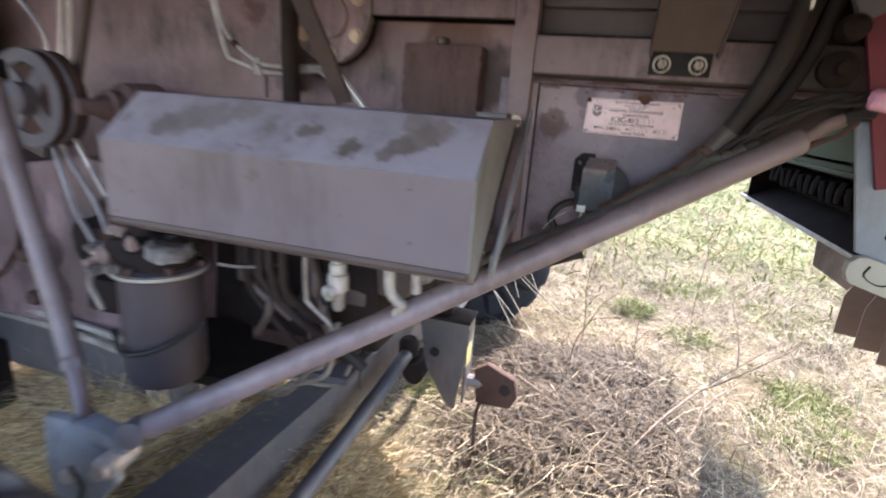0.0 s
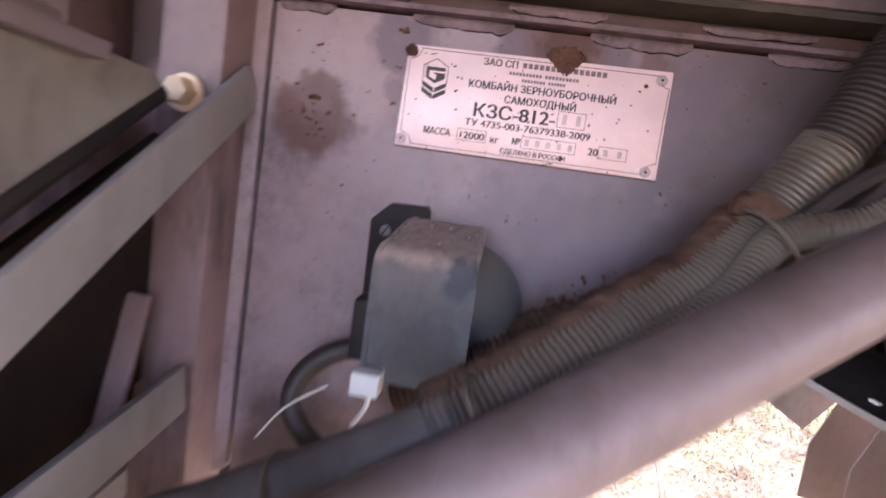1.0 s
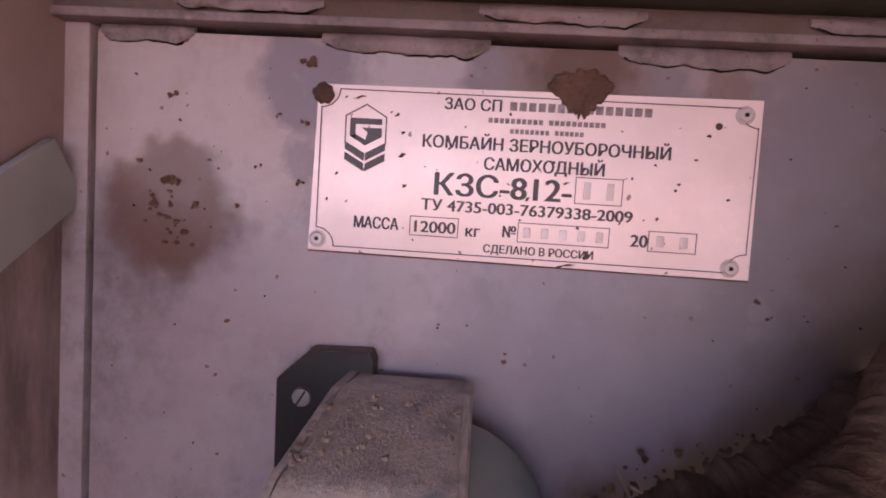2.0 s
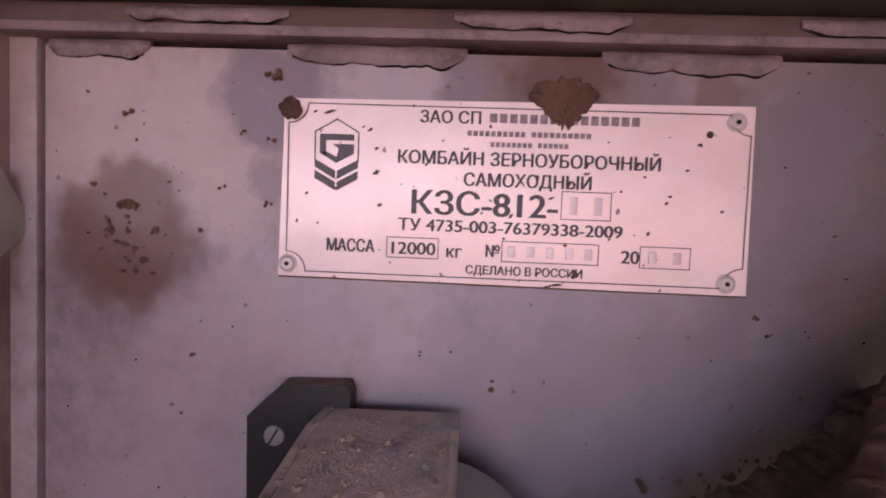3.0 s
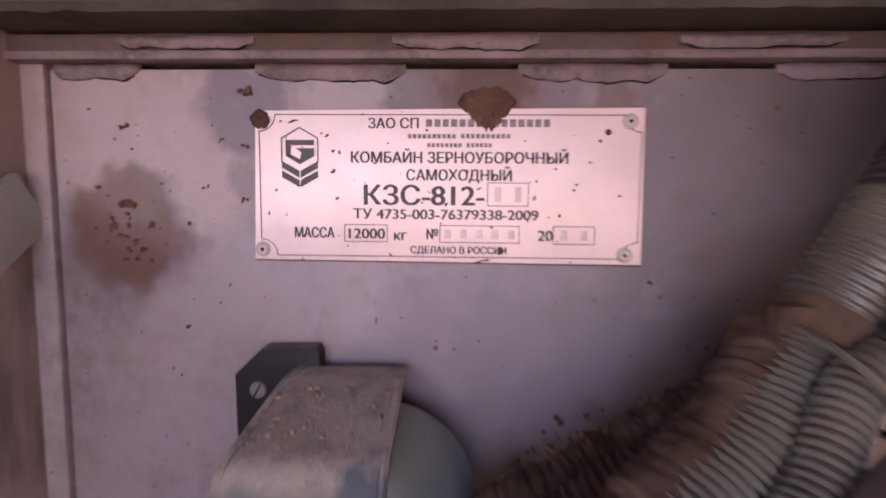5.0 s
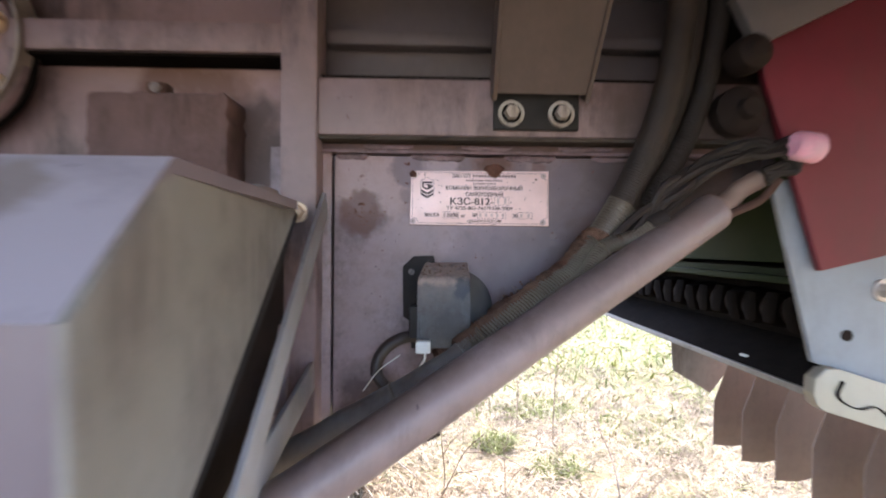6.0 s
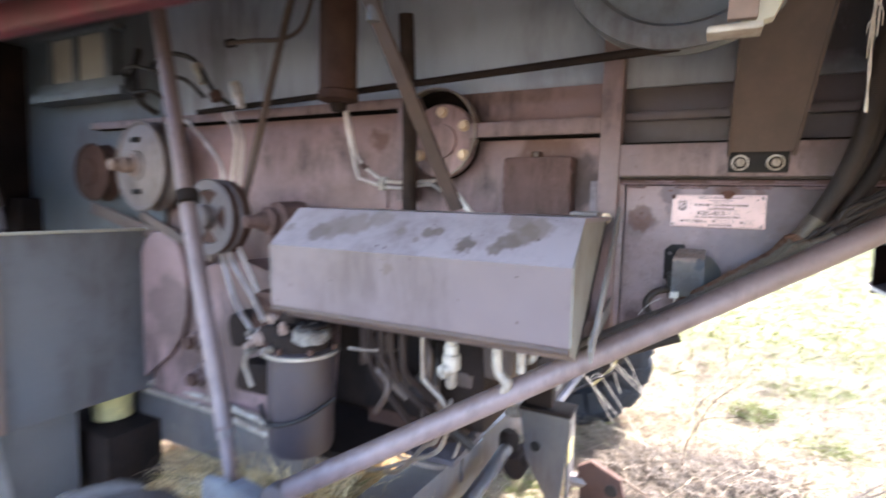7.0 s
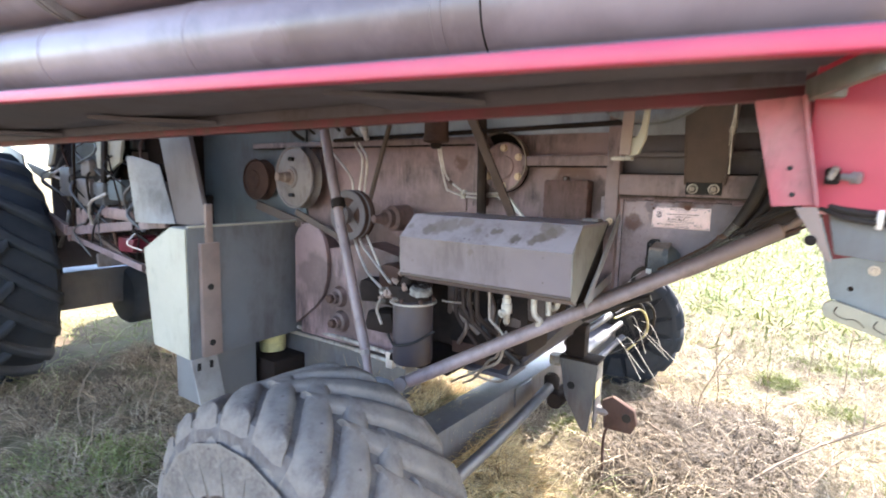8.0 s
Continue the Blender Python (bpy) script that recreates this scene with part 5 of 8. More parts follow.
        for v in vs:
            v.co.z = 1.259 + (v.co.z - 1.258) * 0.5
            v.co += noise.noise_vector(v.co * 90) * 0.004
    part("cap_grease", crust_, M_DARK, filt, "lumps of black grease on the cap")
    for x, y, z, r, axis in ((-1.046, -0.43, 1.211, 0.021, (-0.4, -1, 0.1)), (-1.081, -0.43, 1.189, 0.012, (0, -1, 0)), (-1.085, -0.42, 1.220, 0.011, (0, -1, 0)), (-1.068, -0.44, 1.176, 0.010, (0, -1, 0.2)), (-0.975, -0.47, 1.200, 0.010, (0, -1, 0.2)), (-0.945, -0.45, 1.252, 0.012, (0, -0.4, 1)), (-1.023, -0.41, 1.262, 0.013, (-0.6, -0.5, 0.5)), (-1.003, -0.40, 1.300, 0.012, (0.7, -0.3, 0.6))):
        lathed("union_nut", [(r, -0.010), (r, 0.006), (r * 0.72, 0.009), (r * 0.70, 0.018), (r * 0.4, 0.02)], (x, y, z), axis, M_STRAP if r > 0.0115 else M_CRUSTYZINC, filt, "", 6 if r < 0.02 else 16)
    for k in range(7):
        a = 2 * math.pi * k / 7 + 0.3
        lug = part("clamp_lug", bolt_mesh(0.008, 0.016), M_RUST, filt)
        lug.matrix_basis = Matrix.Translation((-0.955 + 0.09 * math.cos(a), -0.374 + 0.09 * math.sin(a), 1.188)) @ Matrix.Rotation(-math.pi / 2, 4, "X")
    lump = bmesh.new()
    add_box(lump, (-1.045, -0.44, 1.195), (-0.945, -0.36, 1.25), 0.018)
    add_box(lump, (-1.01, -0.40, 1.24), (-0.96, -0.34, 1.285), 0.014)
    roughen(lump, 0.010, 30)
    part("head_casting", lump, M_DARK, filt, "lumpy dark greasy casting")
    lathed("pipe_union", [(0.016, -0.035), (0.026, -0.03), (0.026, -0.006), (0.019, -0.004), (0.019, 0.01), (0.024, 0.012), (0.024, 0.03), (0.014, 0.034)], (-1.075, -0.40, 1.205), (1, -0.4, 0.2), M_ZINC, filt, seg=6)
    tubed("drain_hose", [(-1.045, -0.43, 1.03), (-0.97, -0.475, 1.01), (-0.89, -0.45, 1.03), (-0.84, -0.38, 1.07)], 0.006, M_BLACK, filt, "", 8)
    tubed("zinc_pipe", [(-1.10, -0.40, 1.20), (-1.136, -0.40, 1.125), (-1.125, -0.40, 1.09), (-1.108, -0.40, 1.058)], 0.0065, M_DULLZINC, c, "thin zinc-plated pipe", 8)
    boxed("filter_bracket", (-1.12, -0.33, 0.87), (-0.80, -0.05, 0.90), M_DARK, c, bev=0.004)
    tubed("link_pipe", [(-0.845, -0.32, 1.19), (-0.80, -0.30, 1.185), (-0.74, -0.24, 1.18)], 0.0045, M_DULLZINC, c, "", 8)


def build_struts(c):
    a, b = Vector((-1.085, -0.634, 0.772)), Vector((0.36, -0.034, 1.582))
    strut = tubed("diagonal_strut", [a.lerp(b, 0.163), (a + b) / 2, a.lerp(b, 0.965)], 0.0262, M_TUBE, c, "long dusty diagonal tube strut", 20, 8)
    d = (b - a).normalized()
    lathed("strut_end", [(0.0262, -0.002), (0.0255, 0.004), (0.020, 0.010), (0.012, 0.012)], a.lerp(b, 0.965), d, M_STRAP, strut, "worn rounded tube end", 20)
    tubed("end_sleeve", [a.lerp(b, 0.955), a.lerp(b, 0.985), (0.355, -0.040, 1.586), (0.382, -0.042, 1.602)], 0.0135, M_STRAP, strut, "pale brownish sleeve in the tube's end", 14)
    tubed("end_wire", [(0.30, -0.055, 1.535), (0.335, -0.058, 1.553), (0.375, -0.058, 1.572), (0.398, -0.06, 1.60)], 0.0055, M_RUST, strut, "rusty wire under the sleeve", 8)
    lathed("taped_end", [(0.014, 0), (0.019, 0.006), (0.020, 0.034), (0.012, 0.042)], (0.395, -0.088, 1.640), (1, 0.1, -0.1), M_PINK, strut, "pink tape round the end of the strut", 14)
    rod = tubed("upright_rod", [(-1.712, -0.250, 2.28), (-1.61, -0.287, 2.02), (-1.36, -0.378, 1.40), (-1.164, -0.447, 0.95)], 0.024, M_TUBE, c, "dusty upright tube rod", 16, 6)
    lathed("collar", [(0.028, -0.02), (0.033, -0.018), (0.033, 0.018), (0.028, 0.02)], (-1.423, -0.354, 1.575), (-0.38, 0.14, 0.92), M_DARK, rod, seg=16)
    lathed("rod_neck", [(0.026, 0), (0.019, 0.015), (0.017, 0.13), (0.024, 0.14), (0.024, 0.16)], (-1.164, -0.447, 0.95), (0.40, -0.2, -0.9), M_TUBE, rod, seg=14)
    lathed("lock_nut", [(0.024, 0), (0.024, 0.02)], (-1.160, -0.449, 0.94), (0.40, -0.2, -0.9), M_CASTING, rod, seg=6)
    # lower joint with pale gussets
    joint = new("strut_joint")
    joint.parent = c
    joint["label"] = "welded joint of plates and a pin"
    bm = bmesh.new()
    add_prism(bm, [(-1.11, 0.875), (-1.04, 0.88), (-0.99, 0.845), (-0.925, 0.80), (-0.93, 0.75), (-0.985, 0.69), (-1.03, 0.62), (-1.11, 0.60), (-1.125, 0.75)], "y", -0.562, -0.535, 0.008)
    part("casting", bm, M_PALECAST, joint, "pale worn steering casting")
    bm = bmesh.new()
    add_bar(bm, (-1.03, -0.53, 0.86), (-0.885, -0.545, 0.855), 0.05, 0.03, (0, 1, 0), 0.008)
    part("fork", bm, M_PALECAST, joint)
    lathed("pin", [(0.020, -0.045), (0.026, -0.04), (0.026, 0.035), (0.016, 0.04), (0.016, 0.055)], (-0.925, -0.555, 0.815), (0.2, -1, 0.1), M_ZINC, joint, "bright worn pin", 14)
    lathed("pin", [(0.014, -0.02), (0.018, -0.018), (0.018, 0.02), (0.010, 0.024)], (-1.05, -0.555, 0.745), (0, -1, 0), M_ZINC, joint, "", 10)
    tubed("pin_clip", [(-1.02, -0.585, 0.79), (-0.97, -0.60, 0.765), (-1.0, -0.60, 0.715), (-1.05, -0.59, 0.70)], 0.004, M_BLACK, joint, "", 6)
    lathed("strut_eye", [(0.012, -0.026), (0.027, -0.022), (0.027, 0.022), (0.012, 0.026)], a.lerp(b, 0.145), (0.3, -1, 0.2), M_CASTING, strut, "", 18)


def build_axle(c):
    beam = new("rear_axle")
    beam.parent = c
    beam["label"] = "dark blue-grey rear axle beam with steering gear"
    yaw = math.atan2(0.09, 1.5)
    m = pose(-0.955, 0.1, 0.455, 0, 0, -math.degrees(yaw))
    bm = bmesh.new()
    add_box(bm, (-0.085, -0.75, -0.095), (0.085, 2.05, 0.095), 0.012, m)
    part("beam", bm, M_AXLE, beam)
    bm = bmesh.new()
    add_box(bm, (0.086, 0.35, -0.02), (0.096, 0.55, 0.09), 0.003, m)
    part("beam_plate", bm, M_AXLE, beam)
    tubed("tie_rod", [(-0.745, -0.72, 0.415), (-0.76, 0.1, 0.42), (-0.733, 0.672, 0.506)], 0.030, M_AXLE, beam, "", 14, 4)
    tubed("tie_rod", [(-0.72, 1.0, 0.42), (-0.66, 2.0, 0.50)], 0.022, M_AXLE, beam, "", 14, 2)
    lathed("ball_joint", [(0.03, -0.05), (0.045, -0.03), (0.045, 0.03), (0.03, 0.05)], (-0.733, 0.708, 0.524), (0, 0, 1), M_DARK, beam, seg=14)
    lathed("steering_cylinder", [(0.03, 0), (0.038, 0.01), (0.038, 0.55), (0.022, 0.56), (0.022, 0.85)], (-0.70, 0.98, 0.60), (0.07, 1, 0.06), M_AXLE, beam, "pale grey steering cylinder", 18)
    lathed("cylinder_eye", [(0.035, -0.03), (0.05, -0.028), (0.05, 0.028), (0.035, 0.03)], (-0.76, 0.86, 0.62), (0, 0, 1), M_FITTING, beam, seg=16)
    tubed("bright_tube", [(-0.74, 0.95, 0.70), (-0.62, 1.45, 0.80)], 0.024, M_AXLE, beam, "", 14, 2)
    # drop bracket and rusty hitch
    bracket = new("drop_bracket")
    bracket.parent = c
    bracket["label"] = "dark blue-grey folded drop bracket"
    bm = bmesh.new()
    add_prism(bm, [(-0.683, 0.697), (-0.474, 0.706), (-0.46, 0.67), (-0.501, 0.288), (-0.538, 0.297), (-0.642, 0.47)], "y", 0.681, 0.695, 0.003)
    part("side_plate", bm, M_AXLE, bracket)
    bm = bmesh.new()
    add_prism(bm, [(0.685, 0.697), (0.799, 0.697), (0.799, 0.415), (0.685, 0.324)], "x", -0.474, -0.465, 0.003)
    part("front_plate", bm, M_AXLE, bracket)
    boxed("top_plate", (-0.683, 0.672, 0.699), (-0.46, 0.817, 0.713), M_DARK, bracket)
    lathed("hole", [(0.022, 0), (0.022, 0.0035), (0.002, 0.0035)], (-0.606, 0.68, 0.547), (0, -1, 0), M_BLACK, bracket, seg=16)
    boxed("yellow_label", (-0.464, 0.672, 0.506), (-0.4625, 0.754, 0.597), M_YELLOW, bracket, "worn yellow sticker", bev=0)
    lathed("pivot", [(0.045, -0.09), (0.045, 0.09), (0.027, 0.10)], (-0.679, 0.708, 0.451), (0, 1, 0), M_DARK, bracket, seg=18)
    boxed("hanger", (-0.661, 0.708, 0.713), (-0.551, 0.79, 0.9), M_DARK, bracket, bev=0.006)
    bm = bmesh.new()
    add_prism(bm, [(-0.424, 0.506), (-0.369, 0.542), (-0.251, 0.492), (-0.233, 0.415), (-0.26, 0.356), (-0.406, 0.351)], "y", 0.672, 0.708, 0.008)
    hitch = part("rusty_hitch", bm, M_RUST, c, "rust-brown drawbar hitch plate")
    lathed("hole", [(0.024, 0), (0.024, 0.004), (0.002, 0.004)], (-0.287, 0.67, 0.442), (0, -1, 0), M_BLACK, hitch, seg=16)
    lathed("hitch_bolt", [(0.027, -0.02), (0.027, 0.03), (0.018, 0.05)], (-0.433, 0.69, 0.442), (1, 0, 0), M_CASTING, hitch, seg=8)
    tubed("chain", [(-0.388, 0.672, 0.36), (-0.397, 0.654, 0.278), (-0.388, 0.645, 0.03)], 0.008, M_RUST, hitch, "", 6, 3)
    # hoses looping to the far wheel
    for k, p in enumerate(([(-0.60, 1.5, 0.80), (-0.50, 1.7, 0.86), (-0.46, 1.85, 0.70), (-0.55, 1.9, 0.50), (-0.70, 1.7, 0.42)], [(-0.60, 1.5, 0.77), (-0.48, 1.75, 0.80), (-0.45, 1.85, 0.62), (-0.58, 1.85, 0.45)], [(-0.62, 1.45, 0.82), (-0.46, 1.6, 0.90), (-0.40, 1.8, 0.78), (-0.44, 1.85, 0.58), (-0.6, 1.75, 0.5)])):
        tubed("axle_hose", p, 0.008, (M_HOSE, M_YELLOW, M_HOSE)[k], c, ("black rubber hose", "yellowish rubber hose", "black rubber hose")[k], 8)


def tyre_mesh(R, W, rim, lugs, lug_h, lug_w):
    bm = bmesh.new()
    half = W / 2
    prof = [(rim, -half * 0.72), (rim + 0.03, -half * 0.82), ((R + rim) / 2, -half), (R - lug_h - 0.055, -half * 0.98), (R - lug_h - 0.015, -half * 0.88), (R - lug_h, -half * 0.6), (R - lug_h + 0.006, 0)]
    prof += [(r, -h) for r, h in prof[-2::-1]]
    add_lathe(bm, prof, (0, 0, 0), (0, 1, 0), 72)
    return bm


def lug_mesh(R, W, s, lug_h, lug_w, sweep):
    """One curved tread lug from the crown to the shoulder on the side s."""
    bm = bmesh.new()
    half, rows = W / 2, []
    for u in (0, 0.15, 0.3, 0.45, 0.6, 0.75, 0.88, 0.96, 1.02, 1.06, 1.08):
        lat = s * (-0.045 + min(u, 1.05) * (half * 0.99 + 0.045))
        ang = sweep * u ** 0.9
        over = max(0.0, u - 0.93)
        top = R - 0.002 - 0.016 * u ** 4 - 2.6 * over ** 1.25
        low = R - lug_h - 0.035 - (0.045 if u > 0.75 else 0)
        wt, wb = lug_w * (0.80 + 0.22 * u) / R, lug_w * (1.15 + 0.22 * u) / R
        prof = ((low, -wb / 2), (top - 0.014, -wt * 0.56), (top - 0.003, -wt * 0.43), (top, -wt * 0.25), (top, wt * 0.25), (top - 0.003, wt * 0.43), (top - 0.014, wt * 0.56), (low, wb / 2))
        rows.append([bm.verts.new((rr * math.sin(ang + w), lat, rr * math.cos(ang + w))) for rr, w in prof])
    for a, b in zip(rows, rows[1:]):
        for j in range(7):
            bm.faces.new((a[j], a[j + 1], b[j + 1], b[j]))
    bm.faces.new(rows[0]), bm.faces.new(rows[-1][::-1])
    roughen(bm, 0.006, 11)
    roughen(bm, 0.002, 60)
    return bm


def build_wheels(c):
    for name, place, R, W, rim, lugs, yaw, label in (("rear_wheel", (-0.878, -1.027, 0.503), 0.549, 0.50, 0.22, 20, -1, "dusty rear wheel with thick curved lugs"), ("rear_wheel", (-0.82, 2.38, 0.53), 0.53, 0.50, 0.25, 15, 20, "rear wheel on the far side"),
                                                     ("front_wheel", (-4.98, -0.90, 0.90), 0.94, 0.74, 0.42, 20, 0, "large dark front drive wheel"), ("front_wheel", (-5.0, 2.36, 0.92), 0.92, 0.70, 0.42, 20, 0, "large dark front drive wheel")):
        w = new(name)
        w.parent = c
        w["label"] = label
        w.matrix_basis = pose(*place, 0, 0, yaw)
        part("tyre", tyre_mesh(R, W, rim, lugs, 0.030 if R < 0.7 else 0.06, 0.0), M_TYREDUST if R < 0.7 and place[1] < 0 else M_DARKTYRE, w, "dusty black rubber tyre", 30)
        for s in (-1, 1):
            lug = part("lug", lug_mesh(R, W, s, 0.030 if R < 0.7 else 0.06, 0.126 if R < 0.7 else 0.085, 0.60 if R < 0.7 else 0.36), M_RUBBER if R < 0.7 and place[1] < 0 else M_DARKTYRE, w, "", 50)
            for k in range(1, lugs):
                shared("lug", lug, (0, 0, 0), w, "", Matrix.Rotation(2 * math.pi * (k + (0.5 if s > 0 else 0)) / lugs, 4, "Y"))
            lug.matrix_basis = Matrix.Rotation(2 * math.pi * (0.5 if s > 0 else 0) / lugs, 4, "Y")
        for s in (-1, 1):
            h = W / 2 * 0.72
            lathed("rim", [(rim + 0.02, h), (rim, h - 0.02), (rim * 0.9, h - 0.06), (rim * 0.5, h - 0.13), (0.10, h - 0.10), (0.002, h - 0.10)], (0, 0, 0), (0, s, 0), M_CAP, w, "dusty painted steel rim", 40)


def build_box(c):
    """The grey tank box in front of the pulleys, with its rusty strap and legs."""
    box_ = new("tank_box")
    box_.parent = c
    box_["label"] = "blue-grey sheet tank box with a rusty strap"
    bm = bmesh.new()
    add_prism(bm, [(-2.02, 1.437), (-2.16, 1.437), (-2.42, 1.31), (-2.36, 0.80), (-2.02, 0.785)], "y", -0.752, -0.045, 0.006)
    part("tank", bm, M_BLUE, box_)
    bm = bmesh.new()
    add_prism(bm, [(-2.022, 1.43), (-2.16, 1.43), (-2.413, 1.305), (-2.355, 0.805), (-2.022, 0.79)], "y", -0.762, -0.754, 0.002)
    part("end_sheet", bm, M_WHITE, box_, "pale end sheet")
    boxed("strap", (-2.02, -0.70, 0.79), (-1.995, -0.60, 1.36), M_STRAP, box_, "rusty flat strap", bev=0.004)
    boxed("strap_top", (-2.02, -0.665, 1.36), (-2.0, -0.63, 1.55), M_STRAP, box_, bev=0.003)
    for z in (1.143, 0.86):
        lathed("slot", [(0.016, 0), (0.016, 0.003), (0.002, 0.003)], (-1.995, -0.655, z), (1, 0, 0), M_BLACK, box_, seg=14)
    boxed("rim_fold", (-2.03, -0.75, 1.437), (-2.008, -0.045, 1.447), M_WHITE, box_, bev=0.002)
    boxed("hinge_block", (-2.02, -0.09, 1.15), (-1.98, -0.03, 1.28), M_AXLE, box_, bev=0.006)
    barred("leg", (-2.03, -0.685, 0.79), (-2.02, -0.635, 0.45), 0.135, 0.012, M_DUCTSIDE, box_, "pale grey leg plate with two slots", side=(0, 1, 0.15))
    for dy in (-0.035, 0.03):
        boxed("slot", (-2.019, -0.680 + dy - 0.010, 0.725), (-2.0135, -0.680 + dy + 0.006, 0.762), M_BLACK, box_, bev=0)
    boxed("under_panel", (-2.45, -0.60, 0.44), (-2.08, -0.345, 0.77), M_BLUE, c, "blue-grey panel below the tank", bev=0.006)
    yf = lathed("yellow_filter", [(0.05, -0.055), (0.074, -0.05), (0.076, 0.05), (0.055, 0.06)], (-2.16, -0.17, 0.715), (0, 0, 1), M_YELLOW, c, "yellow canister filter", 24)
    lathed("cap", [(0.058, 0.05), (0.058, 0.075), (0.03, 0.085)], (-2.16, -0.17, 0.715), (0, 0, 1), M_YELLOW, yf, seg=20)
    boxed("filter_shelf", (-2.38, -0.30, 0.40), (-1.98, -0.08, 0.655), M_DARK, c, "dark box under the yellow filter", bev=0.01)
    # grey curved duct and crossbar further forward
    bm = bmesh.new()
    add_prism(bm, [(-2.83, 1.99), (-2.50, 1.97), (-2.485, 1.90), (-2.345, 1.44), (-2.40, 1.40), (-2.66, 1.40), (-2.80, 1.90)], "y", -0.46, -0.43, 0.006)
    part("air_duct", bm, M_DUCT, c, "dusty dark sheet duct")
    # pale curved side of the duct: a sheet rolled towards the front
    bm = bmesh.new()
    n = 8
    cols = []
    for k in range(n + 1):
        q = k / n
        y = -0.47 - 0.10 * math.sin(q * math.pi * 0.5)
        cols.append([bm.verts.new((-2.80 - 0.17 * q, y + dy, 1.74 + 0.05 * math.sin(q * math.pi * 0.6))) for dy in (0, 0.008)] + [bm.verts.new((-2.64 - 0.26 * q, y + dy, 1.40)) for dy in (0, 0.008)])
    for a_, b_ in zip(cols, cols[1:]):
        for i, j in ((0, 2), (2, 3), (3, 1), (1, 0)):
            bm.faces.new((a_[i], b_[i], b_[j], a_[j]))
    bm.faces.new((cols[0][0], cols[0][2], cols[0][3], cols[0][1])), bm.faces.new((cols[-1][1], cols[-1][3], cols[-1][2], cols[-1][0]))
    part("duct_side", bm, M_DUCTSIDE, c, "pale dusty duct sheet rolled round the front")
    boxed("dark_bulkhead", (-3.45, 0.0, 1.20), (-2.05, 0.018, 2.44), M_TEAL, c, "dark teal sheet behind the pulleys", bev=0.004)
    barred("cross_bar", (-4.60, -0.46, 1.195), (-2.75, -0.46, 1.40), 0.06, 0.03, M_FRAME, c, "dusty cross bar before the engine")
    barred("brace_bar", (-5.6, -0.50, 1.62), (-4.15, -0.48, 1.26), 0.07, 0.03, M_FRAME, c, "dusty slanting brace bar")
    barred("brace_bar", (-4.15, -0.44, 1.20), (-3.10, -0.44, 1.08), 0.045, 0.03, M_FRAME, c)
    barred("brace_bar", (-3.85, -0.42, 1.24), (-3.05, -0.42, 1.04), 0.03, 0.02, M_BROWN, c)
    boxed("engine_block", (-4.4, -0.1, 0.95), (-3.0, 0.9, 1.55), M_DARK, c, "dark greasy engine block", bev=0.03)
    boxed("radiator_frame", (-4.0, -0.25, 1.5), (-3.1, 0.1, 2.3), M_DARK, c, bev=0.02)
    lathed("fan_guard", [(0.26, -0.02), (0.28, 0), (0.28, 0.04), (0.24, 0.05), (0.05, 0.05)], (-3.95, -0.35, 1.78), (0, -1, 0), M_BLACK, c, "", 32)
    prismed("pale_guard", [(-5.44, 1.93), (-4.98, 1.82), (-4.94, 1.55), (-5.10, 1.54), (-5.42, 1.69)], "y", -0.47, -0.45, M_WHITE, c, "pale sheet guard", 0.004)
    prismed("pale_guard", [(-4.94, 1.76), (-4.70, 1.72), (-4.43, 1.67), (-4.50, 1.63), (-4.62, 1.63), (-4.80, 1.68)], "y", -0.46, -0.44, M_WHITE, c, "pale sheet guard", 0.004)
    prismed("pale_band", [(-4.50, 2.02), (-4.32, 2.00), (-4.34, 1.85), (-4.40, 1.75), (-4.50, 1.72), (-4.44, 1.86)], "y", -0.46, -0.44, M_WHITE, c, "curved pale band", 0.003)
    panel = prismed("pale_panel", [(-3.72, 2.02), (-3.26, 2.02), (-3.35, 1.76), (-3.50, 1.70), (-3.68, 1.72)], "y", -0.44, -0.42, M_WHITE, c, "pale panel with dark chain before it", 0.003)
    barred("panel_edge", (-3.50, -0.455, 2.0), (-3.56, -0.455, 1.62), 0.05, 0.02, M_DARK, panel, side=(1, 0, 0))
    for x, z, w, h, m in ((-4.10, 1.29, 0.30, 0.13, M_PINKCAST), (-3.66, 1.37, 0.40, 0.08, M_PINKCAST), (-3.45, 1.16, 0.22, 0.10, M_DARKRED), (-4.05, 1.44, 0.22, 0.20, M_CASTING), (-3.78, 1.46, 0.16, 0.16, M_AXLE), (-4.35, 1.50, 0.20, 0.22, M_AXLE), (-3.20, 1.45, 0.16, 0.24, M_DUCT), (-3.55, 1.50, 0.20, 0.14, M_TEAL), (-3.95, 1.66, 0.14, 0.12, M_CASTING)):
        bm = bmesh.new()
        add_box(bm, (x, -0.44, z), (x + w, -0.20, z + h), 0.018)
        bmesh.ops.subdivide_edges(bm, edges=bm.edges[:], cuts=1)
        roughen(bm, 0.012, 12)
        part("engine_housing", bm, m, c, "worn engine housing")
    rng = random.Random(5)
    for k in range(54):
        x, z = rng.uniform(-4.5, -2.95), rng.uniform(1.30, 2.0)
        y = -0.3 - rng.uniform(0, 0.16)
        p = [(x, y, z), (x + rng.uniform(-0.15, 0.15), y - 0.05, z - 0.08), (x + rng.uniform(-0.3, 0.3), y, max(1.08, z - rng.uniform(0.12, 0.4)))]
        tubed("engine_pipe", p, rng.uniform(0.005, 0.013), rng.choice((M_BLACK, M_ZINC, M_RUST, M_DARK, M_DARK, M_AXLE, M_HOSE)), c, "", 8, 4)
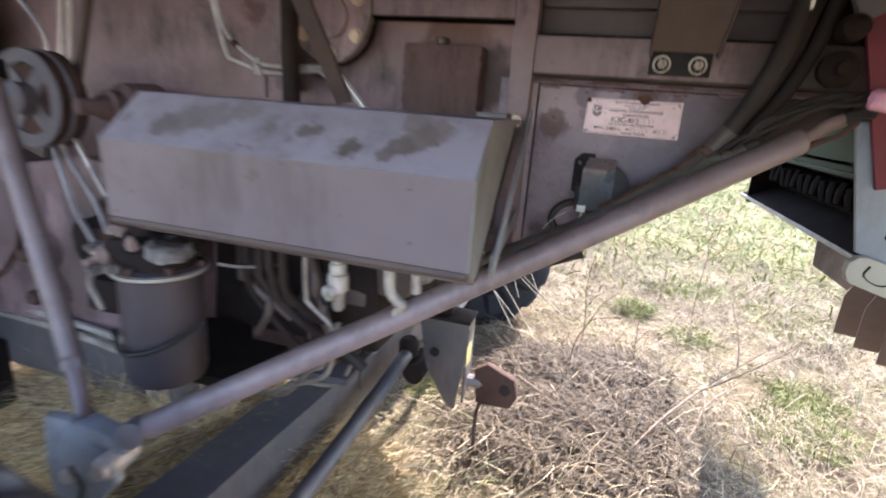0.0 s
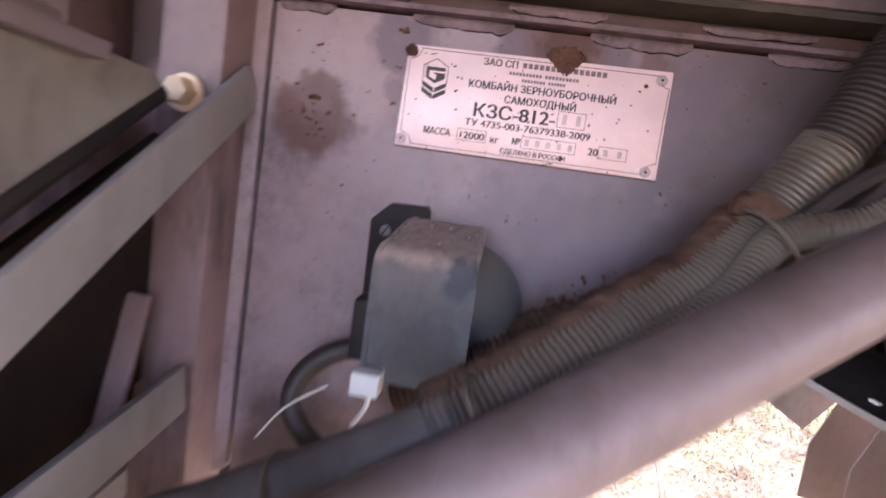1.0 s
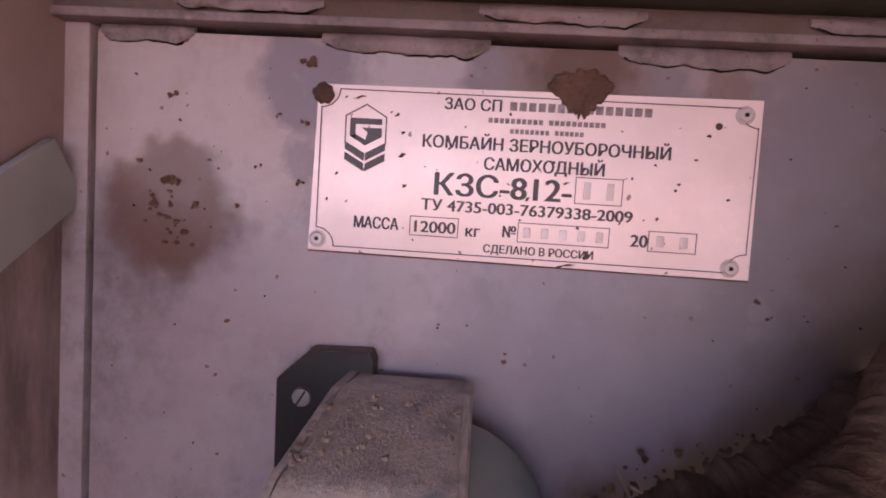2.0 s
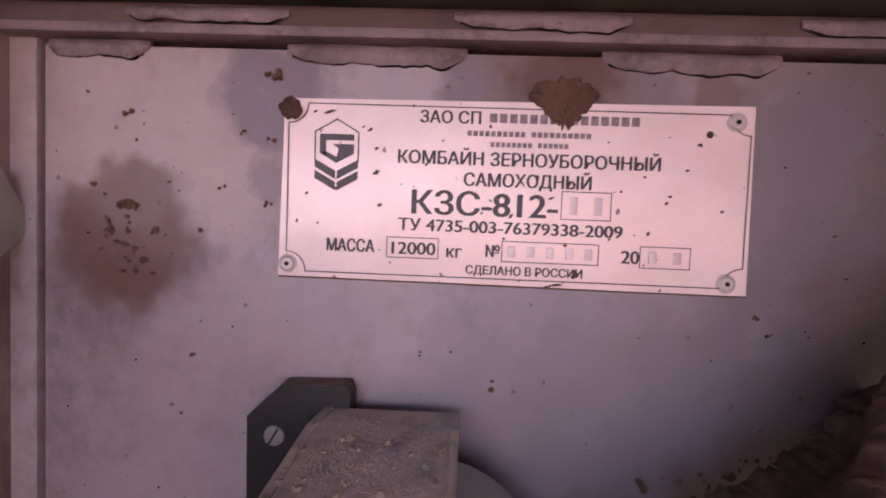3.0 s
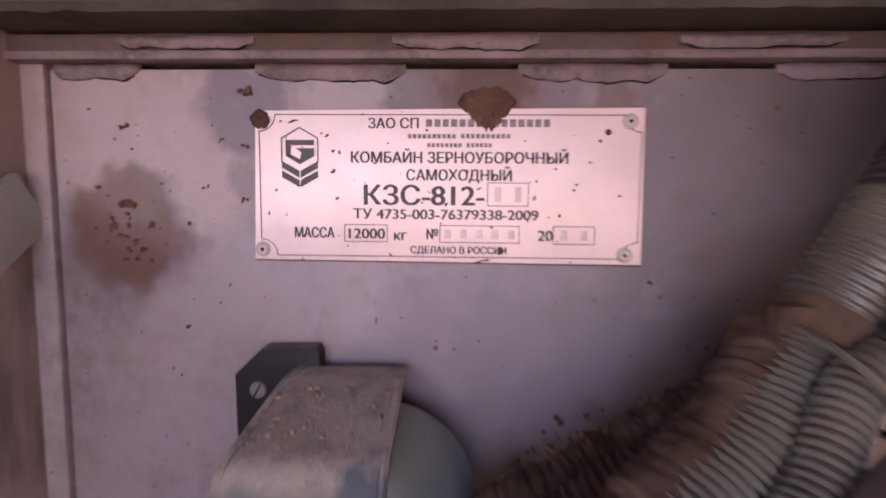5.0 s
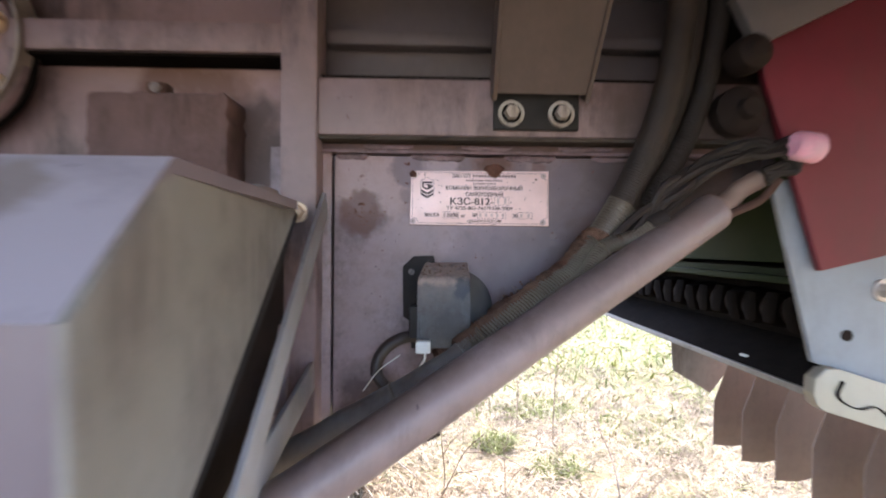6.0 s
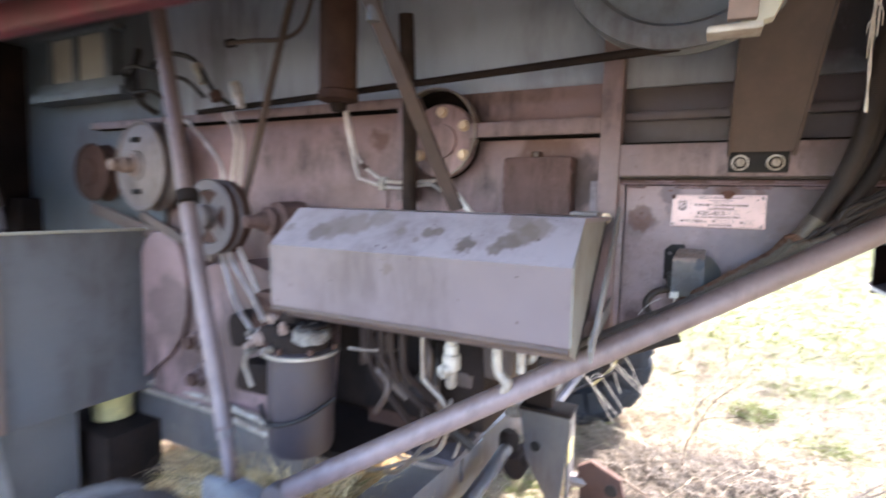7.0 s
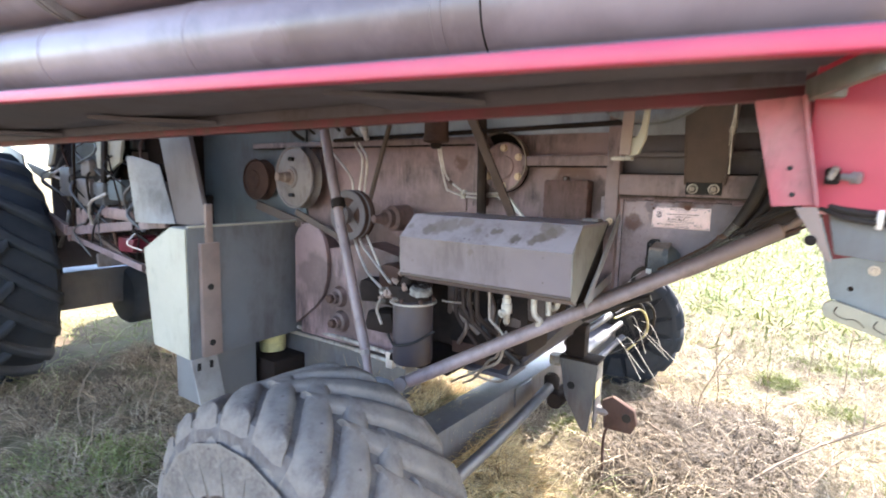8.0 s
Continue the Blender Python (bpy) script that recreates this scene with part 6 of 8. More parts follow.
    for k in range(26):
        x, y, z = rng.uniform(-4.4, -3.0), -0.26 - rng.uniform(0, 0.12), rng.uniform(1.0, 1.95)
        w, h = rng.uniform(0.03, 0.10), rng.uniform(0.03, 0.12)
        boxed("engine_casting", (x, y - 0.06, z), (x + w, y + 0.16, z + h), rng.choice((M_DARK, M_RUST, M_AXLE, M_CASTING, M_WALL, M_BROWN)), c, "", 0.012)
    boxed("front_axle_housing", (-5.2, -0.6, 0.53), (-4.6, 2.0, 0.86), M_AXLE, c, "dark blue-grey front axle housing", bev=0.03)
    lathed("final_drive", [(0.10, -0.16), (0.24, -0.14), (0.27, -0.10), (0.27, 0.10), (0.22, 0.16), (0.10, 0.18)], (-4.66, 0.24, 0.58), (0, 1, 0), M_DARKTYRE, c, "dark round final drive", 28)
    lathed("air_tank", [(0.05, -0.25), (0.17, -0.22), (0.19, 0), (0.17, 0.22), (0.05, 0.25)], (-3.35, 0.1, 0.72), (0, 1, 0), M_DARK, c, "dark round tank under the frame", 24)


def build_overhang(c):
    """The raised side cover over the works: red lip, dark underside, inner red beam."""
    def along(x, y0, z0):
        return (x, y0 + 0.068 * x, z0 + 0.0146 * x)
    def lip(x, up=0.0, back=0.0):
        return (x, -1.321 + 0.156 * x + back, 1.858 - 0.0077 * x + up)
    ov = new("side_cover")
    ov.parent = c
    ov["label"] = "raised side cover with a bright red lip and dirty underside"
    bm = bmesh.new()
    add_bar(bm, lip(-5.2, 0.014), lip(1.3, 0.014), 0.028, 0.03, (0, 0, 1), 0.004)
    part("lip", bm, M_RED, ov, "bright red lip")
    bm = bmesh.new()
    quad_lo = [bm.verts.new(p) for p in (lip(-5.2, 0.022), lip(0.41, 0.022), along(0.33, -0.85, 1.905), along(-5.2, -0.85, 1.905))]
    quad_hi = [bm.verts.new(v.co + Vector((0, 0, 0.012))) for v in quad_lo]
    bm.faces.new(quad_lo), bm.faces.new(quad_hi[::-1])
    for k in range(4):
        bm.faces.new((quad_lo[k - 1], quad_lo[k], quad_hi[k], quad_hi[k - 1]))
    part("underside", bm, M_COVERUNDER, ov)
    bm = bmesh.new()
    add_bar(bm, along(-5.2, -0.85, 1.897), along(0.33, -0.85, 1.897), 0.075, 0.03, (0, 0, 1), 0.004)
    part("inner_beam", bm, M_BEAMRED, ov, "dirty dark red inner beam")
    bm = bmesh.new()
    n = 160
    ragged = [(-3.2 + 3.5 * k / n, 0.012 + 0.010 * noise.noise((k * 0.35, 1, 8)) + 0.006 * noise.noise((k * 1.3, 4, 2))) for k in range(n + 1)]
    up_ = [bm.verts.new(along(x, -0.925, 1.93)) for x, h in ragged]
    down = [bm.verts.new(along(x, -0.93, 1.895 - h)) for x, h in ragged]
    back = [bm.verts.new(along(x, -0.91, 1.90 - h * 0.5)) for x, h in ragged]
    for k in range(n):
        bm.faces.new((up_[k], up_[k + 1], down[k + 1], down[k]))
        bm.faces.new((down[k], down[k + 1], back[k + 1], back[k]))
    part("caked_dirt", bm, M_COVERUNDER, ov, "ragged caked dirt")
    bm = bmesh.new()
    add_bar(bm, along(-5.2, -0.93, 1.892), along(0.33, -0.93, 1.892), 0.035, 0.012, (0, 0, 1), 0.003)
    part("stiffener", bm, M_COVERUNDER, ov)
    for x in (-2.6, -1.55, -0.55):
        bm = bmesh.new()
        p = [along(x, -1.22, 1.90), along(x + 0.25, -0.95, 1.90), along(x - 0.02, -0.95, 1.90)]
        add_prism(bm, [(q[0], q[1]) for q in p], "z", p[0][2] - 0.02, p[0][2] - 0.008)
        part("gusset", bm, M_COVERUNDER, ov)
    bm = bmesh.new()
    add_bar(bm, (0.335, -0.985, 1.856), (0.412, -1.238, 1.852), 0.034, 0.012, (0, 0, 1), 0.003)
    add_box(bm, (0.345, -1.03, 1.838), (0.385, -1.0, 1.862), 0.006)
    roughen(bm, 0.003, 40)
    part("end_rib", bm, M_CAP, ov, "olive dusty end rib")
    # red post at the rear end
    post = new("red_post")
    post.parent = c
    post["label"] = "red folded post with two holes"
    bm = bmesh.new()
    add_prism(bm, [(0.258, 1.842), (0.335, 1.846), (0.362, 1.664), (0.30, 1.66)], "y", -1.006, -0.998, 0.002)
    part("web", bm, M_POST, post)
    bm = bmesh.new()
    add_bar(bm, (0.330, -1.012, 1.845), (0.364, -1.012, 1.664), 0.022, 0.006, (0, 1, 0))
    part("flange", bm, M_POST, post)
    for x, z in ((0.321, 1.726), (0.328, 1.681)):
        lathed("hole", [(0.0045, 0), (0.0045, 0.002), (0.0005, 0.002)], (x, -1.006, z), (0, -1, 0), M_BLACK, post, seg=12)
    bm = bmesh.new()
    add_prism(bm, [(0.333, 1.660), (0.366, 1.662), (0.394, 1.570), (0.386, 1.572)], "y", -1.004, -0.996, 0.002)
    part("leg", bm, M_STRAP, post, "dirty bare lower leg")
    # outer red rear panel with hose below
    bm = bmesh.new()
    add_prism(bm, [(0.345, 1.66), (1.6, 1.60), (1.6, 2.5), (0.345, 2.5)], "y", -0.96, -0.94, 0.003)
    rp = part("rear_cover", bm, M_RED, c, "bright red rear side cover")
    latch = boxed("latch", (0.372, -0.985, 1.700), (0.392, -0.958, 1.728), M_DARK, rp, "rusty spring latch", bev=0.004)
    lathed("latch_bolt", [(0.006, 0), (0.006, 0.020), (0.010, 0.022), (0.010, 0.034)], (0.388, -0.972, 1.714), (1, -0.5, -0.1), M_CASTING, latch, seg=8)
    lathed("latch_spring", [(0.005, -0.012), (0.007, -0.010), (0.005, -0.006), (0.007, -0.002), (0.005, 0.002), (0.007, 0.006), (0.005, 0.010)], (0.382, -0.988, 1.720), (0.4, -0.4, 1), M_DULLZINC, latch, seg=8)
    lathed("ring_hook", [(0.004, 0), (0.009, 0.003), (0.009, 0.008), (0.004, 0.010)], (0.360, -1.0, 1.605), (0.2, -1, 0), M_DARK, rp, seg=12)
    prismed("skirt", [(0.385, 1.655), (1.6, 1.595), (1.6, 1.45), (0.40, 1.578)], "y", -0.935, -0.928, M_BLUE, c, "grey lower skirt of the rear cover", 0.002)
    tubed("cover_hose", [(0.37, -0.95, 1.67), (0.42, -0.96, 1.655), (0.6, -0.96, 1.645), (1.2, -0.95, 1.64)], 0.0065, M_HOSE, c, "black rubber hose", 8)
    tubed("cover_hose", [(0.37, -0.955, 1.660), (0.43, -0.965, 1.640), (0.6, -0.965, 1.634), (1.2, -0.955, 1.63)], 0.005, M_HOSE, c, "black rubber hose", 8)
    boxed("hose_clip", (0.448, -0.975, 1.628), (0.456, -0.945, 1.660), M_ZINC, c, bev=0.001)
    # folded unloading auger above the lip
    d = Vector(lip(1)) - Vector(lip(0))
    au = tubed("unloading_auger", [lip(-6.0, 0.128, 0.105), lip(-2.5, 0.128, 0.105), lip(1.6, 0.128, 0.105)], 0.088, M_AUGER, c, "dusty mauve-grey unloading auger tube", 40, 6)
    for x, w, r, mat in ((-0.13, 0.002, 0.0892, M_DARK), (-0.21, 0.012, 0.0895, M_AUGER), (-0.82, 0.010, 0.0895, M_AUGER), (-1.36, 0.010, 0.090, M_AUGER)):
        lathed("band", [(0.086, -w), (r, -w * 0.8), (r, w * 0.8), (0.086, w)], lip(x, 0.128, 0.105), d, mat, au, seg=40)
    up_tube = tubed("cross_auger", [lip(-6.0, 0.42, 0.14), lip(-2.5, 0.42, 0.14), lip(1.6, 0.42, 0.14)], 0.175, M_AUGER, c, "larger dusty auger tube above", 44, 6)
    lathed("flange", [(0.172, -0.022), (0.196, -0.020), (0.196, -0.004), (0.190, -0.003), (0.190, 0.003), (0.196, 0.004), (0.196, 0.020), (0.172, 0.022)], lip(-1.36, 0.42, 0.14), d, M_CASTING, up_tube, "bolted flange ring", 44)
    boxed("tank_side", (-6, -0.9, 2.28), (1.6, -0.85, 3.3), M_AUGER, c, "dull grey grain tank side", bev=0.004)
    boxed("tank_end", (1.58, -0.9, 1.8), (1.62, 1.46, 3.3), M_RED, c, bev=0.004)
    boxed("tank_roof", (-6, -0.9, 3.28), (1.6, 1.46, 3.32), M_UNDER, c, bev=0.004)
    # hanging rusty hook
    hook = new("hook")
    hook.parent = c
    hook["label"] = "rusty hook of bent flat bar"
    barred("flat_bar", (-0.006, -0.79, 1.915), (-0.010, -0.80, 1.762), 0.026, 0.008, M_STRAP, hook, side=(1, 0, 0))
    prismed("bent_tongue", [(-0.004, 1.80), (0.012, 1.805), (0.020, 1.825), (0.026, 1.872), (0.036, 1.872), (0.032, 1.80), (0.018, 1.765), (-0.012, 1.757)], "y", -0.79, -0.772, M_WHITE, hook, "pale bent tongue", 0.002)
    boxed("foot", (-0.040, -0.81, 1.750), (0.008, -0.78, 1.757), M_FITTING, hook, bev=0.002)


def build_rear(c):
    """Rear side plates, straw spreader sheets and hanging fins."""
    bm = bmesh.new()
    add_prism(bm, [(0.372, 1.76), (0.46, 1.476), (1.4, 1.70), (1.4, 2.4), (0.32, 2.4), (0.30, 2.1)], "y", -0.056, -0.044, 0.002)
    part("rear_red_panel", bm, M_DARKRED, c, "dark red rear side panel")
    bm = bmesh.new()
    add_prism(bm, [(0.405, 1.60), (0.467, 1.347), (1.4, 1.06), (1.4, 1.70)], "y", -0.034, -0.024, 0.002)
    lower = part("lower_rear_plate", bm, M_REARPLATE, c, "pale blue-grey lower rear plate")
    b = part("bolt", bolt_mesh(0.011, 0.02, 0.016), M_ZINC, lower)
    b.location = (0.566, -0.034, 1.449)
    b2 = shared("bolt", b, (0.655, -0.056, 1.80), lower)
    lathed("hole", [(0.008, 0), (0.008, 0.002), (0.001, 0.002)], (0.515, -0.034, 1.385), (0, -1, 0), M_DARK, lower, seg=14)
    # notched galvanised rack
    dirn = Vector((0.957, 0, -0.29))
    up = Vector((0.29, 0, 0.957))
    o = Vector((0.452, 0, 1.322))
    bm = bmesh.new()
    low = [o + dirn * s - up * h for s, h in ((0, 0.012), (0.01, 0.026), (0.02, 0.03), (0.9, 0.03), (0.9, 0.012))]
    top = [o + dirn * s + up * h for s, h in ((0.9, 0.026), (0.02, 0.03), (0.006, 0.024), (-0.004, 0.008))]
    add_prism(bm, [(v.x, v.z) for v in low + top], "y", -0.062, -0.040, 0.002)
    rack = part("notched_rack", bm, M_WHITE, c, "pale zinc rack with notches")
    for k in range(8):
        q = o + dirn * (0.03 + 0.105 * k)
        bm = bmesh.new()
        add_tube(bm, [Vector((v.x, -0.0632, v.z)) for v in (q + up * 0.016, q - up * 0.006, q + dirn * 0.03 - up * 0.014, q + dirn * 0.055 - up * 0.004, q + dirn * 0.085 - up * 0.016)], 0.0055, 6, 4, 0.2)
        part("notch", bm, M_DARK, rack)
    barred("grey_bar", (0.335, -0.075, 1.80), (1.1, -0.075, 2.18), 0.072, 0.02, M_AXLE, c, "dark grey slanting bar")
    lathed("bar_pivot", [(0.022, -0.02), (0.025, 0.0), (0.022, 0.02), (0.010, 0.03)], (0.345, -0.07, 1.76), (0, -1, 0), M_DARK, c, seg=16)
    lathed("clip_bolt", [(0.032, -0.02), (0.034, 0.006), (0.026, 0.014), (0.015, 0.018), (0.012, 0.03)], (0.345, -0.055, 1.69), (0, -1, 0), M_DARK, c, seg=14)
    # straw chopper across the rear: green housing, knobbed roller, black tail sheet, guide fins
    boxed("green_sheet", (0.90, 0.02, 1.43), (0.912, 2.35, 2.1), M_GREEN, c, "dark green chopper housing sheet", bev=0.002)
    boxed("green_edge", (0.872, 0.02, 1.412), (0.915, 2.35, 1.432), M_GREEN, c, "folded green edge", bev=0.004)
    boxed("chopper_back", (1.10, 0.02, 1.16), (1.12, 2.35, 1.45), M_BLACK, c, bev=0.002)
    # Unseen end and far-side plates, added to keep sun off the tail sheet.
    boxed("chopper_end_shield", (0.874, 2.36, 1.12), (1.14, 2.38, 2.1), M_GREASESHADE, c, bev=0.002)
    boxed("chopper_sun_shield", (0.93, 2.39, 1.42), (1.30, 2.41, 2.2), M_DARK, c, "dark plate added on the far side to block the sun", bev=0.002)
    boxed("roller_backing", (1.03, 0.03, 1.24), (1.05, 2.35, 1.44), M_GREASESHADE, c, bev=0.002)
    # Unseen cover added over the roller to block the sunlight.
    boxed("chopper_top_shield", (0.90, 0.02, 1.45), (1.14, 2.35, 1.47), M_BLACK, c, bev=0.002)
    roller = lathed("roller", [(0.045, 0), (0.045, 2.2), (0.02, 2.21)], (0.985, 0.06, 1.325), (0, 1, 0), M_DARK, c, "dark knobbed roller", 16)
    knob = None
    for k in range(24):
        place = (0.985, 0.10 + 0.092 * k, 1.325)
        if knob is None:
            bm = bmesh.new()
            add_box(bm, (-0.058, -0.036, -0.052), (0.058, 0.036, 0.052), 0.026)
            knob = part("knob", bm, M_GREASESHADE, roller)
            knob.location = place
        else:
            shared("knob", knob, place, roller, "", Matrix.Rotation(0.16 * ((k * 5) % 3 - 1), 4, "Y"))
    bm = bmesh.new()
    add_prism(bm, [(0.878, 1.148), (0.874, 1.160), (1.08, 1.25), (1.11, 1.22)], "y", 0.02, 2.5)
    tail = part("tail_sheet", bm, M_GREASESHADE, c, "black chopper tail sheet")
    boxed("tail_edge", (0.866, 0.02, 1.140), (0.880, 2.5, 1.158), M_CAP, tail, "rubbed folded edge", bev=0.003)
    boxed("pale_mark", (0.9, 0.8, 1.172), (0.91, 0.83, 1.178), M_CREAM, tail, bev=0)
    prismed("short_fin", [(0.0, 0.0), (0.25, -0.09), (0.16, -0.21), (0.01, -0.12)], "y", 1.252, 1.256, M_CAP, c, "tan sheet guide fin").location = (0.885, 0, 1.142)
    fin = None
    for k in range(7):
        y = 1.10 - 0.16 * k
        if fin is None:
            bm = bmesh.new()
            add_prism(bm, [(0.10, 0.02), (0.34, 0.05), (0.40, -0.30), (0.10, -0.34), (0.02, -0.33), (0.02, -0.17)], "y", -0.002, 0.002)
            for v in bm.verts:
                v.co.y += 0.12 * v.co.x
            fin = part("fin", bm, M_FIN, c, "brown sheet guide fin")
            fin.location = (0.955, y, 1.115)
        else:
            shared("fin", fin, (0.955 + 0.006 * (k % 3), y, 1.115 + 0.008 * k), c, "brown sheet guide fin", Matrix.Rotation(0.06 * ((k * 7) % 3 - 1), 4, "Z"))


for build in (build_body, build_frame_details, build_hood, build_under_hood, build_struts, build_axle, build_wheels, build_box, build_overhang, build_rear):
    build(combine)


# ---- data plate ----
def printed(body, x0, x1, z, h, plate):
    """Letters of the built-in font as a flat mesh on the plate, from x0 to x1, with capitals h high and centred at z."""
    cu = bpy.data.curves.new("print", "FONT")
    cu.body, cu.size = body, 1.0
    tmp = bpy.data.objects.new("print", cu)
    scene.collection.objects.link(tmp)
    me = bpy.data.meshes.new_from_object(tmp.evaluated_get(bpy.context.evaluated_depsgraph_get()))
    bpy.data.objects.remove(tmp)
    co = np.array([v.co[:] for v in me.vertices])
    lo, hi = co.min(0), co.max(0)
    co[:, 0] = x0 + (co[:, 0] - lo[0]) * (x1 - x0) / (hi[0] - lo[0])
    co[:, 2] = z - h / 2 + co[:, 1] * h / 0.70
    co[:, 1] = -0.0030
    faces = [tuple(p.vertices) for p in me.polygons]
    twice = np.concatenate([co, co + (h * 0.05, -0.00006, h * 0.02), co + (h * 0.09, -0.00012, 0)])
    n = len(co)
    me = bpy.data.meshes.new("lettering")
    me.from_pydata(twice.tolist(), [], faces + [tuple(i + n * k for i in f) for k in (1, 2) for f in faces])
    me.materials.clear()
    me.materials.append(M_INK)
    ob = new("lettering", me)
    ob.parent = plate
    return ob


def ribbon(name, pts, width, mat, parent, y=-0.0029, closed=False):
    bm = bmesh.new()
    pairs = list(zip(pts, pts[1:] + ([pts[0]] if closed else [])))
    for a, b in pairs[: None if closed else len(pts) - 1]:
        a, b = Vector((a[0], 0, a[1])), Vector((b[0], 0, b[1]))
        d = (b - a).normalized()
        s = Vector((-d.z, 0, d.x)) * width / 2
        e = d * width / 2
        bm.faces.new([bm.verts.new((v.x, y, v.z)) for v in (a - s - e, a + s - e, b + s + e, b - s + e)])
    return part(name, bm, mat, parent)


def build_plate():
    plate = tagged(new("data_plate"), "worn aluminium data plate, tinted with a pink reflection, riveted to the panel", "sign")
    bm = bmesh.new()
    edge = [(-0.0985, 1.6125), (-0.030, 1.6132), (0.000, 1.6135), (0.035, 1.6137), (0.0992, 1.6143), (0.1002, 1.5352), (0.05, 1.5352), (-0.03, 1.5356), (-0.1002, 1.5358)]
    add_prism(bm, edge, "y", -0.0026, -0.0008, 0.0004)
    part("plate_sheet", bm, M_PLATE, plate)
    # The plate's edge shadow, drawn as a dark line in the rust colour.
    bm = bmesh.new()
    add_prism(bm, [(x + (0.0007 if x > 0 else -0.0004), z + (0.0002 if z > 1.58 else -0.0008)) for x, z in edge], "y", -0.0010, -0.0003)
    part("edge_shadow", bm, M_CRUST, plate, "dark line painted round the plate for its edge shadow")
    # printed frame with hollowed corners
    l, r, b, t, q = -0.0965, 0.0978, 1.5382, 1.6105, 0.0085
    def arc(cx, cz, a0):
        return [(cx + q * math.cos(radians(a0 + 15 * k)), cz + q * math.sin(radians(a0 + 15 * k))) for k in range(7)]
    ribbon("printed_frame", arc(l, t, 270) [::1] + arc(r, t, 180) + arc(r, b, 90) + arc(l, b, 0), 0.0005, M_INK, plate, closed=True)
    printed("ЗАО СП", -0.040, -0.0145, 1.6062, 0.0050, plate)
    for x0, x1, z, h in ((-0.011, 0.0525, 1.6064, 0.0044), (-0.020, 0.005, 1.5998, 0.0026), (0.007, 0.0325, 1.5999, 0.0026), (-0.010, 0.008, 1.5953, 0.0024), (0.010, 0.0232, 1.5954, 0.0024)):
        n = max(3, round((x1 - x0) / (h * 0.95)))
        for k in range(n):
            w = (x1 - x0) / n
            boxed("worn_print", (x0 + w * (k + 0.13), -0.0031, z - h * 0.42), (x0 + w * (k + 0.87), -0.0025, z + h * 0.42), M_FADEDINK, plate, bev=0)
    printed("КОМБАЙН ЗЕРНОУБОРОЧНЫЙ", -0.049, 0.0612, 1.5890, 0.0054, plate)
    printed("САМОХОДНЫЙ", -0.0205, 0.033, 1.5802, 0.0054, plate)
    printed("КЗС-812-", -0.0425, 0.019, 1.5698, 0.0098, plate)
    printed("ТУ 4735-003-76379338-2009", -0.048, 0.047, 1.5602, 0.0050, plate)
    printed("МАССА", -0.0788, -0.0582, 1.5502, 0.0052, plate)
    printed("12000", -0.0505, -0.0318, 1.5500, 0.0052, plate)
    printed("кг", -0.0268, -0.0205, 1.5492, 0.0050, plate)
    printed("№", -0.0100, -0.0042, 1.5500, 0.0050, plate)
    printed("20", 0.0472, 0.0545, 1.5498, 0.0054, plate)
    printed("СДЕЛАНО В РОССИИ", -0.0182, 0.0312, 1.5418, 0.0036, plate)
    for x0, z0, x1, z1, bars in ((0.0213, 1.5648, 0.0420, 1.5765, 2), (-0.0525, 1.5458, -0.0303, 1.5545, 0), (-0.003, 1.5458, 0.0378, 1.5545, 5), (0.0552, 1.5455, 0.0760, 1.5545, 2)):
        ribbon("printed_box", [(x0, z0), (x1, z0), (x1, z1), (x0, z1)], 0.0004, M_INK, plate, closed=True)
        for k in range(bars):
            x = x0 + (x1 - x0) * (k + 0.5) / bars
            boxed("stamped_bar", (x - 0.0016, -0.0032, z0 + 0.002), (x + 0.0016, -0.0024, z1 - 0.002), M_STAMP, plate, bev=0.0003)
    # plain emblem: a hexagon with two chevrons
    cx, cz, w, h = -0.0755, 1.5905, 0.0094, 0.0135
    ribbon("emblem_outline", [(cx - w, cz - 0.004), (cx - w, cz + h * 0.6), (cx, cz + h), (cx + w, cz + h * 0.6), (cx + w, cz - 0.004)], 0.0006, M_INK, plate)
    def solid(pts):
        bm = bmesh.new()
        bm.faces.new([bm.verts.new((a, -0.0030, z)) for a, z in pts])
        part("emblem_shape", bm, M_INK, plate)
    solid([(cx - w * 0.78, cz + 0.0072), (cx - w * 0.78, cz - 0.001), (cx - w * 0.5, cz - 0.0022), (cx - w * 0.5, cz + 0.0045), (cx + w * 0.8, cz + 0.0045), (cx + w * 0.8, cz + 0.0072)])
    solid([(cx - w * 0.78, cz - 0.001), (cx, cz - 0.0052), (cx + w * 0.8, cz - 0.001), (cx + w * 0.8, cz + 0.003), (cx - w * 0.2, cz + 0.003), (cx + w * 0.1, cz + 0.0008), (cx, cz - 0.0025), (cx - w * 0.5, cz - 0.0002)])
    for dz in (0, -0.0048):
        solid([(cx - w, cz - 0.0035 + dz), (cx - 0.0003, cz - 0.0085 + dz), (cx - 0.0003, cz - 0.0122 + dz), (cx - w, cz - 0.0070 + dz)])
        solid([(cx + w, cz - 0.0035 + dz), (cx + 0.0003, cz - 0.0085 + dz), (cx + 0.0003, cz - 0.0122 + dz), (cx + w, cz - 0.0070 + dz)])
    rivet = lathed("rivet", [(0.0034, 0), (0.0034, 0.0006), (0.0025, 0.0014), (0.0012, 0.0014), (0.0011, 0.0004), (0.0002, 0.0004)], (0, 0, 0), (0, -1, 0), M_STAMP, plate, "aluminium rivet", 20)
    rivet.location = (-0.0958, -0.0026, 1.5412)
    for x, z in ((0.0915, 1.5402), (0.0918, 1.6075)):
        shared("rivet", rivet, (x, -0.0026, z), plate, "aluminium rivet")
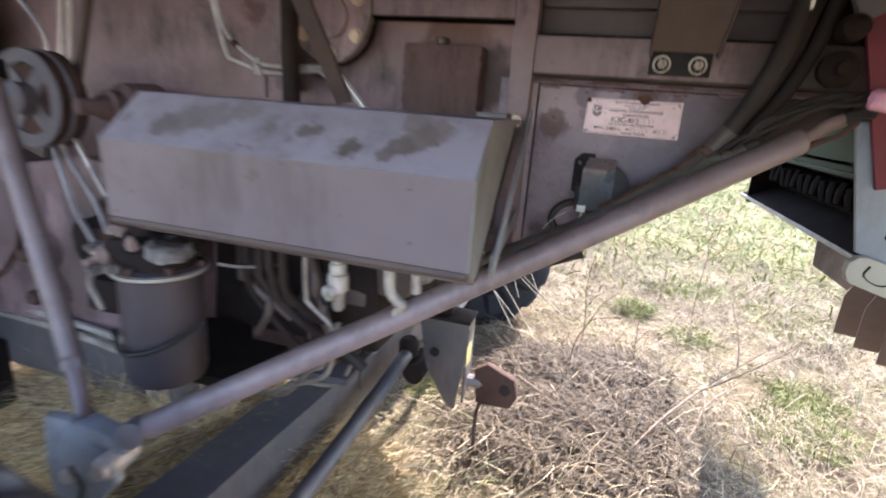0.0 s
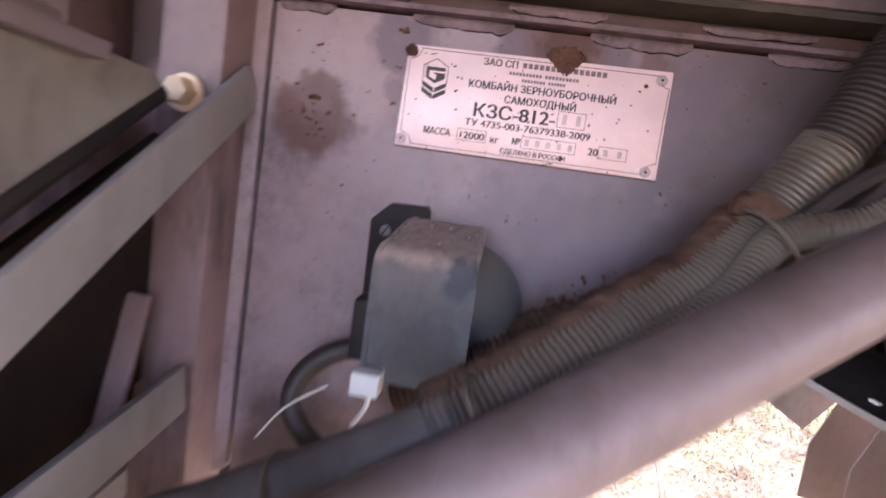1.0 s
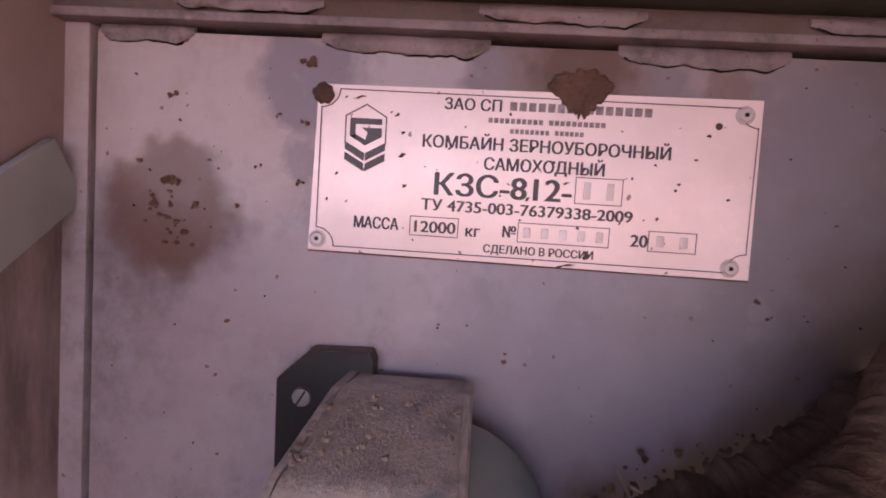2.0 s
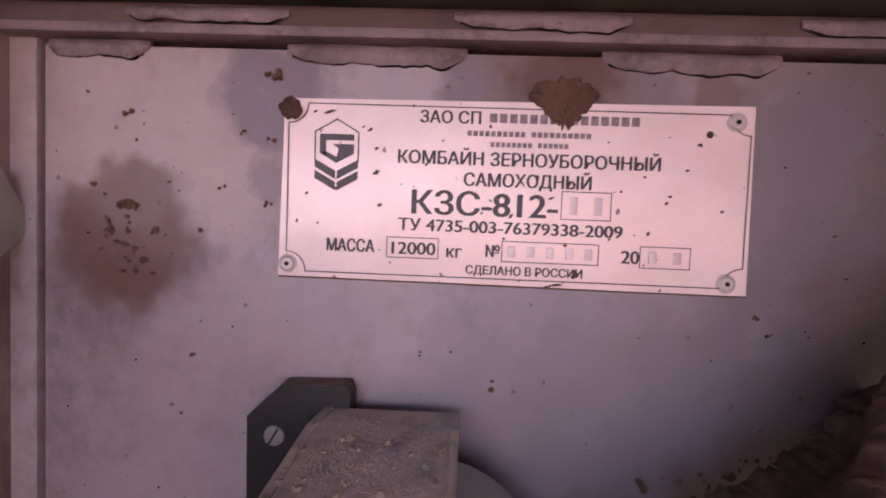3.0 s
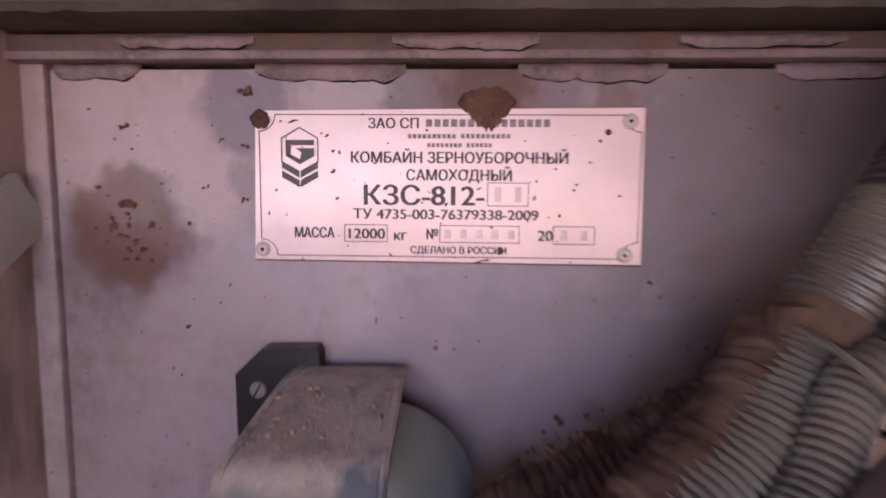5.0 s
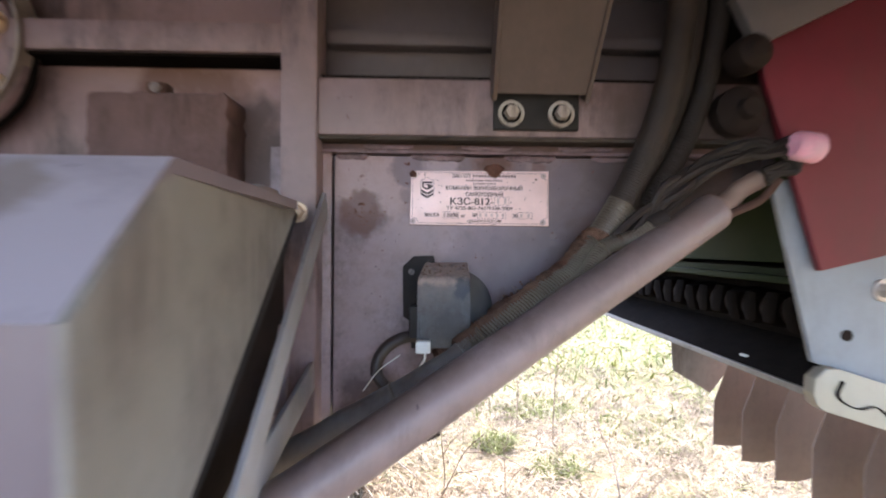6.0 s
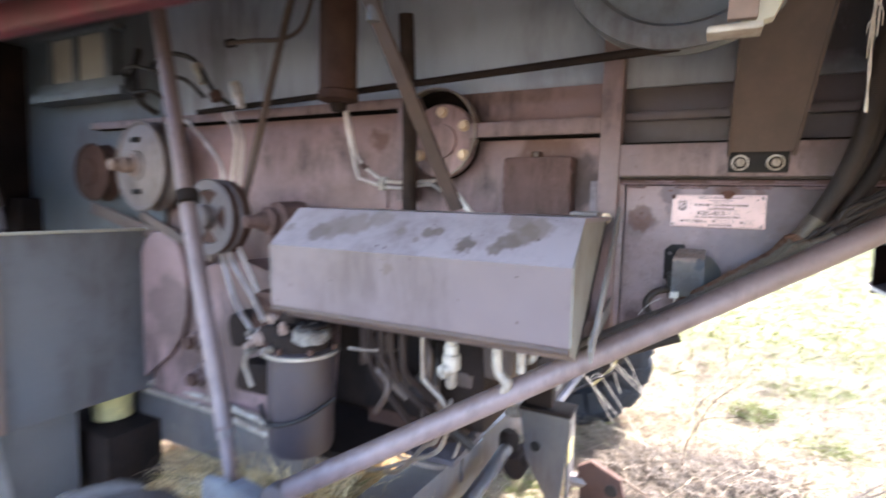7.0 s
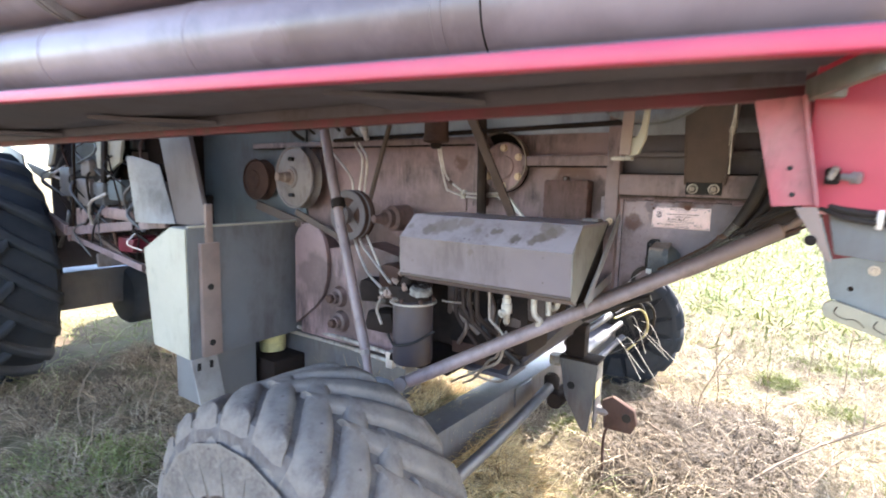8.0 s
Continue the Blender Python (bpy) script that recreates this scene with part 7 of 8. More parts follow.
    for x, z in ((-0.0958, 1.5412), (0.0915, 1.5402), (0.0918, 1.6075)):
        lathed("rivet_hollow", [(0.0010, 0), (0.0009, 0.0004), (0.0002, 0.0004)], (x, -0.0041, z), (0, -1, 0), M_DARK, plate, "", 12)
        lathed("rivet_shade", [(0.0042, 0), (0.0041, 0.0002), (0.0033, 0.0002)], (x, -0.00262, z), (0, -1, 0), M_STAMP, plate, "", 18)
    bm = bmesh.new()
    add_lathe(bm, [(0.0048, 0), (0.0047, 0.0012), (0.0038, 0.0024), (0.0022, 0.0030), (0.0003, 0.0032)], (-0.0960, -0.0024, 1.6080), (0, -1, 0), 20)
    bmesh.ops.subdivide_edges(bm, edges=bm.edges[:], cuts=1)
    roughen(bm, 0.0012, 420)
    roughen(bm, 0.0006, 1200)
    part("rusted_rivet", bm, M_CRUST, plate, "lumpy rusted rivet head")
    bm = bmesh.new()
    rng = random.Random(3)
    n = 64
    ring = []
    for k in range(n):
        a = 2 * math.pi * k / n
        rad = 1 + 0.16 * noise.noise((math.cos(a) * 2.2, math.sin(a) * 2.2, 4)) + 0.20 * noise.noise((math.cos(a) * 5, math.sin(a) * 5, 9)) + 0.14 * noise.noise((math.cos(a) * 14, math.sin(a) * 14, 3))
        # a flattened top on the sheet and a ragged point over the plate's edge
        ring.append((0.0205 + 0.0145 * rad * math.cos(a) * (1 - 0.62 * max(0, -math.sin(a))), 1.6155 + (0.0085 if math.sin(a) > 0 else 0.0125) * rad * math.sin(a)))
    rings = []
    for q in (1.0, 0.94, 0.84, 0.70, 0.55, 0.40, 0.22):
        rings.append([bm.verts.new((0.0205 + (x - 0.0205) * q, -0.0027 - (0.0 if q == 1.0 else 0.0003 + 0.0030 * abs(noise.noise((x * 300 * q, 3, z * 300 * q)))), 1.6155 + (z - 1.6155) * q)) for x, z in ring])
    for r0, r1 in zip(rings, rings[1:]):
        for k in range(n):
            bm.faces.new((r0[k - 1], r0[k], r1[k], r1[k - 1]))
    bm.faces.new(rings[-1])
    part("rust_crust", bm, M_CRUST, plate, "brown rust crust over the upper edge")
    for k in range(34):
        x, z, r = rng.uniform(-0.09, 0.09), rng.uniform(1.542, 1.607), rng.uniform(0.0002, 0.0009)
        bm = bmesh.new()
        bm.faces.new([bm.verts.new((x + r * rng.uniform(0.5, 1.6) * math.cos(a), -0.0029, z + r * rng.uniform(0.4, 1.2) * math.sin(a))) for a in (2 * math.pi * j / 7 for j in range(7))])
        part("scratch", bm, M_RUST, plate)
    # chips and scrapes where dirt has bitten into the sheet
    for x, z, w, h in ((-0.061, 1.600, 0.0016, 0.0008), (-0.058, 1.592, 0.0012, 0.0007), (-0.058, 1.582, 0.0017, 0.0013), (-0.056, 1.568, 0.0014, 0.0010), (-0.079, 1.607, 0.0030, 0.0006), (-0.085, 1.607, 0.0012, 0.0005), (-0.064, 1.601, 0.0008, 0.0006), (0.028, 1.5415, 0.0020, 0.0019), (0.018, 1.5362, 0.0055, 0.0005), (0.017, 1.5735, 0.0016, 0.0006), (0.0, 1.5652, 0.0012, 0.0010), (0.058, 1.560, 0.0011, 0.0010), (0.043, 1.577, 0.0009, 0.0003), (0.064, 1.5362, 0.0009, 0.0006), (0.042, 1.557, 0.0007, 0.0008), (-0.088, 1.572, 0.0008, 0.0010), (-0.092, 1.560, 0.0006, 0.0012)):
        bm = bmesh.new()
        ring = []
        for j in range(18):
            a = 2 * math.pi * j / 18
            q = 1 + 0.9 * noise.noise((math.cos(a) * 2.5 + x * 900, math.sin(a) * 2.5, z * 900))
            ring.append(bm.verts.new((x + 0.8 * w * q * math.cos(a), -0.0032, z + 0.8 * h * q * math.sin(a) + 0.25 * w * math.cos(a))))
        bm.faces.new(ring)
        part("chip", bm, M_RUST, plate, "dark ragged chip")
    lathed("dark_spot", [(0.0016, 0), (0.0013, 0.0006), (0.0004, 0.0006)], (0.0812, -0.0026, 1.6022), (0, -1, 0), M_RUST, plate, "", 9)


build_plate()


# ---- horn, conduits and small things on the panel ----
def build_horn():
    horn = tagged(new("horn"), "dusty dark horn in a folded sheet cover on a black bracket", "horn")
    bm = bmesh.new()
    add_prism(bm, [(-0.108, 1.405), (-0.109, 1.476), (-0.094, 1.4905), (-0.066, 1.4915), (-0.064, 1.487), (-0.064, 1.36), (-0.096, 1.36), (-0.098, 1.398)], "y", -0.012, -0.0005, 0.001)
    br = part("bracket", bm, M_BRACKET, horn, "black chamfered bracket plate edged with dust")
    screw = lathed("screw", [(0.0044, 0), (0.0043, 0.0010), (0.0034, 0.0016), (0.0005, 0.0017)], (-0.0965, -0.012, 1.4685), (0, -1, 0), M_CASTING, br, "dirty slotted screw", 16)
    barred("screw_slot", (-0.0985, -0.01365, 1.4651), (-0.0945, -0.01365, 1.4719), 0.0010, 0.0003, M_DARK, screw, side=(1, 0, -0.6))
    bm = bmesh.new()
    # section of the cover: back edge, a softly rolled shoulder, the front sheet and a turned-in lower edge
    bend = [(-0.0705 - 0.0155 * math.sin(radians(15 * k)), 1.4520 + 0.0150 * math.cos(radians(15 * k))) for k in range(7)]
    outer = [(-0.012, 1.4825), (-0.030, 1.4815), *bend, (-0.0862, 1.380), (-0.082, 1.374), (-0.070, 1.372)]
    inner = [(-0.070, 1.3745), (-0.080, 1.3765), (-0.0835, 1.381), (-0.0835, 1.451), (-0.080, 1.459), (-0.070, 1.4645), (-0.030, 1.4785), (-0.012, 1.4795)]
    add_prism(bm, outer + inner, "x", -0.072, -0.0185)
    for v in bm.verts:
        if v.co.x < -0.05:
            v.co.x += 0.16 * (v.co.y + 0.02)
        v.co += noise.noise_vector(v.co * 22) * 0.0012
    part("cover", bm, M_COVER, horn, "folded dusty sheet cover")
    bm = bmesh.new()
    add_prism(bm, outer[:-2] + [(-0.045, 1.376)], "x", -0.0760, -0.0722, 0.0008)
    for v in bm.verts:
        v.co.x += 0.16 * (v.co.y + 0.02)
    roughen(bm, 0.0010, 60)
    part("cover_side", bm, M_COVER, horn)
    rng = random.Random(9)
    bm = bmesh.new()
    for k in range(46):
        q, x = rng.uniform(0.05, 1.0), rng.uniform(-0.074, -0.022)
        y, z = -0.030 - 0.042 * q, 1.4815 - 0.0145 * q
        r = rng.uniform(0.0006, 0.0019)
        vs = bmesh.ops.create_icosphere(bm, subdivisions=1, radius=r, matrix=Matrix.Translation((x + 0.16 * (y + 0.02) * (x < -0.05), y, z)))["verts"]
        for v in vs:
            v.co += noise.noise_vector(v.co * 500) * r * 0.6
    tagged(part("dried_mud", bm, M_MUD, horn), "crumbs of dried mud", kind="stuff")
    bm = bmesh.new()
    add_tube(bm, [(-0.0205, y - 0.0008, z) for y, z in outer[1:-3]], 0.0016, 6, 1)
    part("cover_hem", bm, M_COVER, horn, "rolled hem of the cover")
    bm = bmesh.new()
    add_prism(bm, [(-0.0185, 1.376), (-0.0185, 1.394), (-0.026, 1.383), (-0.045, 1.376)], "y", -0.0868, -0.0855)
    part("bent_corner", bm, M_CAP, horn, "dusty bent corner")
    lathed("shell", [(0.002, -0.02), (0.03, -0.016), (0.049, -0.004), (0.052, 0.0), (0.049, 0.004), (0.036, 0.016), (0.012, 0.024), (0.001, 0.025)], (-0.034, -0.036, 1.421), (0.25, -1, 0.05), M_DISC, horn, "bluish round horn shell", 40)
    bm = bmesh.new()
    add_box(bm, (-0.097, -0.082, 1.386), (-0.080, -0.058, 1.428), 0.004)
    part("connector", bm, M_BLACK, horn)
    boxed("plug", (-0.0875, -0.103, 1.3715), (-0.0690, -0.086, 1.3865), M_CREAM, horn, "cream plastic plug", bev=0.002)
    tubed("plug_wire", [(-0.076, -0.095, 1.372), (-0.077, -0.095, 1.362), (-0.085, -0.095, 1.348)], 0.0018, M_CREAM, horn, "", 6)
    tubed("horn_wire", [(-0.082, -0.075, 1.425), (-0.088, -0.06, 1.44), (-0.075, -0.08, 1.455)], 0.002, M_BLACK, horn, "", 6)


def build_conduits():
    con = tagged(new("wiring_conduit"), "thick dusty corrugated wiring conduit tied along the strut", "conduit")
    bm = bmesh.new()
    main = [(0.154, -0.052, 1.511), (0.120, -0.076, 1.474), (0.080, -0.096, 1.447), (0.040, -0.114, 1.421), (0.0, -0.130, 1.394)]
    add_ribbed(bm, [(0.188, -0.052, 1.565), *main, (-0.03, -0.139, 1.375)], 0.0200, 0.0026, 0.0040, 24)
    part("corrugated_tube", bm, M_CONDUIT, con)
    # Same tube in a darker colour that holds the rear corner's shade.
    bm = bmesh.new()
    add_ribbed(bm, [(0.285, -0.05, 2.0), (0.262, -0.05, 1.78), (0.235, -0.052, 1.67), (0.203, -0.052, 1.595), (0.187, -0.052, 1.563)], 0.0196, 0.0022, 0.0040, 24)
    part("upper_run", bm, M_CLAMP, con, "darker upper run of the tube")
    bm = bmesh.new()
    add_tube(bm, [(-0.018, -0.136, 1.384), (-0.05, -0.140, 1.362), (-0.105, -0.142, 1.330), (-0.155, -0.142, 1.303), (-0.21, -0.142, 1.272), (-0.33, -0.15, 1.205)], lambda q: 0.0185 * (1 + 0.03 * math.sin(31 * q)), 16, 10)
    part("smooth_sleeve", bm, M_SLEEVE, con, "dusty smooth grey sleeve")
    d = Vector((-0.55, -0.2, -0.80)).normalized()
    lathed("clamp_ring", [(0.0185, -0.008), (0.0222, -0.007), (0.0222, 0.007), (0.0185, 0.008)], (0.156, -0.052, 1.514), d, M_REDDUST, con, "clamp ring caked in rust-brown dust", 24)
    boxed("clamp_ear", (0.131, -0.068, 1.516), (0.146, -0.058, 1.528), M_REDDUST, con, bev=0.002)
    con2 = tagged(new("wiring_conduit"), "thin corrugated conduit lying along the strut", "conduit")
    bm = bmesh.new()
    add_ribbed(bm, [(0.225, -0.078, 1.538), (0.198, -0.080, 1.520), *[Vector(v) + Vector((0, -0.029, -0.006)) for v in main], (-0.03, -0.168, 1.366)], 0.0108, 0.0020, 0.0040, 16)
    part("corrugated_tube", bm, M_CONDUIT, con2)
    lathed("end_sleeve", [(0.0105, -0.012), (0.0125, -0.011), (0.0125, 0.011), (0.0105, 0.012)], (0.226, -0.078, 1.539), (0.82, 0.05, 0.5), M_HOSE, con2, "black end sleeve", 14)
    con4 = tagged(new("wiring_conduit"), "corrugated conduit buried in rust-brown dust", "conduit")
    bm = bmesh.new()
    add_ribbed(bm, [(0.172, -0.036, 1.527), (0.144, -0.048, 1.492), (0.108, -0.056, 1.463), (0.066, -0.060, 1.437), (0.032, -0.062, 1.415), (-0.006, -0.064, 1.392), (-0.06, -0.066, 1.356)], 0.0160, 0.0026, 0.0046, 18)
    part("corrugated_tube", bm, M_REDDUST, con4)
    bm = bmesh.new()
    # a ragged bank of dust between the wall and the conduit
    add_tube(bm, [(0.162, -0.014, 1.494), (0.124, -0.022, 1.465), (0.080, -0.026, 1.440), (0.042, -0.028, 1.420), (-0.002, -0.030, 1.396), (-0.05, -0.032, 1.368)], lambda q: 0.0150 + 0.0030 * noise.noise((q * 26, 2, 6)) + 0.0020 * noise.noise((q * 70, 5, 1)), 16, 60)
    roughen(bm, 0.0022, 140)
    roughen(bm, 0.0014, 420)
    part("dust_crust", bm, M_REDDUST, con4, "rust-brown dust caked along the conduit")
    rng = random.Random(4)
    line = [Vector(v) for v in ((0.185, -0.004, 1.520), (0.167, -0.004, 1.504), (0.127, -0.006, 1.477), (0.082, -0.006, 1.452), (0.046, -0.006, 1.432), (0.02, -0.006, 1.419), (-0.03, -0.008, 1.392))]
    bm = bmesh.new()
    for k in range(420):
        j = rng.randrange(len(line) - 1)
        v0 = line[j].lerp(line[j + 1], rng.random()) + Vector((rng.gauss(0, 0.004), -rng.uniform(0, 0.012), rng.gauss(-0.004, 0.006)))
        r = rng.choice((0.0005, 0.0007, 0.0009, 0.0012, 0.0018))
        for v in bmesh.ops.create_icosphere(bm, subdivisions=1, radius=r, matrix=Matrix.Translation(v0))["verts"]:
            v.co += noise.noise_vector(v.co * 700) * r * 0.6
    tagged(part("loose_dust", bm, M_REDDUST, con4), "loose crumbs of rusty dust", kind="stuff")
    bm = bmesh.new()
    for k in range(46):
        j = rng.randrange(len(line) - 1)
        v0 = line[j].lerp(line[j + 1], rng.random()) + Vector((rng.gauss(0, 0.006), -rng.uniform(0.004, 0.022), rng.gauss(-0.002, 0.006)))
        way = Vector((rng.gauss(0.6, 0.6), rng.gauss(0, 0.25), rng.gauss(0.4, 0.6))).normalized() * rng.uniform(0.003, 0.009)
        add_tube(bm, [v0 - way, v0 + Vector((0, -0.0006, 0)), v0 + way], rng.uniform(0.0003, 0.0006), 5, 1)
    tagged(part("chaff", bm, M_MUD, con4), "bits of pale chaff", kind="stuff")
    bm = bmesh.new()
    # dust lying on the upper side of the thick tube
    add_tube(bm, [Vector(v) + Vector((-0.004, 0.0075, 0.0065)) for v in [(0.148, -0.054, 1.505), *main[1:], (-0.03, -0.139, 1.375)]], lambda q: 0.0165 + 0.0016 * noise.noise((q * 20, 3, 3)) + 0.0014 * noise.noise((q * 80, 1, 7)), 18, 40)
    roughen(bm, 0.0016, 160)
    roughen(bm, 0.0010, 420)
    part("dust_layer", bm, M_REDDUST, con, "brown dust lying on the tube")
    con3 = tagged(new("wiring_conduit"), "thin grey hose lying beside the strut", "conduit")
    bm = bmesh.new()
    add_ribbed(bm, [(0.205, -0.055, 1.525), (0.19, -0.045, 1.51), (0.13, -0.055, 1.455), (0.03, -0.075, 1.385), (-0.1, -0.09, 1.31), (-0.22, -0.11, 1.24)], 0.0095, 0.0012, 0.0040, 12)
    part("corrugated_tube", bm, M_CONDUIT, con3)
    lathed("end_sleeve", [(0.0095, -0.012), (0.0115, -0.011), (0.0115, 0.011), (0.0095, 0.012)], (0.03, -0.075, 1.385), (0.8, 0.1, 0.5), M_HOSE, con3, "black end sleeve", 14)
    # long grey hoses running on below the panel
    for k, (dz, r) in enumerate(((0.0, 0.013), (-0.034, 0.012))):
        low = tagged(new("rubber_hose"), "dusty grey hose running down below the panel", "hose")
        bm = bmesh.new()
        add_tube(bm, [(-0.06, -0.10 - 0.01 * k, 1.318 + dz), (-0.13, -0.115, 1.288 + dz), (-0.21, -0.13, 1.252 + dz), (-0.30, -0.145, 1.20 + dz)], r, 12, 8)
        part("hose", bm, M_HOSE if k else M_CONDUIT, low)
    # cable ties
    for p, r in (((0.153, -0.066, 1.500), 0.030), ((0.0, -0.145, 1.390), 0.030), ((-0.105, -0.142, 1.330), 0.0215)):
        tie = tagged(new("cable_tie"), "pale dusty cable tie round the conduits", "cable tie")
        u, v = Vector((0, 1, 0)), Vector((-0.62, 0, 0.78))
        bm = bmesh.new()
        add_tube(bm, [Vector(p) + r * (math.cos(a) * u * 1.15 + math.sin(a) * v * 0.85) for a in [2 * math.pi * k / 16 for k in range(17)]], 0.0021, 6, 2, 0.7)
        part("strap", bm, M_TIE, tie)
    # bundle of cables at the top of the strut
    rng = random.Random(11)
    for k in range(9):
        cable = tagged(new("cable"), "dusty dark cable bundled at the end of the strut", "cable", "cables at the strut end")
        j = lambda: rng.uniform(-0.013, 0.013)
        bm = bmesh.new()
        add_tube(bm, [(0.15 + j(), -0.07, 1.485 + j()), (0.195 + j(), -0.07 + j(), 1.526 + j()), (0.243 + j(), -0.065 + j(), 1.574 + j()), (0.300 + j(), -0.066 + j(), 1.615 + j()), (0.352 + j(), -0.07 + j(), 1.634 + j()), (0.395 + j(), -0.075, 1.638 + j()), (0.415, -0.07, 1.622 + j()), (0.385 + j(), -0.06, 1.606 + j())], 0.0052, 7, 6)
        part("sheath", bm, M_HOSE, cable)
    # loop of hose left of the horn
    loop = tagged(new("hose_loop"), "dark dusty rubber hose looped below the horn", "hose")
    bm = bmesh.new()
    add_tube(bm, [(-0.070, -0.02, 1.375), (-0.096, -0.035, 1.381), (-0.120, -0.045, 1.374), (-0.137, -0.05, 1.356), (-0.140, -0.055, 1.335), (-0.124, -0.06, 1.316), (-0.10, -0.065, 1.309), (-0.05, -0.06, 1.32)], 0.0080, 10, 8)
    part("hose", bm, M_CLAMP, loop)
    wire = tagged(new("thin_wire"), "thin pale wire end sticking out", "wire")
    bm = bmesh.new()
    add_tube(bm, [(-0.155, -0.075, 1.318), (-0.135, -0.08, 1.345), (-0.108, -0.08, 1.365)], 0.0008, 6, 4)
    part("strand", bm, M_CREAM, wire)
    # long hoses up the rear corner
    for k, dx in enumerate((0.0, 0.032)):
        h = tagged(new("rubber_hose"), "black dusty hose up the rear corner", "hose")
        bm = bmesh.new()
        add_ribbed(bm, [(0.312 + dx, -0.03, 2.3), (0.30 + dx, -0.04, 1.95), (0.282 + dx, -0.045, 1.78), (0.245 + dx, -0.05, 1.66), (0.19 + dx, -0.05, 1.56)], 0.0145, 0.0014, 0.0048, 12)
        part("hose", bm, M_HOSE, h)
    string = tagged(new("twine"), "frayed pale twine hanging from the cover", "twine")
    bm = bmesh.new()
    add_tube(bm, [(0.18, -0.40, 2.15), (0.179, -0.40, 1.95), (0.177, -0.40, 1.85), (0.178, -0.40, 1.73)], lambda q: 0.0020 + 0.0007 * math.sin(40 * q), 6, 12)
    part("strand", bm, M_TWINE, string)
    for dx, z0, z1, r in ((0.004, 1.93, 1.84, 0.0022), (-0.004, 1.90, 1.81, 0.0016), (0.008, 1.89, 1.855, 0.0013), (-0.007, 1.87, 1.845, 0.0012)):
        bm = bmesh.new()
        add_tube(bm, [(0.179, -0.401, z0), (0.178 + dx, -0.403, z0 * 0.6 + z1 * 0.4), (0.177 + dx * 1.2, -0.402, z1)], lambda q, r=r: r * (1 - 0.5 * q), 5, 4)
        part("frayed_strand", bm, M_TWINE, string)


build_horn()
build_conduits()


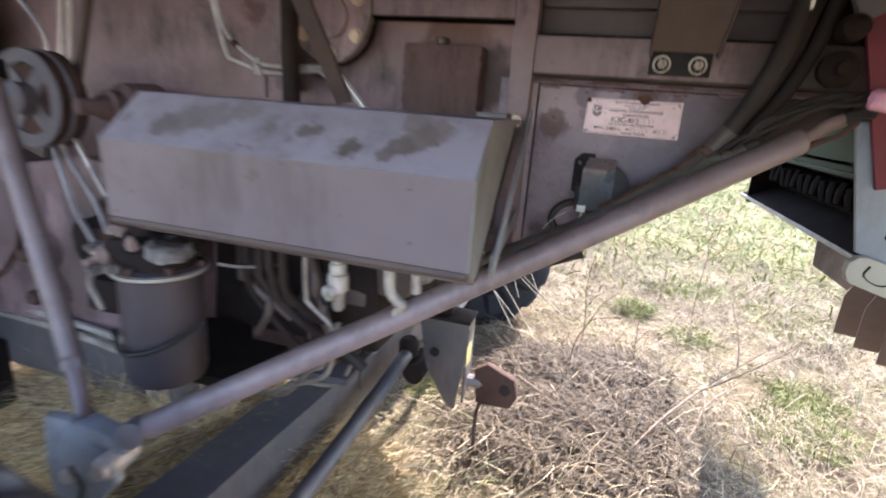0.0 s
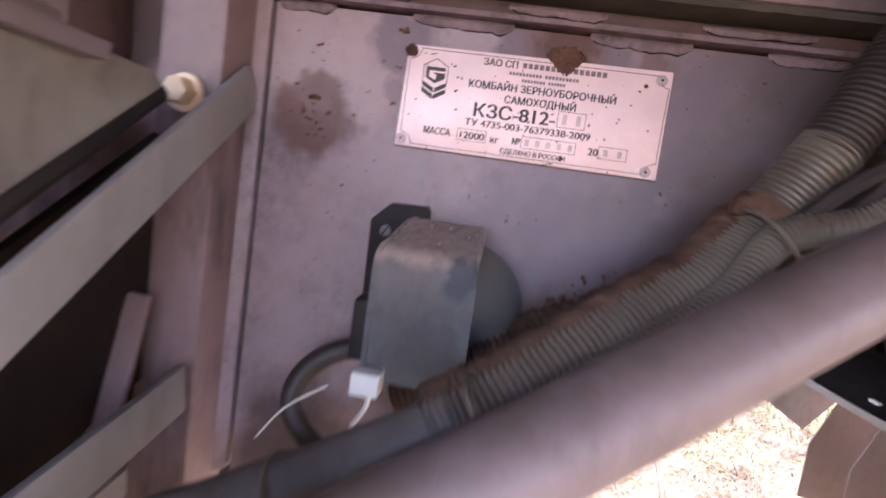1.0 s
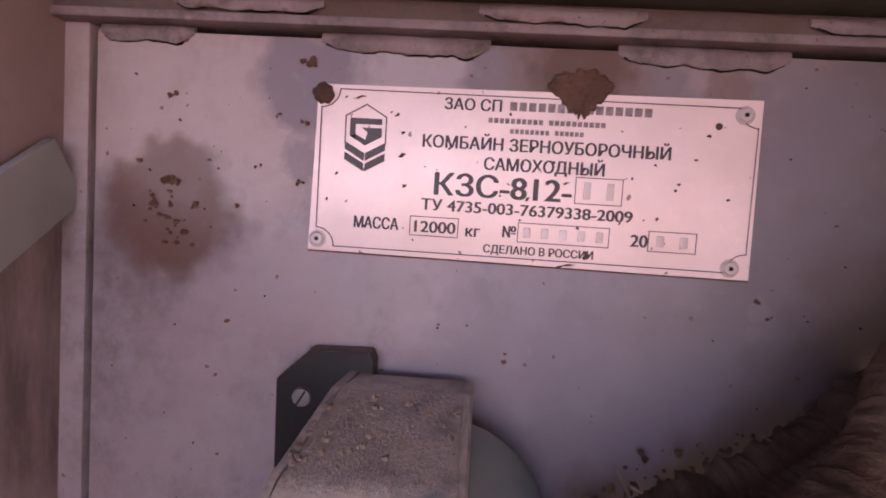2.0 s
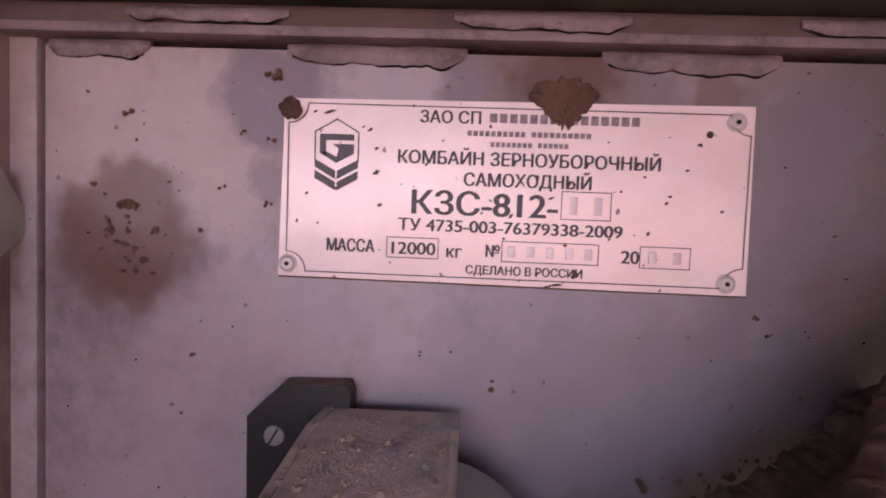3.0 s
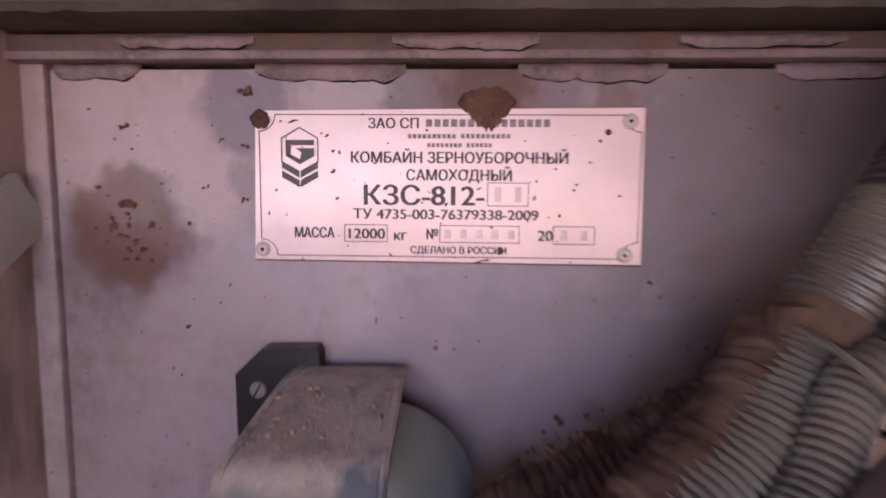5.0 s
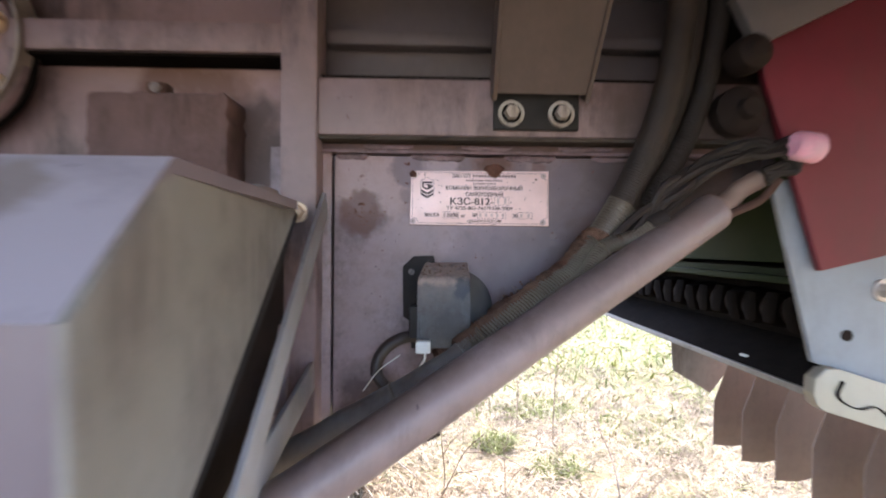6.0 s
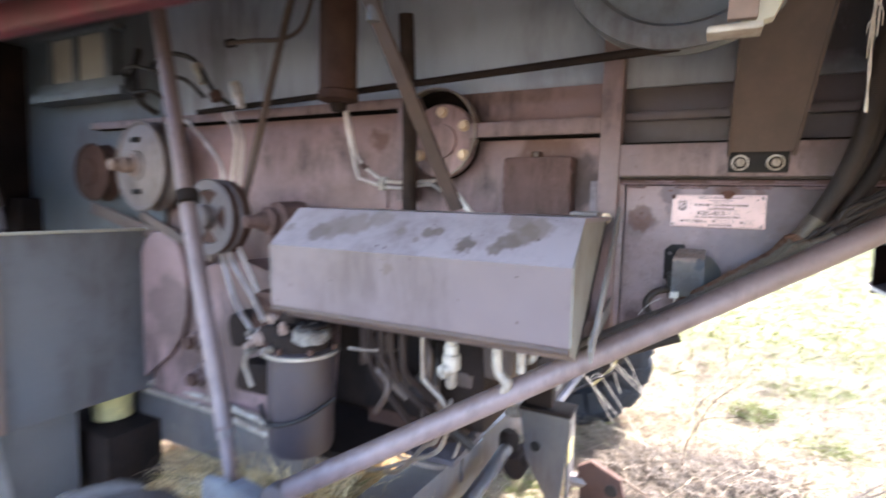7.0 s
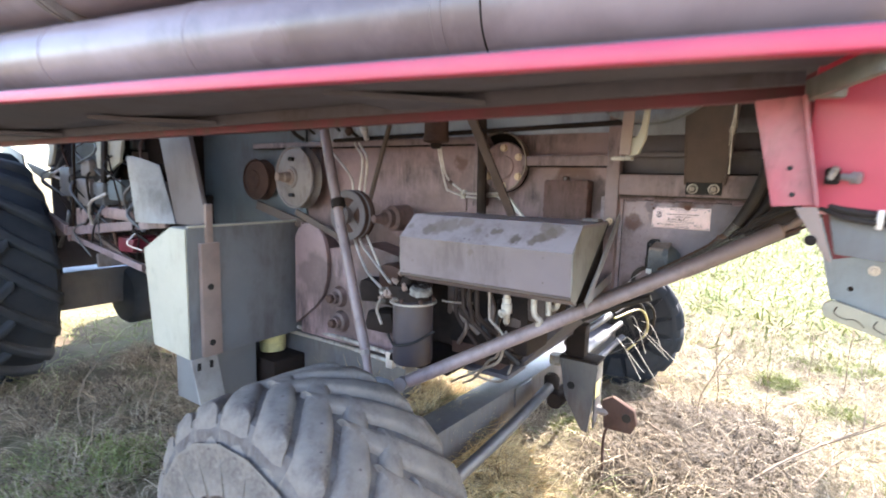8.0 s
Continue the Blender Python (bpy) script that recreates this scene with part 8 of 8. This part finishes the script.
# ---- straw, twigs and weeds ----
def build_plants():
    rng = random.Random(21)
    def limb(bm, p, d, length, r, depth):
        pts = [Vector(p)]
        d = Vector(d).normalized()
        for k in range(5):
            d = (d + Vector([rng.uniform(-0.22, 0.22) for _ in range(3)])).normalized()
            pts.append(pts[-1] + d * length / 5)
        add_tube(bm, pts, lambda s: r * (1 - 0.75 * s), 6, 3)
        if depth:
            for k in (2, 3, 4):
                e = (d + Vector([rng.uniform(-0.9, 0.9) for _ in range(3)])).normalized()
                limb(bm, pts[k], e, length * 0.4, r * 0.5, depth - 1)
    # fallen branches
    for p, d, length, r in (((0.10, 0.62, 0.10), (0.85, 1.0, 0.06), 1.5, 0.010), ((0.55, 1.15, 0.10), (0.4, 1, 0.05), 0.8, 0.006), ((-0.25, 1.05, 0.16), (0.9, 0.15, -0.12), 0.8, 0.005), ((-0.3, 1.25, 0.2), (0.8, -0.35, -0.15), 0.9, 0.005)):
        br = tagged(new("fallen_branch"), "bare dry branch lying on the grass", "branch", "fallen branches")
        bm = bmesh.new()
        limb(bm, p, d, length, r, 1)
        part("stem", bm, M_TWIG, br)
    # upright bare weeds
    for x, y, h in ((-0.02, 1.62, 0.85), (0.02, 2.2, 0.75), (0.85, 3.0, 0.9), (0.62, 3.2, 0.6), (0.35, 1.9, 0.5), (-3.3, -0.4, 0.6), (-3.5, -0.7, 0.7), (-3.1, -0.8, 0.5)):
        w = tagged(new("dry_weed"), "thin bare upright weed stalk", "weed", "dry weeds")
        bm = bmesh.new()
        limb(bm, (x, y, ground_height(x, y) - 0.02), (rng.uniform(-0.1, 0.1), rng.uniform(-0.1, 0.1), 1), h, 0.0045, 1)
        part("stem", bm, M_TWIG, w)
    # pale wiry stalks caught by the far wheel
    for k in range(7):
        w = tagged(new("dry_stalk"), "pale dry stalk hanging by the axle", "weed", "stalks by the axle")
        x, z = -0.50 + rng.uniform(-0.1, 0.15), 0.72 + rng.uniform(-0.1, 0.08)
        bm = bmesh.new()
        add_tube(bm, [(x, 1.45, z), (x + rng.uniform(0, 0.15), 1.42, z + rng.uniform(-0.05, 0.05)), (x + rng.uniform(0.1, 0.3), 1.4, z - rng.uniform(0.1, 0.3))], 0.0018, 5, 5)
        part("stem", bm, M_TWINE, w)
    # heap of straw under the machine
    nrng = np.random.default_rng(8)
    n = 46000
    c = np.array([(-0.85, 0.02), (-1.25, -0.22), (-1.0, 0.2), (-1.65, -0.02), (-2.05, 0.1), (-1.50, 0.42), (-1.75, 0.75), (-2.4, 0.3)])[nrng.integers(0, 8, n)]
    r = np.sqrt(nrng.uniform(0, 1, n)) * 0.42
    a = nrng.uniform(0, 2 * np.pi, n)
    px, py = c[:, 0] + r * np.cos(a), c[:, 1] + r * np.sin(a)
    base = np.stack([px, py, np.array([ground_height(u, w) for u, w in zip(px, py)]) + nrng.uniform(0.0, 0.06, n)], 1)
    d = nrng.normal(0, 1, (n, 3)) * (1, 1, 0.55)
    d /= np.linalg.norm(d, axis=1)[:, None]
    tip = base + d * nrng.uniform(0.07, 0.22, n)[:, None]
    s = np.cross(d, nrng.normal(0, 1, (n, 3)))
    s *= 0.0030 / np.linalg.norm(s, axis=1)[:, None]
    v = np.stack([base - s, base + s, tip], 1).reshape(-1, 3)
    me = bpy.data.meshes.new("straw_heap")
    me.from_pydata(v.tolist(), [], np.arange(n * 3).reshape(-1, 3).tolist())
    me.materials.append(M_GOLD)
    tagged(new("straw_heap", me), "loose golden straw heaped under the machine", "straw", kind="stuff")


build_plants()
